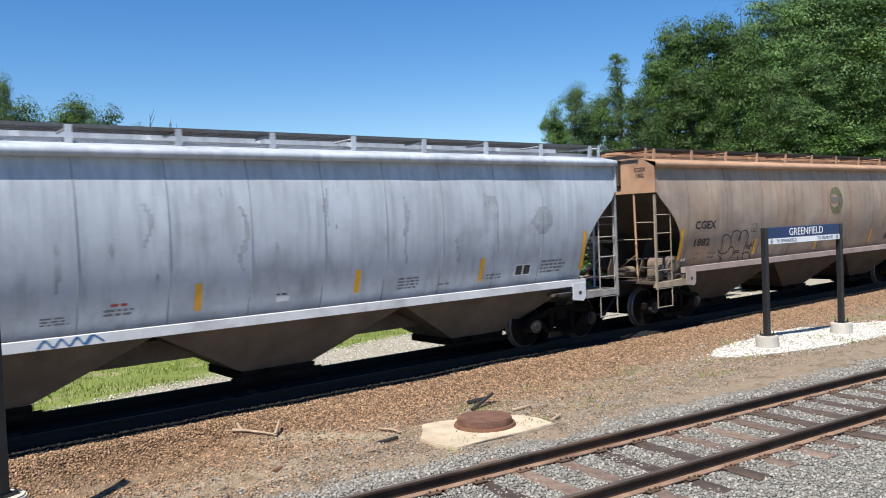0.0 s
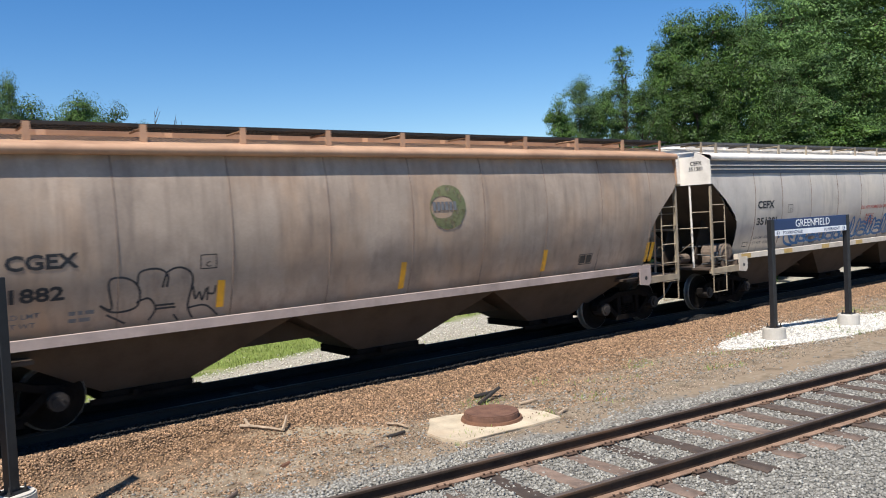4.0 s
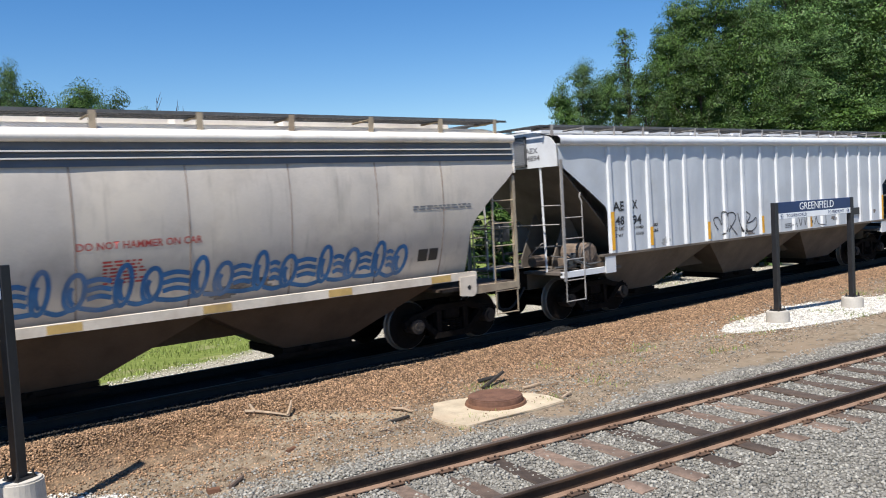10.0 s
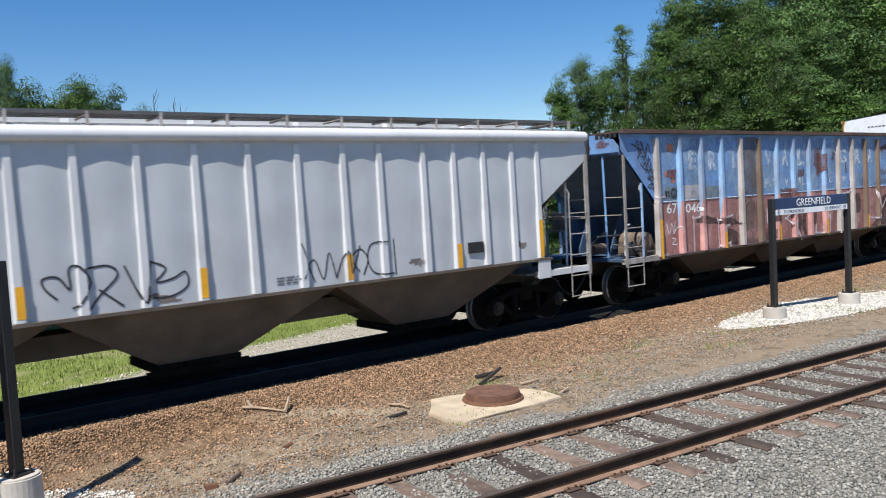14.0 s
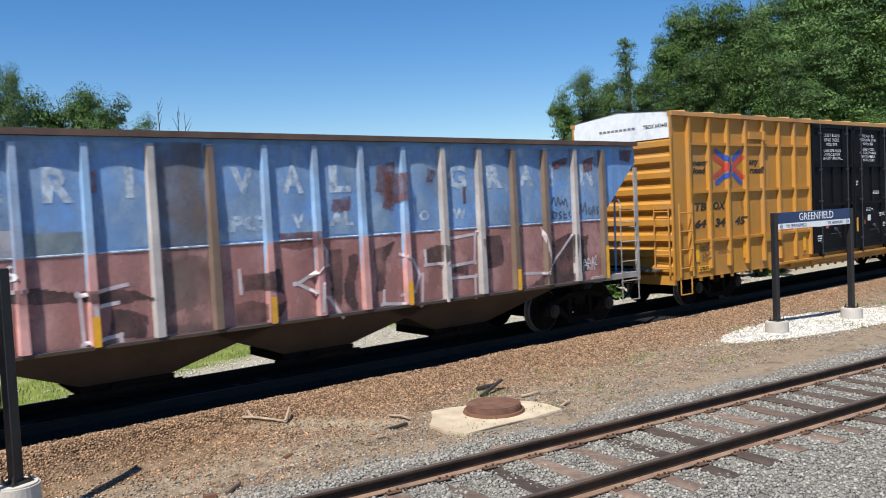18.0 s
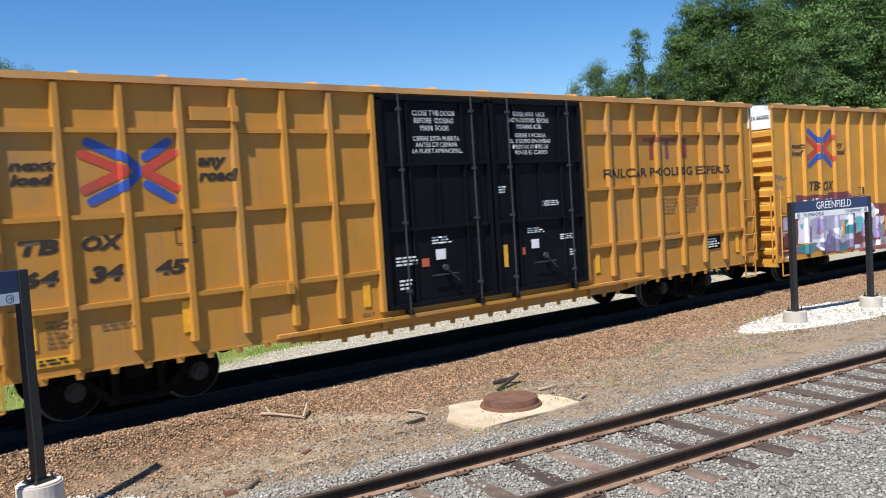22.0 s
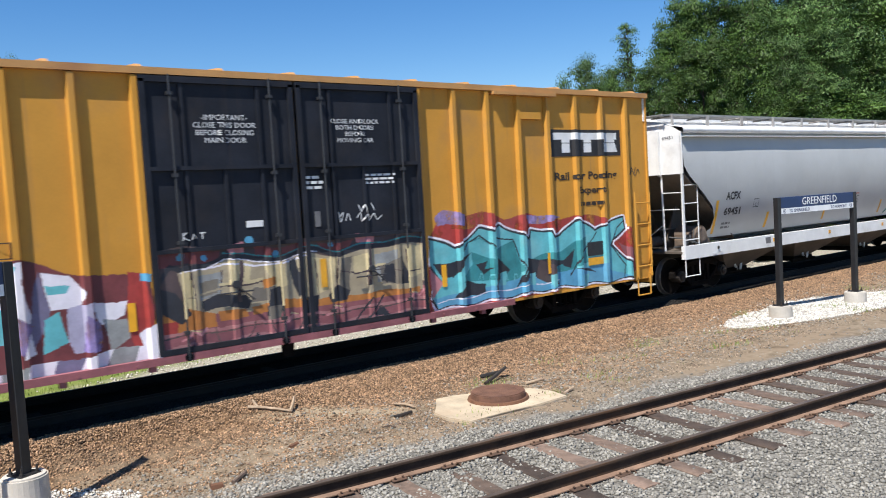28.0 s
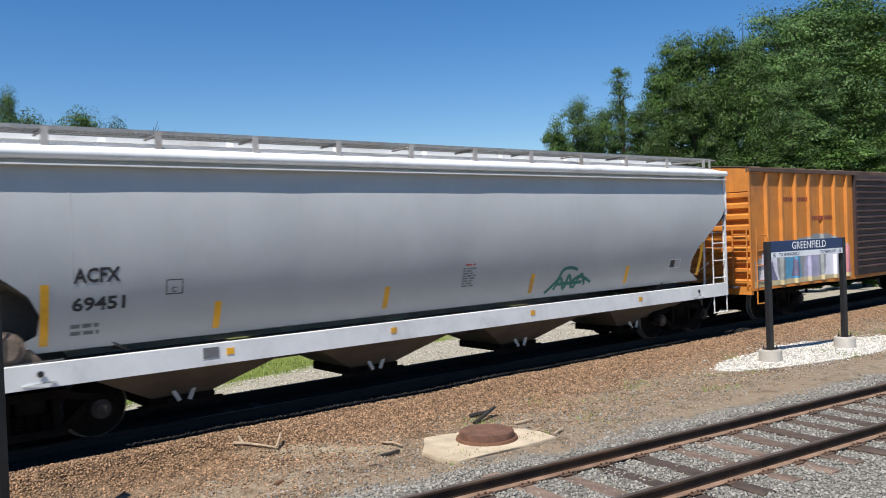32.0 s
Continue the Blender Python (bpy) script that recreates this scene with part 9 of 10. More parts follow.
layers.append(("sea", [(-7.84, 1.02), (-6.97, 1.02), (-7.06, 0.77), (-7.73, 0.8)]))
layers.append(("aqua", [(-7.77, 1.6), (-7.57, 1.61), (-7.62, 1.44), (-7.73, 1.5)]))
layers.append(("lilac", [(-8.66, 1.78), (-8.22, 1.93), (-8.19, 1.49), (-8.69, 1.3)]))
layers.append(("white", [(-6.98, 0.92), (-6.76, 1.1), (-6.64, 0.78)]))
layers.append(("lilac", [(-6.49, 1.8), (-5.78, 1.58), (-5.74, 0.99), (-6.46, 1.33)]))
layers.append(("maroon", [(-6.24, 2.41), (-5.0, 2.41), (-4.89, 2.01), (-4.72, 2.25), (-4.14, 2.26), (-3.49, 2.03), (-3.02, 1.93), (-2.42, 1.92), (-2.42, 0.66), (-6.38, 0.67)]))
layers.append(("lilac", [(-6.28, 1.87), (-4.95, 1.81), (-4.82, 1.64), (-4.83, 0.9), (-5.67, 0.69), (-6.38, 0.77)]))
layers.append(("white", [(-4.96, 2.09), (-4.64, 1.98), (-4.6, 1.8), (-4.85, 1.8)]))
layers.append(("white", [(-5.58, 1.73), (-4.81, 1.71), (-4.8, 1.58), (-5.57, 1.58)]))
layers.append(("sea", [(-5.24, 1.56), (-4.77, 1.58), (-4.86, 1.17), (-5.37, 1.14)]))
layers.append(("white", [(-6.04, 1.42), (-5.66, 1.39), (-5.62, 1.03)]))
layers.append(("white", [(-5.82, 1.06), (-5.38, 1.4), (-5.23, 1.43), (-5.65, 0.98)]))
layers.append(("white", [(-4.51, 2.21), (-4.09, 2.23), (-3.94, 0.98), (-4.08, 0.94), (-4.2, 1.56), (-4.68, 1.46), (-4.62, 1.88)]))
layers.append(("aqua", [(-4.57, 2.16), (-4.15, 2.18), (-4.22, 1.91), (-4.54, 1.89)]))
layers.append(("violet", [(-3.85, 2.07), (-3.75, 1.56), (-3.96, 1.09), (-4.05, 1.38)]))
layers.append(("white", [(-3.83, 2.04), (-3.49, 2.01), (-3.31, 1.73), (-3.35, 1.51), (-3.75, 1.56)]))
layers.append(("aqua", [(-3.79, 1.87), (-3.5, 1.87), (-3.54, 1.76), (-3.77, 1.76)]))
layers.append(("aqua", [(-4.67, 1.62), (-4.19, 1.61), (-4.2, 1.18), (-4.6, 1.13)]))
layers.append(("aqua", [(-3.85, 1.46), (-3.64, 1.52), (-3.56, 1.09), (-3.86, 0.96)]))
layers.append(("lilac", [(-3.53, 1.53), (-3.17, 1.58), (-3.16, 0.97), (-3.58, 0.92)]))
layers.append(("white", [(-3.17, 1.58), (-2.74, 1.58), (-2.79, 1.39), (-3.13, 1.26)]))
layers.append(("red", [(-2.71, 1.96), (-2.49, 1.94), (-2.42, 1.16), (-2.65, 0.72), (-2.77, 1.15)]))
layers.append(("maroon", [(-3.68, 1.05), (-3.56, 1.09), (-3.47, 0.85), (-3.67, 0.85)]))
layers.append(("maroon", [(-4.88, 1.22), (-4.68, 1.41), (-4.58, 1.45), (-4.62, 1.19), (-4.88, 0.93)]))
layers.append(("smoke", [(-3.07, 1.36), (-2.76, 1.32), (-2.75, 1.03), (-3.05, 0.84)]))
layers.append(("white", [(-2.62, 1.07), (-2.32, 1.21), (-2.27, 0.66), (-2.49, 0.7)]))
layers.append(("sky", [(-2.53, 1.94), (-2.39, 1.93), (-2.4, 1.8), (-2.54, 1.82)]))
layers.append(("violet", [(-6.34, 1.2), (-6.08, 1.2), (-5.56, 0.92), (-4.87, 1.01), (-4.89, 0.75), (-5.63, 0.63), (-6.38, 0.77)]))
layers.append(("sea", [(-5.56, 0.87), (-5.27, 0.92), (-5.24, 0.71), (-5.49, 0.65)]))
layers.append(("white", [(-4.78, 0.55), (-4.7, 0.8), (-4.38, 0.82), (-4.47, 0.56)]))
layers.append(("smoke", [(-4.47, 0.56), (-4.38, 0.82), (-4.05, 0.84), (-4.14, 0.57)]))
layers.append(("white", [(-4.14, 0.57), (-4.05, 0.84), (-3.71, 0.85), (-3.8, 0.59)]))
layers.append(("violet", [(-3.8, 0.59), (-3.71, 0.85), (-3.36, 0.87), (-3.46, 0.6)]))
layers.append(("white", [(-3.46, 0.6), (-3.36, 0.87), (-3.0, 0.89), (-3.1, 0.61)]))
layers.append(("smoke", [(-3.1, 0.61), (-3.0, 0.89), (-2.62, 0.9), (-2.72, 0.62)]))
layers.append(("white", [(-2.72, 0.62), (-2.62, 0.9), (-2.23, 0.92), (-2.33, 0.64)]))
for x, z in ((-7.4, 1.35), (-6.9, 1.55), (-6.3, 1.2), (-5.0, 1.35), (-4.3, 1.3), (-3.4, 1.2)):
    layers.append(("haze", [(x, z - 0.25), (x + 0.12, z + 0.2), (x + 0.3, z + 0.1), (x + 0.22, z - 0.3)]))
for x in (-8.4, -7.5, -6.6, -5.9):
    layers.append(("violet", [(x, 0.68), (x + 0.3, 1.0), (x + 0.45, 0.9), (x + 0.2, 0.68)]))
layers.append(("white", [(-5.2, 1.36), (-4.9, 1.7), (-4.85, 1.5)]))
layers.append(("white", [(-8.6, 0.75), (-8.1, 0.95), (-8.0, 0.75)]))
# door piece: a cream machine hall with dark machinery over a plum plinth
layers.append(("plum", [(-2.36, 1.2), (2.46, 1.2), (2.46, 0.6), (-2.36, 0.6)]))
layers.append(("dusk", [(-2.36, 2.24), (2.46, 2.18), (2.46, 1.2), (-2.36, 1.2)]))
layers.append(("beige", [(-2.0, 1.92), (-1.6, 1.9), (-1.3, 2.04), (-0.83, 1.92), (-0.2, 1.92), (0.14, 1.98), (0.66, 1.88), (1.43, 1.97), (2.42, 1.98), (2.4, 1.14), (-1.96, 1.2)]))
layers.append(("maroon", [(-2.3, 2.2), (-1.35, 2.18), (-1.4, 2.06), (-1.65, 1.98), (-2.3, 1.98)]))
layers.append(("maroon", [(-0.8, 2.16), (0.1, 2.14), (0.1, 2.06), (-0.8, 2.0)]))
layers.append(("maroon", [(0.3, 2.14), (1.0, 2.12), (0.9, 2.02), (0.4, 2.0)]))
for x, z, r in ((-1.97, 2.08, 0.06), (-1.62, 2.07, 0.05), (-0.86, 2.25, 0.07), (-1.04, 2.12, 0.05), (-0.44, 2.05, 0.06), (0.55, 2.12, 0.05), (1.2, 2.13, 0.06)):
    layers.append(("sky", [(x + r * math.cos(0.7 * k), z + r * math.sin(0.7 * k)) for k in range(9)]))
layers.append(("rose", [(-1.24, 2.22), (-0.95, 2.24), (-0.98, 2.06), (-1.22, 2.07)]))
layers.append(("rose", [(1.05, 2.2), (1.42, 2.2), (1.4, 2.05), (1.06, 2.05)]))
# hall: window frames and pale panels
layers.append(("cream", [(-1.95, 1.86), (-1.8, 1.87), (-1.8, 1.28), (-1.92, 1.28)]))
layers.append(("cream", [(-1.27, 2.0), (-0.9, 1.9), (-0.92, 1.62), (-1.24, 1.6)]))
layers.append(("cream", [(-0.66, 1.86), (-0.3, 1.88), (-0.28, 1.5), (-0.5, 1.4)]))
layers.append(("cream", [(0.2, 1.9), (0.62, 1.86), (0.6, 1.36), (0.22, 1.3)]))
layers.append(("cream", [(0.95, 1.84), (1.34, 1.9), (1.32, 1.6), (0.98, 1.58)]))
layers.append(("cream", [(2.1, 1.92), (2.4, 1.94), (2.38, 1.42), (2.12, 1.4)]))
layers.append(("smoke", [(-1.74, 1.8), (-1.36, 1.84), (-1.36, 1.46), (-1.72, 1.44)]))
layers.append(("smoke", [(1.4, 1.86), (1.9, 1.9), (1.86, 1.36), (1.44, 1.34)]))
layers.append(("shade", [(-1.7, 1.7), (-1.42, 1.73), (-1.42, 1.5), (-1.7, 1.48)]))
layers.append(("shade", [(-0.85, 1.56), (-0.5, 1.5), (-0.52, 1.3), (-0.9, 1.34)]))
layers.append(("shade", [(0.7, 1.84), (0.92, 1.86), (0.9, 1.3), (0.68, 1.3)]))
layers.append(("shade", [(1.5, 1.6), (2.0, 1.78), (2.06, 1.3), (1.52, 1.3)]))
layers.append(("white", [(-1.66, 1.9), (-1.32, 1.96), (-0.84, 1.86), (-0.3, 1.88), (0.14, 1.94)], 0.03))
for x in (-1.82, -1.38, 0.26, 0.64, 2.1):
    layers.append(("dusk", [(x, 1.86), (x + 0.01, 1.3)], 0.02))
layers.append(("dusk", [(0.7, 1.62), (1.36, 1.58), (2.36, 1.5)], 0.018))
layers.append(("beige", [(-1.9, 1.52), (-1.36, 1.55)], 0.03))
# floor line: amber boards, dark tanks and levers
layers.append(("amber", [(-2.3, 1.32), (-1.9, 1.36), (-1.5, 1.2), (-1.5, 1.02), (-2.3, 0.98)]))
layers.append(("amber", [(-1.45, 1.22), (-1.0, 1.24), (-0.98, 1.1), (-1.44, 1.08)]))
layers.append(("amber", [(-0.9, 1.26), (0.06, 1.28), (0.08, 1.14), (-0.9, 1.12)]))
layers.append(("amber", [(0.2, 1.22), (2.34, 1.2), (2.34, 1.1), (0.2, 1.1)]))
layers.append(("red", [(-2.28, 1.16), (-2.05, 1.18), (-2.06, 1.0), (-2.28, 1.0)]))
layers.append(("amber", [(-0.7, 1.64), (-0.48, 1.66), (-0.48, 1.52), (-0.68, 1.5)]))
layers.append(("black", [(-2.3, 1.66), (-2.1, 1.6), (-1.86, 1.28), (-2.0, 1.12), (-2.34, 1.3)]))
layers.append(("black", [(-1.7, 1.42), (-1.5, 1.46), (-0.95, 1.46), (-0.88, 1.36), (-0.95, 1.24), (-1.3, 1.28), (-1.68, 1.26)]))
layers.append(("black", [(-0.6, 1.46), (-0.42, 1.48), (-0.36, 1.1), (-0.66, 1.06)]))
layers.append(("shade", [(-0.62, 1.2), (-0.38, 1.2), (-0.4, 1.02), (-0.64, 1.0)]))
layers.append(("black", [(-0.2, 1.9), (-0.08, 1.92), (-0.02, 1.5), (-0.1, 1.3), (-0.2, 1.5)]))
layers.append(("black", [(0.05, 1.3), (0.28, 1.3), (0.22, 0.62), (0.02, 0.62)]))
layers.append(("black", [(0.46, 1.24), (0.66, 1.38), (0.9, 1.3), (0.8, 1.14), (0.5, 1.12)]))
layers.append(("black", [(1.5, 1.36), (1.62, 1.62), (1.8, 1.66), (1.78, 1.3)]))
layers.append(("black", [(1.9, 1.3), (2.0, 1.72), (2.14, 1.3)]))
layers.append(("black", [(1.2, 0.64), (1.5, 1.02), (1.78, 0.66)]))
for x, w in ((-1.05, 0.34), (1.3, 0.3)):
    layers.append(("cream", [(x - w, 1.62), (x + w, 1.66)], 0.045))
    layers.append(("dusk", [(x - w, 1.585), (x + w, 1.625)], 0.022))
    layers.append(("dusk", [(x, 1.92), (x - 0.02, 1.38)], 0.07))
# outline over the hall
wave = [(-2.3, 1.74), (-2.12, 1.97), (-1.95, 1.9), (-1.6, 1.95), (-1.32, 2.08), (-0.84, 1.96), (-0.36, 1.95), (0.14, 2.03), (0.3, 2.03), (0.66, 1.92), (1.43, 2.02), (2.42, 2.03)]
layers.append(("sea", [(x, z + 0.055) for x, z in wave[4:]], 0.02))
layers.append(("black", wave, 0.07))
layers.append(("white", [(x, z - 0.038) for x, z in wave[2:9]], 0.018))
# plinth: pale ledges, round dark joints, pink fittings
for z in (0.98, 0.78):
    layers.append(("rose_dim", [(-2.34, z), (2.44, z + 0.01)], 0.045))
    layers.append(("dusk", [(-2.34, z - 0.04), (2.44, z - 0.03)], 0.02))
for x, r in ((-1.2, 0.32), (-0.3, 0.3)):
    layers.append(("dusk", [(x + r * math.cos(math.pi + 0.35 * k), 1.0 + r * math.sin(math.pi + 0.35 * k)) for k in range(10)], 0.022))
for x in (-1.52, -0.85):
    layers.append(("black", [(x - 0.1, 0.62), (x, 0.82), (x + 0.14, 0.62)]))
for x in (0.85, 1.1):
    layers.append(("black", [(x, 0.64), (x + 0.45, 1.12)], 0.035))
for x, z in ((-1.85, 0.92), (-0.2, 0.98), (0.55, 1.0), (2.2, 1.04)):
    layers.append(("rose", [(x - 0.16, z - 0.06), (x - 0.04, z - 0.03), (x + 0.02, z + 0.06), (x + 0.12, z - 0.01), (x + 0.2, z + 0.09)], 0.032))
    layers.append(("cream", [(x - 0.02, z + 0.08), (x + 0.1, z + 0.05)], 0.02))
# last piece: teal letters in a dark and white outline with a red halo
layers.append(("halo", [(2.61, 2.02), (2.93, 2.35), (3.69, 2.42), (3.94, 2.45), (4.54, 2.28), (5.2, 2.33), (6.1, 2.13), (6.53, 2.25), (7.44, 2.14), (8.41, 1.82), (8.49, 0.88), (8.09, 0.72), (6.44, 0.73), (4.44, 0.56), (2.49, 0.71)]))
layers.append(("red", [(3.11, 2.14), (3.67, 2.17), (4.01, 2.22), (4.26, 2.09), (3.92, 2.07), (3.29, 1.84), (2.87, 2.0)]))
layers.append(("red", [(6.96, 1.93), (7.55, 2.03), (7.42, 1.9)]))
layers.append(("plum", [(7.89, 1.56), (8.45, 1.35), (8.43, 1.04), (8.06, 1.34)]))
layers.append(("haze", [(2.82, 2.4), (3.01, 2.54), (3.52, 2.43), (3.51, 2.23), (2.88, 2.23)]))
layers.append(("haze", [(5.15, 2.29), (5.69, 2.3), (6.1, 2.18), (5.19, 2.11)]))
main = [(2.64, 2.02), (3.24, 1.78), (3.57, 1.93), (3.85, 2.12), (4.19, 2.01), (4.38, 2.15), (4.8, 1.96), (5.17, 1.8), (5.23, 1.97), (5.77, 1.94), (5.87, 1.78), (6.08, 1.81), (6.6, 2.14), (7.13, 1.84), (7.73, 2.04), (8.1, 2.05), (8.16, 1.84), (7.71, 1.62), (7.64, 1.48), (8.3, 1.06), (8.32, 0.75), (8.03, 0.73), (6.02, 0.79), (2.79, 0.74), (2.62, 0.96), (2.93, 1.19), (2.63, 1.55)]
layers.append(("white", main + main[:1], 0.16))
layers.append(("black", main + main[:1], 0.085))
layers.append(("aqua", main))
layers.append(("sea", [(3.66, 1.93), (3.87, 1.95), (4.23, 1.75), (4.21, 1.11), (3.36, 1.14), (3.63, 1.43)]))
layers.append(("sea", [(4.29, 1.7), (4.7, 1.84), (4.99, 1.28), (4.74, 0.96), (4.27, 1.02)]))
layers.append(("sea", [(5.24, 1.43), (6.06, 1.53), (6.08, 0.97), (5.11, 0.82)]))
layers.append(("sea", [(6.06, 1.53), (6.84, 1.75), (6.92, 1.21), (6.08, 1.02)]))
layers.append(("aqua", [(3.65, 1.89), (3.87, 1.93), (4.18, 1.78), (4.16, 1.54), (3.64, 1.68)]))
layers.append(("sky", [(2.69, 0.91), (4.2, 0.99), (6.03, 1.02), (7.61, 0.98), (8.28, 0.75), (8.03, 0.71), (6.02, 0.77), (2.79, 0.72)]))
layers.append(("sky", [(4.27, 1.02), (5.13, 1.09), (6.03, 1.07), (7.62, 1.13), (7.61, 0.93), (6.02, 0.88), (4.26, 0.76)]))
layers.append(("rose", [(2.63, 1.47), (2.93, 1.19), (2.64, 0.92)]))
layers.append(("black", [(2.73, 1.54), (3.43, 1.58), (3.64, 1.68), (3.25, 1.31), (2.94, 1.27)]))
layers.append(("black", [(3.15, 0.84), (3.49, 1.16), (3.77, 1.08), (3.99, 1.06), (3.97, 0.85), (3.6, 0.9)]))
layers.append(("black", [(3.71, 1.43), (4.01, 1.52), (3.92, 1.36), (4.13, 1.38), (3.91, 1.25)]))
layers.append(("black", [(4.3, 1.53), (4.62, 1.23), (4.27, 1.06)]))
layers.append(("black", [(5.15, 1.48), (5.44, 1.36), (6.1, 1.34), (6.2, 1.28), (5.62, 1.12), (5.86, 0.86), (5.22, 1.07), (4.74, 0.91), (5.04, 1.19)]))
layers.append(("black", [(6.05, 1.3), (6.49, 1.49), (6.36, 1.12), (6.15, 1.2)]))
layers.append(("black", [(6.47, 1.11), (7.13, 0.94), (6.91, 1.06)]))
layers.append(("dusk", [(5.44, 1.36), (5.83, 1.23), (6.02, 0.79), (5.32, 1.02)]))
layers.append(("black", [(3.57, 1.89), (3.87, 1.99), (4.24, 1.75), (4.21, 0.81)], 0.03))
layers.append(("black", [(4.3, 1.91), (4.7, 1.86), (5.04, 1.27), (4.74, 0.87)], 0.03))
layers.append(("black", [(3.57, 1.89), (3.17, 1.28)], 0.03))
layers.append(("black", [(7.18, 1.82), (6.64, 1.28), (6.35, 0.98)], 0.03))
layers.append(("black", [(7.64, 1.48), (8.17, 1.02), (8.09, 0.72)], 0.03))
layers.append(("black", [(7.71, 1.57), (7.91, 1.86), (8.14, 1.99)], 0.03))
layers.append(("white", [(2.76, 0.82), (4.19, 0.88), (6.02, 0.9)], 0.018))
layers.append(("aqua", [(4.35, 1.22), (4.51, 1.23), (4.49, 0.99), (4.33, 0.98)]))
layers.append(("aqua", [(5.13, 1.13), (5.31, 1.14), (5.29, 0.88), (5.12, 0.88)]))
layers.append(("aqua", [(5.77, 1.05), (5.96, 1.06), (5.94, 0.8), (5.76, 0.8)]))
layers.append(("aqua", [(6.68, 0.94), (6.88, 0.95), (6.86, 0.68), (6.66, 0.68)]))
layers.append(("aqua", [(3.81, 1.15), (3.84, 1.26), (3.89, 1.26), (3.91, 1.15)], 0.02))
layers.append(("aqua", [(4.07, 1.11), (4.1, 1.23), (4.15, 1.23), (4.17, 1.12)], 0.02))
layers.append(("aqua", [(4.42, 1.07), (4.45, 1.19), (4.51, 1.19), (4.53, 1.07)], 0.02))
layers.append(("aqua", [(4.69, 1.03), (4.72, 1.15), (4.78, 1.15), (4.8, 1.04)], 0.02))
mural(box_two, "large colourful graffiti, white, aqua and teal letters", -9.0, 8.75, 0.68, 2.6, layers, r2, 0.014)
for t, x0, x1, z0, z1 in (("6", -7.65, -7.47, 2.06, 2.27), ("65", -7.15, -6.70, 2.08, 2.29), ("20", -6.35, -5.92, 2.05, 2.25), ("2", -5.61, -5.42, 2.02, 2.22)):
    words(box_two, t, x0, x1, z0, z1, r2, PAINT_WHITE, weight=0.03, lift=0.011, folds=F2)
for x, z0, z1 in ((-5.37, 1.13, 1.53), (-2.7, 1.11, 1.52), (0.39, 1.40, 1.87), (2.95, 1.11, 1.52), (5.73, 1.07, 1.50)):
    swatch(box_two, "reflector", x - 0.055, x + 0.055, z0, z1, r2(0, x) + 0.012, YELLOW, "yellow reflective strip")
swatch(box_two, "data_plate", 6.88, 7.40, 1.32, 1.62, BOX_SKIN + 0.02, INK)
swatch(box_two, "yellow_notice", 6.90, 7.42, 1.12, 1.28, BOX_SKIN + 0.02, YELLOW)

# orange boxcar
X3M = 100.975
bm = bmesh.new()
m0, m1 = 98.6 - X3M, 103.2 - X3M
box(bm, m0, m1, -1.60, -1.5, 1.0, 4.15)
door = part("door", bm, MAROON, box_three, "maroon corrugated sliding door")
for k in range(15):
    z = 1.2 + k * 0.195
    bm = bmesh.new()
    prism(bm, [(-1.60, z), (-1.66, z + 0.03), (-1.66, z + 0.07), (-1.60, z + 0.1)], "x", m0 + 0.05, m1 - 0.05)
    part("corrugation", bm, MAROON, door)
layers3 = [("smoke", [(-8.2, 1.0), (-8.2, 1.7), (-6.8, 2.1), (-5.5, 2.3), (-4.3, 2.4), (-3.0, 2.1), (-2.6, 1.0)]), ("white", [(-8.0, 1.05), (-7.8, 1.9), (-7.1, 1.9), (-6.9, 1.05)]), ("sky", [(-6.8, 1.05), (-6.6, 2.0), (-5.8, 2.1), (-5.7, 1.05)]),
           ("lilac", [(-5.6, 1.05), (-5.4, 2.1), (-4.7, 2.0), (-4.6, 1.05)]), ("white", [(-4.5, 1.05), (-4.3, 2.2), (-3.6, 2.0), (-3.5, 1.05)]), ("violet", [(-7.6, 1.1), (-7.3, 1.7), (-7.0, 1.1)]), ("violet", [(-6.3, 1.2), (-6.1, 1.8), (-5.9, 1.2)]), ("rose", [(-3.4, 1.05), (-3.2, 2.0), (-2.7, 1.9), (-2.6, 1.05)]), ("cream", [(-8.2, 1.0), (-8.2, 1.15), (-2.6, 1.12), (-2.6, 1.0)])]
mural(box_three, "white and blue graffiti along the bottom", -8.3, -2.5, 1.0, 2.5, layers3, relief([93.4 + 0.78 * i for i in range(7)], X3M))
for x0, x1, z0, z1 in ((-6.6, -4.6, 3.3, 3.5), (-5.0, -3.0, 2.75, 2.95)):
    bars(box_three, x0, x1, z0, z1, 1, relief([93.4 + 0.78 * i for i in range(7)], X3M), LOGO_FADED, 91)


def end_words(root, text, xe, y0, y1, z0, z1, material):
    """Small lettering on the end wall that faces the front of the train."""
    cu = bpy.data.curves.new("words", "FONT")
    cu.body, cu.align_x, cu.resolution_u, cu.offset = text, "CENTER", 2, 0.02
    tmp = bpy.data.objects.new("words", cu)
    scene.collection.objects.link(tmp)
    me = bpy.data.meshes.new_from_object(tmp.evaluated_get(bpy.context.evaluated_depsgraph_get()))
    bpy.data.objects.remove(tmp)
    co = np.array([v.co[:] for v in me.vertices])
    lo, hi = co.min(0), co.max(0)
    for v, p in zip(me.vertices, co):
        v.co = (xe - 0.006, y1 + (y0 - y1) * (p[0] - lo[0]) / (hi[0] - lo[0]), z0 + (z1 - z0) * (p[1] - lo[1]) / (hi[1] - lo[1]))
    me.materials.clear()
    me.materials.append(material)
    ob = new("end_lettering", me)
    ob.parent = root


end_words(box_one, "TBOX 643445", -X1 + 0.018, -1.46, -0.75, 4.47, 4.57, INK)
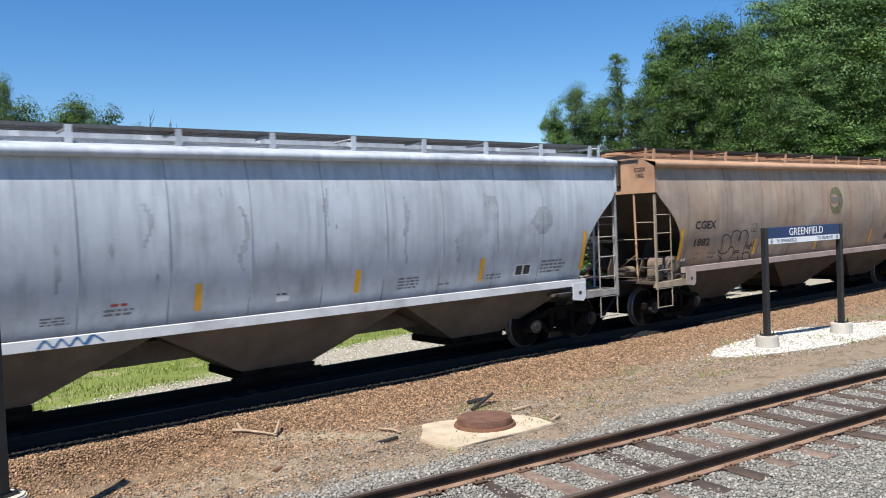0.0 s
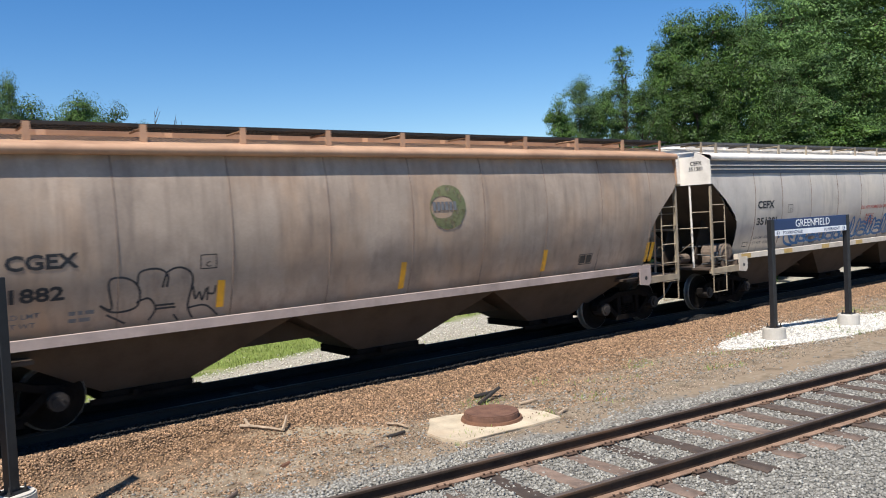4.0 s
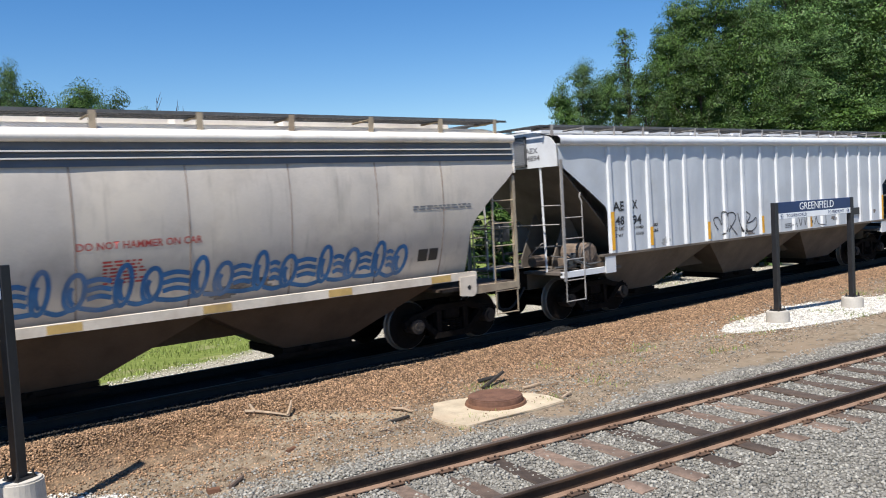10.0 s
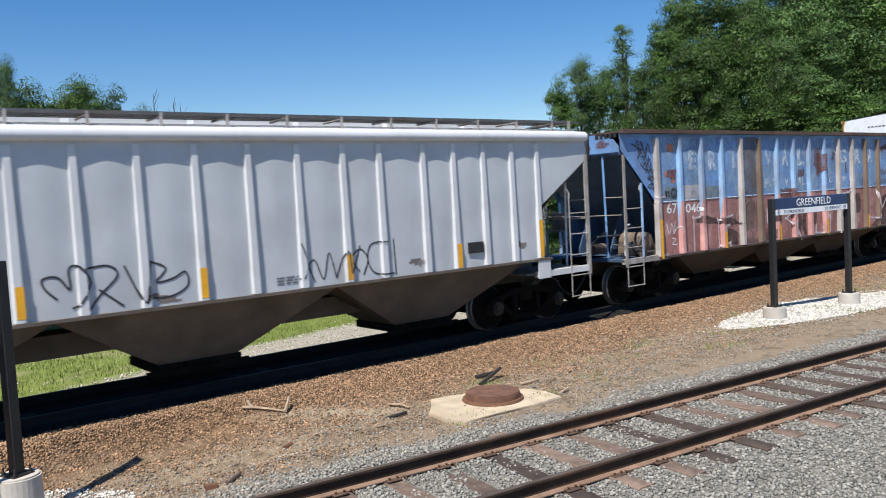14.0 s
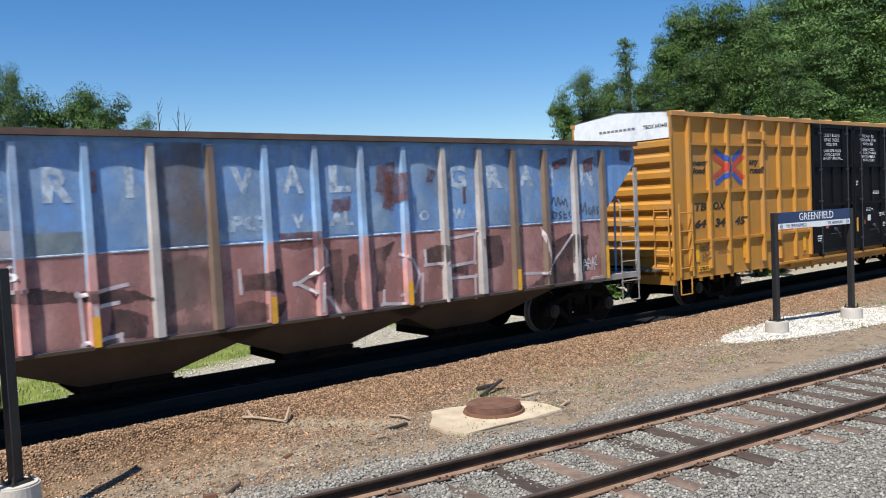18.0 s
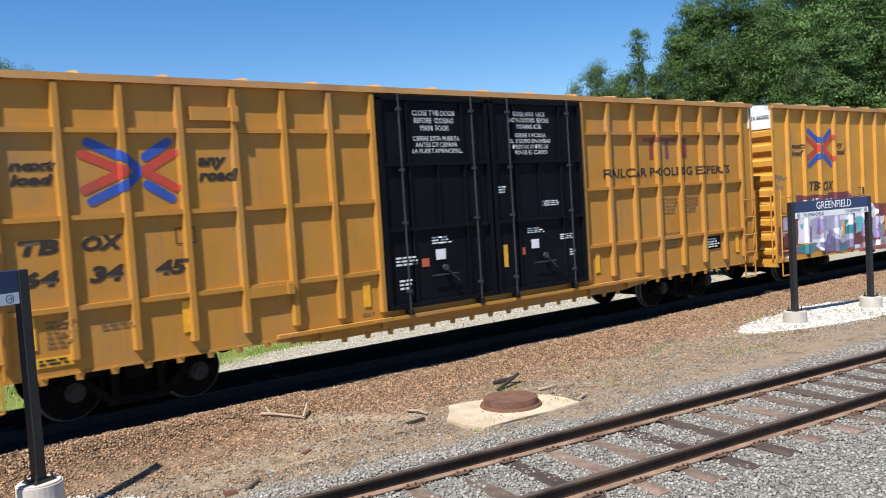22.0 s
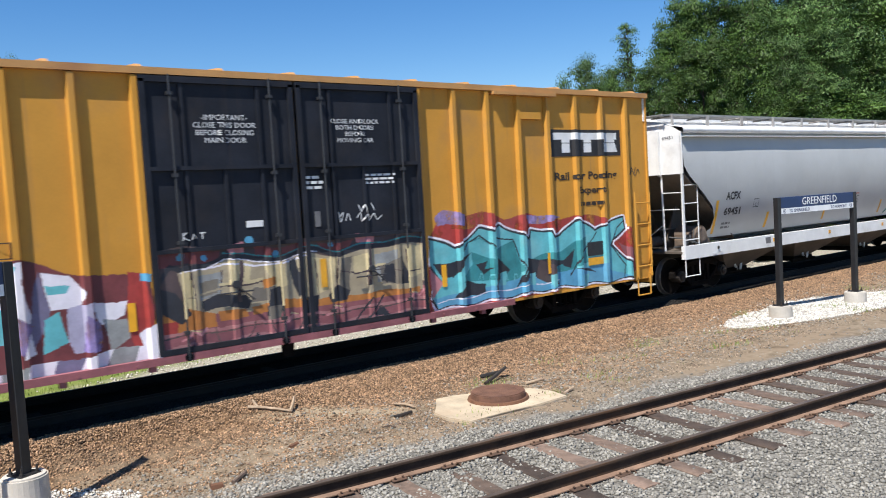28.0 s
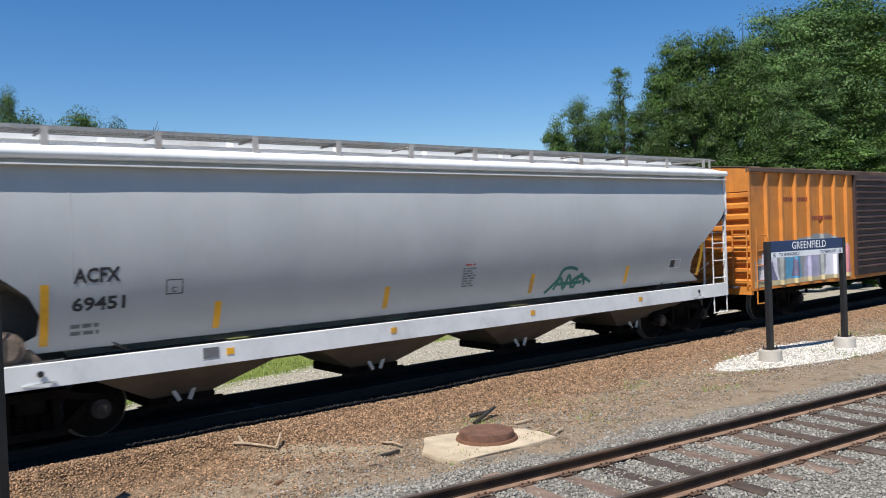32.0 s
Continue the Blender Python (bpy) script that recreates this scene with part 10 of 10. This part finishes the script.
end_words(box_two, "TBOX 665202", -X2 + 0.018, -1.46, -0.75, 4.49, 4.59, INK)
for bx, h in ((box_one, X1), (box_two, X2)):
    for k in range(9):
        bm = bmesh.new()
        box(bm, -h + 0.012, -h + 0.019, -0.5 + k * 0.13, -0.41 + k * 0.13, 4.5, 4.55)
        part("end_marking", bm, INK_FADED, bx)
end_words(tan_car, "CGEX\n1882", -TH, -1.35, -1.02, 3.62, 3.86, INK)
end_words(cream_car, "CEFX\n351381", -CH, -1.38, -0.98, 3.60, 3.84, INK)
end_words(white_car, "AEX\n14894", -WH, -1.0, -0.55, 3.52, 3.80, INK_FADED)
end_words(silver_car, "69451", -SH, -1.36, -1.05, 3.84, 3.92, INK_FADED)
# vent housings on the end walls
def vent_housing(root, h, material):
    bm = bmesh.new()
    box(bm, -h - 0.16, -h, -0.72, 0.42, 3.28, 4.02)
    bevel(bm, 0.02)
    vent = part("vent_housing", bm, material, root, "projecting housing with a louvred vent")
    for i in range(9):
        bm = bmesh.new()
        z = 3.52 + i * 0.05
        hexa(bm, [(-h - 0.163, -0.32, z), (-h - 0.163, 0.16, z), (-h - 0.175, 0.16, z), (-h - 0.175, -0.32, z)], [(-h - 0.163, -0.32, z + 0.03), (-h - 0.163, 0.16, z + 0.03), (-h - 0.167, 0.16, z + 0.03), (-h - 0.167, -0.32, z + 0.03)])
        part("louvre", bm, GRATE, vent)


vent_housing(cream_car, CH, CREAM_ROOF)


def end_grille(root, h, material):
    """A brake-step grating hung upright on the end wall."""
    bm = bmesh.new()
    for y0, y1, z0, z1 in ((-0.62, -0.58, 3.42, 4.06), (-0.12, -0.08, 3.42, 4.06), (-0.62, -0.08, 3.42, 3.46), (-0.62, -0.08, 4.02, 4.06)):
        box(bm, -h - 0.05, -h - 0.01, y0, y1, z0, z1)
    frame_ob = part("step_grating", bm, material, root, "dark diamond grating on the end wall")
    for k in range(14):
        for e in (-1, 1):
            z = 3.44 + k * 0.044
            bm = bmesh.new()
            rod(bm, (-h - 0.03, -0.60, z + e * 0.06), (-h - 0.03, -0.10, z - e * 0.06 + 0.0), 0.006, 3)
            part("grating_bar", bm, material, frame_ob)


end_grille(tan_car, TH, STEEL_DARK)
end_grille(white_car, WH, GRATE)
end_grille(blue_car, BH, STEEL_DARK)
for y in (-0.95, -0.35, 0.35, 0.95):
    bm = bmesh.new()
    prism(bm, [(-SH - 0.07, 3.0), (-SH, 2.95), (-SH, 4.1), (-SH - 0.07, 4.05)], "y", y - 0.04, y + 0.04)
    part("end_stiffener", bm, SILVER_SILL, silver_car)
bm = bmesh.new()
box(bm, -BH + 0.6, -BH + 0.64, -1.585, -1.55, 1.15, 2.85)
part("ladder_rail", bm, BLUE_RIB, blue_car, "bright blue ladder rail")
bm = bmesh.new()
pipe(bm, [(-BH + 0.3, -1.3, 1.2), (-BH + 0.28, -1.32, 1.75), (-BH + 0.36, -1.32, 1.9), (-BH + 0.5, -1.3, 1.9)], 0.022, 6)
part("brake_hose", bm, PAINT_WHITE, blue_car)
for i, (y, z, w, h) in enumerate(((-1.0, 3.75, 0.22, 0.12), (-0.5, 3.7, 0.18, 0.18), (-0.1, 3.8, 0.25, 0.1), (0.5, 3.72, 0.2, 0.16))):
    bm = bmesh.new()
    ring = stain(y, z, w, h, 400 + i)
    bm.faces.new([bm.verts.new((-BH - 0.004, p, q)) for p, q in ring])
    part("rust_patch", bm, RUST_PATCH, blue_car)
for k in range(5):
    bm = bmesh.new()
    box(bm, -BH - 0.01, -BH - 0.004, -1.42 + k * 0.13, -1.33 + k * 0.13, 3.9, 4.0)
    part("end_marking", bm, INK, blue_car)

# rust wash and grime on the tan, cream and grey cars
SPRAYS["murk"] = mat("grey_murk", (0.20, 0.165, 0.145), 0.75, 0, 0.25, 1.0, (0.14, 0.11, 0.10), 0.4, 0.5, 0.08, worn=0.55, fade=0.45)
SPRAYS["chalk"] = mat("chalk_wash", (0.46, 0.48, 0.51), 0.7, 0, 0.2, 1.6, (0.4, 0.42, 0.45), 0.4, 0.5, 0.05, worn=0.55, fade=0.4)


def washes(root, surf, ink, label, spots, seed):
    for k, (x, z, w, h) in enumerate(spots):
        ring = stain(x, z, w, h, seed + k)
        xs, zs = [p[0] for p in ring], [p[1] for p in ring]
        mural(root, label, min(xs) - 0.1, max(xs) + 0.1, max(1.45, min(zs) - 0.1), min(3.82, max(zs) + 0.1), [(ink, ring)], surf, 0.04, 0.08, k, "wash", 0.0015, True)


washes(cream_car, CP, "murk", "dark grimy wash", [(-2.6, 1.62, 0.9, 0.12), (2.4, 1.62, 0.9, 0.12)], 260)
washes(grey_car, GP, "chalk", "pale chalky streak", [(-2.4, 2.9, 0.05, 0.5), (-0.9, 2.6, 0.06, 0.6), (0.6, 3.0, 0.05, 0.5), (2.2, 2.7, 0.06, 0.6), (4.3, 3.0, 0.25, 0.35), (5.6, 2.7, 0.4, 0.3), (3.4, 2.2, 0.05, 0.4), (-3.6, 2.4, 0.05, 0.5)], 290)
washes(white_car, ws, "murk", "grimy smudge", [(-4.6, 1.6, 0.2, 0.08), (-1.0, 1.55, 0.25, 0.07), (3.6, 1.6, 0.2, 0.1), (6.2, 1.7, 0.2, 0.12)], 310)


def motions():
    for root, mid in cars:
        walk(root, [(t, pose(mid - s, FAR_Y, 0)) for t, s in RUN])
    n = 216
    spin = []
    for i in range(n + 1):
        t = 32.0 * i / n
        s = float(np.interp(t, [r[0] for r in RUN], [r[1] for r in RUN]))
        spin.append((t, -math.degrees(s / WHEEL_R)))
    for w, x in wheelsets:
        walk(w, [(t, pose(x, 0, WHEEL_R, 0, a, 0)) for t, a in spin])


motions()
